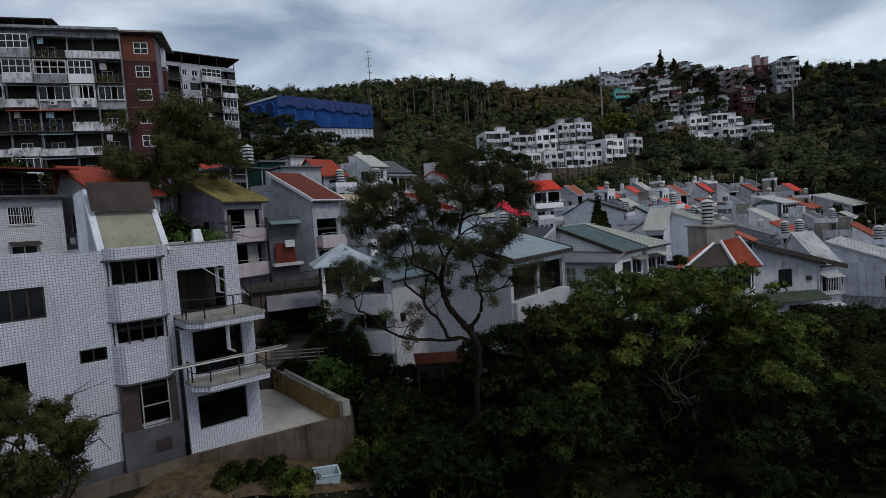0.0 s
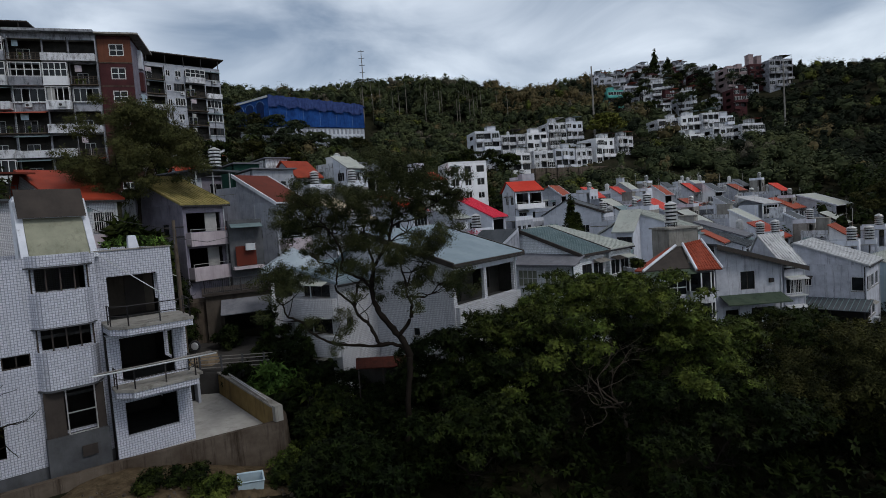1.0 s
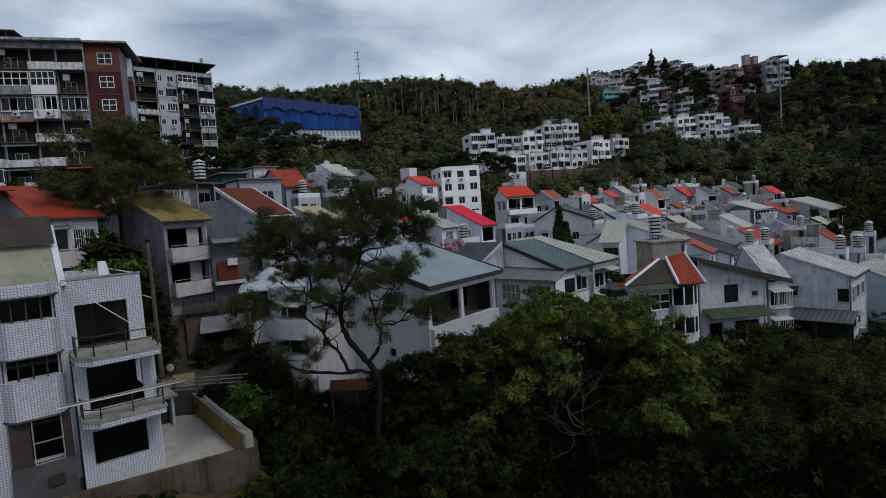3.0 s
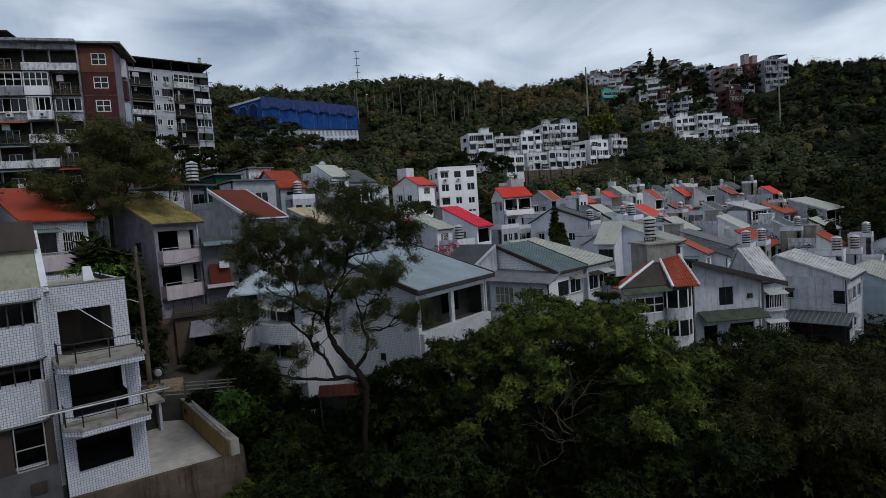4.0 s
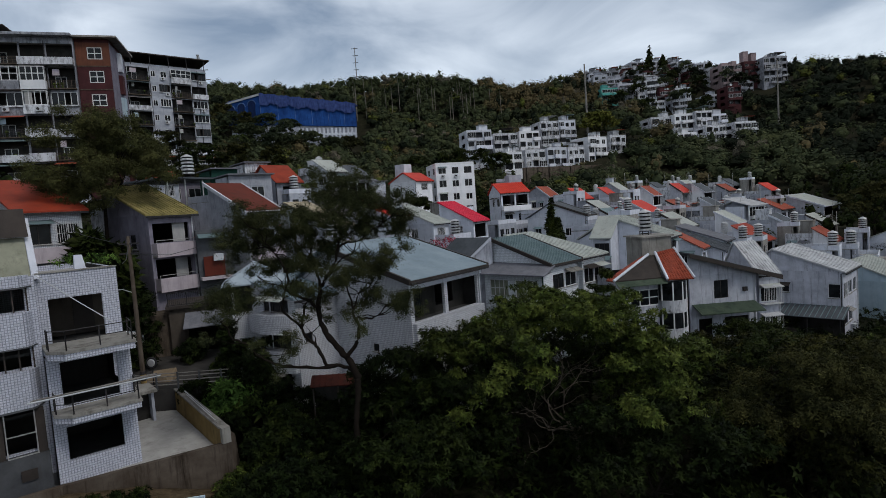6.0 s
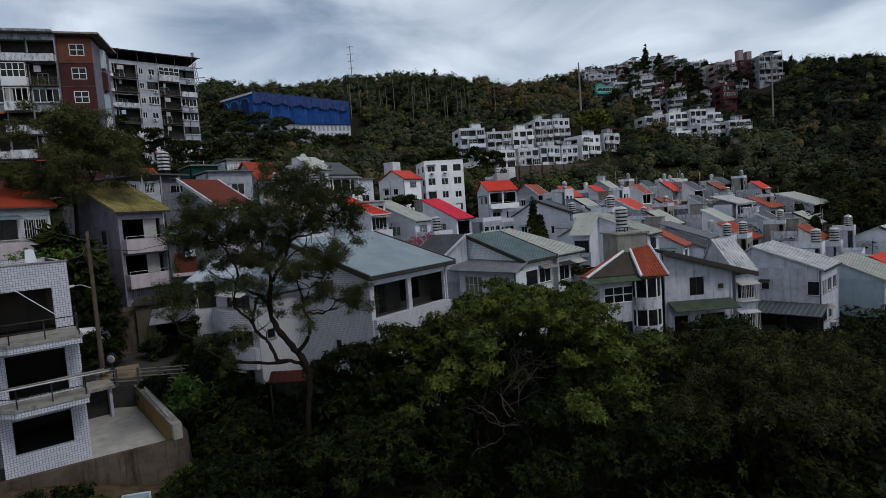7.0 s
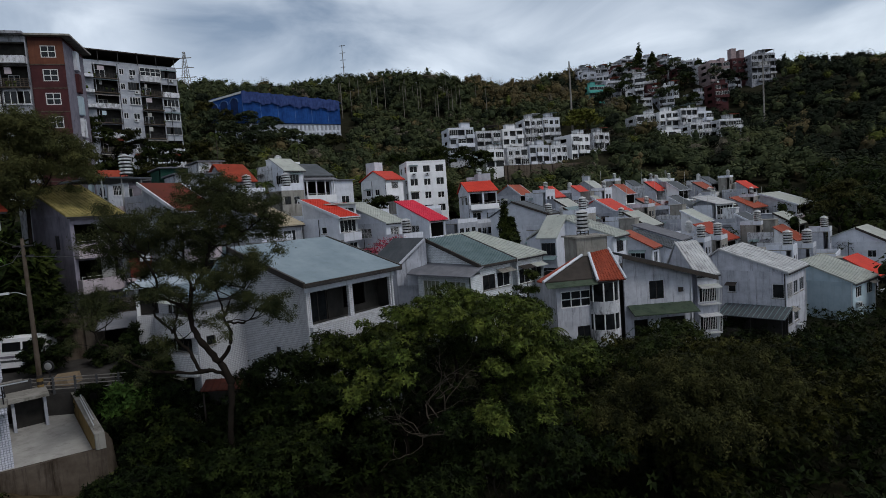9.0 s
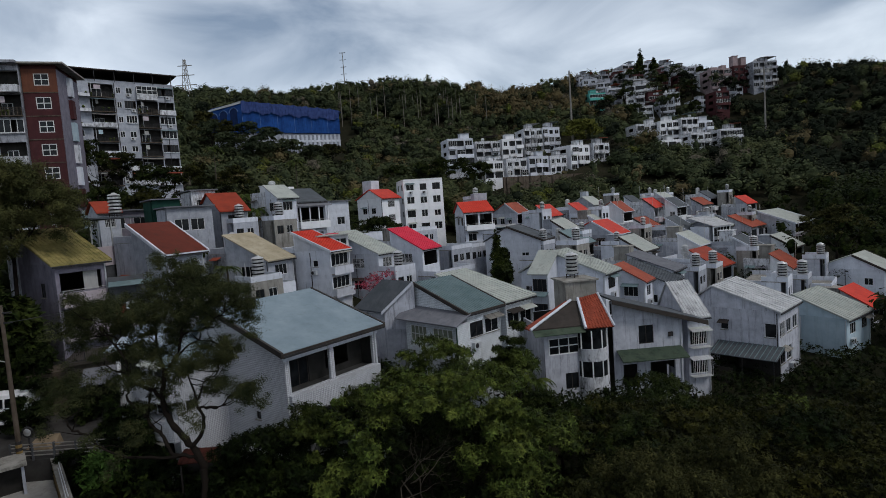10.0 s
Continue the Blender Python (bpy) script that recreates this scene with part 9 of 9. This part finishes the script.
    # the heads of the crown: across, up, half width
    for cx, cz, s in ((0.21, 15.0, 1.25), (-0.69, 14.85, 0.75), (1.13, 14.75, 0.96), (2.17, 14.2, 0.75), (-1.13, 13.78, 0.82), (-2.03, 13.64, 0.75), (0.49, 13.59, 1.03), (1.59, 13.78, 0.75), (-4.04, 13.95, 0.89),
                      (-5.12, 13.3, 0.89), (-5.67, 12.61, 0.68), (-4.44, 12.65, 0.82), (-3.11, 12.97, 0.68), (-2.13, 11.8, 0.6), (-0.84, 12.39, 0.68), (0.84, 11.24, 0.7), (1.74, 11.31, 0.62), (2.0, 12.05, 0.55),
                      (2.75, 12.95, 0.34), (-0.31, 10.63, 0.44), (1.27, 9.75, 0.55), (2.62, 9.38, 0.62), (-6.09, 10.3, 0.95), (-5.26, 9.82, 0.62), (-6.74, 10.0, 0.62), (2.82, 13.76, 0.62), (-3.9, 10.5, 0.55), (-1.49, 12.85, 0.68)):
        sprays = int(27 * s * s) + 7
        depth = rng.normal(0, 0.55)
        for _ in range(sprays):
            c.append((cx + rng.normal(0, s * 0.46), depth + rng.normal(0, s * 0.55), cz + rng.normal(0, s * 0.40)))
            r.append(0.09 + 0.13 * rng.random())
    part("crown", spray_mesh("crown", c, r, 185000, 0.052, LEAF_FINE, 5), None, t)


def soft_tree(x, y, z, h, rx, rz, n, size, mat, label, seed, lean=0.3, heads=26):
    """A round-headed tree of fine foliage on thin forking limbs."""
    rng = np.random.default_rng(seed)
    t = thing("tree", label, "tree", pose(x, y, z))
    g, tips = Geo(), []
    f = h - rz * 1.7
    g.tube([(0, 0, -1), (lean * 0.4, 0, f * 0.6), (lean, 0, f)], [0.2, 0.16, 0.13], 8)
    for i in range(6):
        a = i * 1.05 + rng.random()
        bough(g, (lean, 0, f - 0.2 * i), (math.cos(a), math.sin(a), 1.1), rz * 0.8, 0.09, 2, rng, tips, 0.5)
    part("trunk", g, BARK, t, smooth=True)
    c, r = [], []
    for i in range(heads):
        d = Vector(rng.normal(0, 1, 3)).normalized() * (0.45 + 0.5 * rng.random())
        hx, hy, hz = lean + d.x * rx, d.y * rx, h - rz + d.z * rz
        for _ in range(14):
            c.append((hx + rng.normal(0, rx * 0.15), hy + rng.normal(0, rx * 0.15), hz + rng.normal(0, rz * 0.11)))
            r.append(rx * (0.03 + 0.055 * rng.random()))
    part("crown", spray_mesh("crown", c, r, n, size, mat, seed), None, t)
    return t


fork_tree()
for i, (x, y, h) in enumerate(((-66, 200, 15), (-59, 197, 15.5), (-52, 198, 15.5), (-45, 199, 14), (-70, 205, 17), (-38, 197, 10.5), (-31, 199, 8.5), (-25, 203, 7.5), (-48, 190, 12.5), (-56, 188, 14))):
    broadleaf(x, y, land(x, y), h, 4.8, 9000, 0.24, (LEAF_FAR, LEAF_SPARSE, LEAF_FAR)[i % 3], "tall dark tree in front of the netted building", 300 + i, 0.25, group="trees below the netted building", blobs=60, clump=1.1)
soft_tree(-22.2, 47.0, land(-22, 47) + 1.0, 17.9, 4.9, 4.6, 120000, 0.1, LEAF_FINE, "tall olive-green tree beside the yellow-roofed house", 21, heads=34)
GULLY = [
    (12.2, 27.6, 9.2, 5.6, 76000, LEAF_MID, 31), (17.8, 30.0, 6.0, 4.6, 40000, LEAF_MID, 32), (25.5, 33.0, 4.9, 5.0, 40000, LEAF_OLIVE, 33), (33.0, 36.0, 4.6, 5.0, 36000, LEAF_OLIVE, 34),
    (41.0, 41.5, 4.6, 4.6, 28000, LEAF_OLIVE, 35), (50.0, 45.0, 4.4, 4.4, 22000, LEAF_OLIVE, 36), (14.8, 35.5, 7.6, 4.4, 38000, LEAF_MID, 37), (20.2, 40.8, 3.6, 2.4, 16000, LEAF_DARK, 38),
    (4.2, 24.0, 4.6, 3.6, 30000, LEAF_SHADED, 39), (14.5, 23.0, 5.0, 4.5, 40000, LEAF_SHADED, 40), (22.5, 25.5, 4.6, 4.8, 40000, LEAF_OLIVE, 41), (-1.0, 22.3, 3.6, 2.2, 22000, LEAF_SHADED, 42), (8.6, 33.0, 6.6, 3.2, 30000, LEAF_DARK, 43),
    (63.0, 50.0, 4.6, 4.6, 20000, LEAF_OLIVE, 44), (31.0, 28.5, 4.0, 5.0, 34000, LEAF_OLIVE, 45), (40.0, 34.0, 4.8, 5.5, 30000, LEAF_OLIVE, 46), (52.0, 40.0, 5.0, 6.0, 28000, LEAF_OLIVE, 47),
    (12.6, 42.5, 7.6, 2.8, 22000, LEAF_MID, 48), (12.2, 32.0, 6.6, 2.8, 16000, LEAF_SHADED, 65), (9.4, 30.4, 5.8, 2.4, 12000, LEAF_SHADED, 66), (16.4, 33.4, 5.6, 2.6, 12000, LEAF_SHADED, 67), (20.4, 36.4, 3.9, 2.4, 12000, LEAF_SHADED, 68), (18.6, 45.0, 6.4, 2.2, 16000, LEAF_MID, 49), (28.0, 37.5, 5.4, 2.2, 9000, LEAF_DARK, 69), (36.5, 39.0, 5.8, 2.4, 9000, LEAF_MID, 70), (23.5, 29.5, 6.2, 2.2, 10000, LEAF_DARK, 71), (33.5, 31.5, 5.6, 2.4, 10000, LEAF_SHADED, 72), (45.5, 38.5, 6.4, 2.6, 9000, LEAF_DARK, 73), (29.5, 43.0, 4.6, 2.8, 16000, LEAF_DARK, 50), (25.8, 43.0, 2.2, 2.2, 12000, LEAF_DARK, 64), (36.0, 44.0, 3.4, 3.0, 16000, LEAF_DARK, 51),
    (72.0, 56.0, 4.8, 4.6, 20000, LEAF_DARK, 53), (3.4, 30.4, 4.8, 2.4, 20000, LEAF_SHADED, 54), (7.6, 36.0, 6.8, 2.6, 22000, LEAF_DARK, 55), (3.0, 30.2, 6.9, 2.3, 20000, LEAF_SHADED, 61), (1.6, 30.6, 3.8, 1.7, 12000, LEAF_SHADED, 76), (5.4, 31.4, 7.7, 2.4, 22000, LEAF_DARK, 62), (6.6, 28.6, 5.6, 2.8, 24000, LEAF_SHADED, 63), (10.2, 38.4, 6.6, 2.6, 20000, LEAF_MID, 56), (1.6, 31.8, 3.4, 1.8, 14000, LEAF_SHADED, 57)]
for x, y, h, r, n, mat, sd in GULLY:
    broadleaf(x, y, land(x, y), h, r, int(n * 0.60), 0.090, mat, {"green_leaves": "dense green broadleaf tree in the gully", "olive_green_leaves": "olive-green spreading tree in the gully"}.get(mat.name, "dark broadleaf tree in the gully"), sd, 0.11, group="gully trees", blobs=int(9 * r + 8), squash=0.72, clump=0.98, bark=BARK_PALE if sd == 31 else BARK, hollow=sd == 31)
soft_tree(21.5, 24.6, land(21.5, 24.6), 6.6, 3.2, 1.8, 52000, 0.075, LEAF_SPARSE, "soft olive-brown tree in the gully", 74)
soft_tree(26.5, 27.0, land(26.5, 27), 6.0, 2.8, 1.6, 44000, 0.075, LEAF_SPARSE, "soft olive-brown tree in the gully", 75)
soft_tree(-14.3, 17.5, 0.0, 7.2, 2.0, 2.6, 70000, 0.065, LEAF_SPARSE, "dark leafy tree in front of the tiled building", 60, 0.1)


def undergrowth():
    rng = np.random.default_rng(77)
    c, r = [], []
    while len(c) < 900:
        x, y = rng.uniform(-8, 75), rng.uniform(16, 56)
        if abs(x - 7) > 0.85 * y + 8 or on_plot(x, y, 0.4) or on_plot(x + 2.2, y + 0.5, 0.5):
            continue
        a = Matrix.Rotation(radians(-40), 3, "Z") @ Vector((x + 10.25, y - 28.0, 0))
        if a.x < 5.0 and -4.2 < a.y < 10:
            continue
        if (x < -5.8 and y > 33.4) or (x < -2.4 and y < 27):
            continue
        s = 0.6 + 0.9 * rng.random()
        c.append((x, y, land(x, y) + s * (0.3 + 0.9 * rng.random())))
        r.append((s, s, s * 0.7))
    while len(c) < 1250:
        x, y = rng.uniform(36, 105), rng.uniform(46, 88)
        if x < 0.62 * y + 4 or on_plot(x, y, 0.3):
            continue
        s = 0.8 + 1.2 * rng.random()
        c.append((x, y, land(x, y) + s * (0.2 + 0.8 * rng.random())))
        r.append((s, s, s * 0.7))
    me = leaf_mesh("undergrowth", c, r, 130000, 0.17, LEAF_SHADED, 0.8, 78)
    tagged(new("undergrowth", me), "dark tangled undergrowth on the gully floor", "undergrowth", kind="stuff")


undergrowth()


def shrub(x, y, z, w, h, n, size, mat, label, seed, blobs=14):
    rng = np.random.default_rng(seed)
    s = whole("shrub", Geo().tube([(0, 0, -0.5), (0.05, 0, h * 0.3), (0.0, 0.1, h * 0.7)], [0.06, 0.05, 0.02], 5), BARK, pose(x, y, z), label, "shrub")
    c, r = [], []
    for i in range(blobs):
        a, q = rng.random() * 6.28, rng.random() ** 0.6
        c.append((q * w * math.cos(a), q * w * math.sin(a), h * (0.2 + 0.7 * rng.random() * (1 - 0.5 * q))))
        k = w * (0.25 + 0.2 * rng.random())
        r.append((k, k, k * 0.8))
    part("crown", leaf_mesh("crown", c, r, n, size, mat, 0.8, seed), None, s)
    return s


shrub(-7.4, 33.0, 0.6, 1.7, 2.3, 1500, 0.2, LEAF_BRIGHT, "broad-leaved bright green shrub below the road", 81)
shrub(-5.6, 32.5, 0.2, 1.3, 2.0, 900, 0.2, LEAF_MID, "broad-leaved green shrub below the road", 87)
shrub(-5.9, 35.6, 1.0, 1.0, 4.6, 7000, 0.08, LEAF_DARK, "dark ivy-like shrub against the white wall", 82, 22)
shrub(-8.6, 36.2, 1.6, 0.8, 3.6, 5000, 0.08, LEAF_DARK, "dark round shrub by the carport", 83)
shrub(-3.2, 30.6, -0.6, 1.6, 2.6, 7000, 0.1, LEAF_DARK, "dark bush under the open tree", 84)
shrub(-1.6, 24.8, -1.4, 1.4, 2.4, 7000, 0.09, LEAF_DARK, "low bush beside the retaining wall", 85)
for i, (x, y, w, h) in enumerate(((-8.4, 23.6, 0.9, 1.2), (-7.0, 23.2, 0.8, 1.0), (-4.6, 25.4, 0.9, 1.4), (-3.4, 26.6, 1.1, 1.8), (-9.8, 22.8, 0.8, 1.1), (-5.0, 27.2, 0.9, 1.6), (-2.6, 24.4, 1.0, 1.5))):
    shrub(x, y, land(x, y), w, h, 4200, 0.07, (LEAF_DARK, LEAF_MID)[i % 2], "low leafy bush on the soil below the wall", 180 + i, 18)
shrub(-2.0, 28.2, -1.4, 1.0, 1.6, 700, 0.16, LEAF_MID, "broad-leaved bush on the slope", 86)
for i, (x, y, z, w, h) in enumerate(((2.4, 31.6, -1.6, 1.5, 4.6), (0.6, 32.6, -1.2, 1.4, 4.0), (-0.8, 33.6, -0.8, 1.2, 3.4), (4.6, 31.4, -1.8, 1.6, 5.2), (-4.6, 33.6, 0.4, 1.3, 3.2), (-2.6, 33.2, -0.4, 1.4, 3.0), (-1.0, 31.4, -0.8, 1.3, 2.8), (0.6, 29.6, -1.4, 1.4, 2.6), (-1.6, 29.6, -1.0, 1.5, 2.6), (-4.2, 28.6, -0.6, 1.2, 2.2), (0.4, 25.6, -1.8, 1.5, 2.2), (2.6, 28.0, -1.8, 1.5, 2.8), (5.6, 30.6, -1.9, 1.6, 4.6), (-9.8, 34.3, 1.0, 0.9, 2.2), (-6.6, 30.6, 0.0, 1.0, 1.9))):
    shrub(x, y, z, w, h, 6000, 0.092, LEAF_SHADED, "dense dark shrub on the gully side", 120 + i, 18)
shrub(18.9, 45.0, -0.5, 1.2, 8.6, 14000, 0.09, LEAF_DARK, "leafy green tree between the gabled house and the turret", 90, 22)
shrub(17.9, 46.4, -0.5, 1.2, 6.6, 12000, 0.09, LEAF_DARK, "tall slender bush between the houses", 88, 22)
shrub(6.4, 65.0, 4.4, 2.6, 6.0, 5200, 0.085, BLOSSOM, "crimson blossoming tree between the houses", 89, 22)


def conifer(x, y, z, h, r, seed, label="slender dark cypress on the ridge", size=0.42):
    rng = np.random.default_rng(seed)
    t = whole("cypress", Geo().tube([(0, 0, -1), (0, 0, h * 0.95)], [0.16, 0.03], 5), BARK, pose(x, y, z), label, "tree", "ridge cypresses")
    c, rr = [], []
    for i in range(26):
        u = i / 25
        k = r * (1 - u ** 2.2) * (0.55 + 0.55 * rng.random()) * (0.6 + 0.4 * min(1, u * 4)) + 0.12
        a = rng.random() * 6.28
        c.append((k * 0.5 * math.cos(a), k * 0.5 * math.sin(a), h * (0.12 + 0.86 * u)))
        rr.append((k, k, h * 0.045))
    part("crown", leaf_mesh("crown", c, rr, 5200, size, LEAF_DARK, 0.8, seed), None, t)


conifer(127.6, 312, 78.0, 16.6, 1.9, 91)
conifer(134.8, 312, 78.5, 11.2, 1.7, 92)
conifer(157.0, 305, 73.0, 9.5, 2.0, 93)
conifer(103.0, 322, 78.0, 9.0, 2.0, 94)
for i, (x, y, h, r) in enumerate(((-20.4, 42.6, 8.6, 1.15), (-18.9, 43.2, 7.2, 1.0), (-22.0, 43.4, 7.8, 1.2))):
    conifer(x, y, 4.2, h, r, 96 + i, "dark narrow conifer beside the mauve house")
for i, (x, y, z, h, r) in enumerate(((24.6, 92.0, 4.0, 8.5, 1.5), (20.5, 72.0, 4.5, 8.2, 0.62), (21.6, 73.5, 4.5, 5.6, 0.5))):
    conifer(x, y, z, h, r, 95 + 7 * i, "dark conifer between the terraces", 0.2)


def palm(x, y, z, h, fronds, length, seed, label="palm with drooping fronds between the houses", bark=None, leaf=None):
    rng = np.random.default_rng(seed)
    t = thing("palm", label, "palm", pose(x, y, z), "palms")
    part("trunk", Geo().tube([(0, 0, -0.5), (0.1, 0.05, h * 0.5), (0.0, 0.1, h)], [0.16, 0.12, 0.1], 7), bark or BARK_PALE, t)
    for i in range(fronds):
        a = i * 2.4 + rng.normal(0, 0.2)
        up = 0.2 + 0.8 * rng.random()
        g = Geo()
        pts = []
        for k in range(8):
            u = k / 7
            r = length * u * (1 - 0.15 * u)
            pts.append(Vector((r * math.cos(a), 0.1 + r * math.sin(a), h + up * length * u * 0.7 - 0.75 * length * u * u)))
        g.tube(pts, [0.03 - 0.003 * k for k in range(8)], 4)
        side = Vector((-math.sin(a), math.cos(a), 0))
        for k in range(1, 8):
            for j in range(2):
                b0 = pts[k - 1].lerp(pts[k], 0.5 * j + 0.25)
                for s in (-1, 1):
                    tip = b0 + side * s * length * 0.26 * math.sin(math.pi * min(1, (k + 1) / 9)) + (pts[k] - pts[k - 1]) * 0.8 - Vector((0, 0, 0.12 * length))
                    w_ = (pts[k] - pts[k - 1]) * 0.22
                    g.poly(b0 - w_, b0 + w_, tip)
        part("frond", g, leaf or LEAF_MID, t)
    return t


for i, (x, y, z, w, h) in enumerate(((-18.2, 42.0, 2.6, 1.6, 8.6), (-19.8, 41.0, 2.6, 1.8, 7.4), (-16.6, 40.6, 2.6, 1.3, 5.6), (-8.2, 36.4, 1.8, 1.0, 4.6), (-6.6, 34.6, 1.2, 1.2, 3.6), (-15.6, 38.2, 2.5, 1.2, 3.0), (-12.6, 39.6, 2.5, 0.9, 1.9))):
    shrub(x, y, z, w, h, 8000, 0.095, LEAF_SHADED, "tall dark thicket beside the lane", 150 + i, 30)
palm(-13.5, 83.0, 12.5, 5.0, 14, 2.6, 1)
palm(-17.5, 88.0, 14.0, 6.0, 14, 2.8, 2)
palm(-10.0, 61.0, 6.5, 4.6, 12, 1.8, 3)
palm(19.2, 46.4, -1.6, 4.4, 13, 2.2, 4, "bright palm-like plant beside the turret house")
palm(20.4, 45.2, -1.8, 3.2, 12, 1.9, 5, "bright palm-like plant beside the turret house")
palm(-46.0, 150.0, 28.0, 8.0, 14, 3.0, 6)
palm(-22.0, 140.0, 22.0, 8.0, 14, 3.0, 7)

for i, (x, y, zt, r) in enumerate(((-44, 94, 31.0, 3.4), (-39, 95, 28.6, 3.6), (-33, 93, 26.0, 3.6), (-28, 96, 27.0, 3.4), (-47, 90, 29.5, 3.0), (-23, 100, 25.5, 3.2), (-36, 84, 22.5, 3.0), (-30, 84, 21.5, 3.0))):
    broadleaf(x, y, land(x, y), zt - land(x, y), r, 9000, 0.15, (LEAF_DARK, LEAF_OLIVE)[i % 2], "dark tree below the apartment blocks", 430 + i, 0.16, group="trees below the apartment blocks", blobs=40, clump=1.0)
for i, (x, y, zt, r) in enumerate(((14, 183, 31.5, 4.0), (21, 182, 31.0, 4.0), (27, 181, 30.0, 3.5), (8, 184, 31.0, 4.0), (0, 182, 30.0, 4.5))):
    broadleaf(x, y, land(x, y), zt - land(x, y), r, 5000, 0.26, LEAF_DARK, "dark tree below the white blocks", 450 + i, 0.16, group="trees below the white blocks", blobs=40, clump=1.2)
broadleaf(78.0, 92.0, land(78, 92), 9.5, 4.6, 12000, 0.16, LEAF_SPARSE, "olive-brown tree at the edge of the terraces", 409, 0.2, blobs=60, clump=1.1)
broadleaf(66.5, 206.0, land(66.5, 206), 14.0, 6.5, 9000, 0.36, LEAF_LIME, "bright yellow-green tree between the white blocks", 410, 0.2, blobs=70, clump=1.5)
broadleaf(-13.0, 98.0, land(-13, 98), 9.0, 4.2, 16000, 0.16, LEAF_DARK, "dark round tree behind the twin houses", 411, 0.2, blobs=60, clump=1.0)
broadleaf(2.0, 104.0, land(2, 104), 7.5, 4.0, 14000, 0.16, LEAF_DARK, "dark round tree beside the white house", 412, 0.2, blobs=60, clump=1.0)
broadleaf(12.0, 130.0, land(12, 130), 11.0, 5.5, 16000, 0.2, LEAF_DARK, "dark tree behind the white house", 413, 0.2, blobs=60, clump=1.2)
rng_q = np.random.default_rng(47)
for i in range(24):
    x, y = rng_q.uniform(84, 158), rng_q.uniform(252, 300)
    broadleaf(x, y - 3, land(x, y), 6.5 + 3.5 * rng_q.random(), 2.6 + 1.6 * rng_q.random(), 1500, 0.34, (LEAF_FAR, LEAF_DUSK, LEAF_DARK)[i % 3], "dark tree among the hilltop blocks", 700 + i, 0.2, group="trees among the hilltop blocks", blobs=30, clump=1.3)
rng_p = np.random.default_rng(31)
for i in range(26):
    x, y = rng_p.uniform(-30, 42), rng_p.uniform(238, 252)
    palm(x, y, land(x, y), 11.5 + 4 * rng_p.random(), 9, 3.2, 100 + i, "tall slender palm in the hillside grove", BARK_GREY, LEAF_DARK)


def bare_tree(x, y, h, seed, label="bare pale-twigged tree on the ridge"):
    rng = np.random.default_rng(seed)
    t = thing("bare_tree", label, "tree", pose(x, y, land(x, y)), "bare ridge trees")
    g, tips = Geo(), []
    g.tube([(0, 0, -1), (0.1, 0, h * 0.35)], [0.22, 0.15], 6)
    for i in range(5):
        bough(g, (0.1, 0, h * (0.25 + 0.02 * i)), (math.cos(i * 1.3), math.sin(i * 1.3), 1.3), h * 0.3, 0.11, 3, rng, tips, 0.3, 4, 0.5, 0.3)
    part("trunk", g, BARK_PALE, t)


for i, (x, y, h) in enumerate(((10, 300, 9), (17, 303, 8), (24, 300, 9), (40, 302, 8), (48, 300, 8.5), (33, 305, 8), (-2, 298, 8), (175, 285, 8), (183, 283, 8), (-68, 262, 9), (-60, 262, 8))):
    bare_tree(x, y, h, 500 + i)
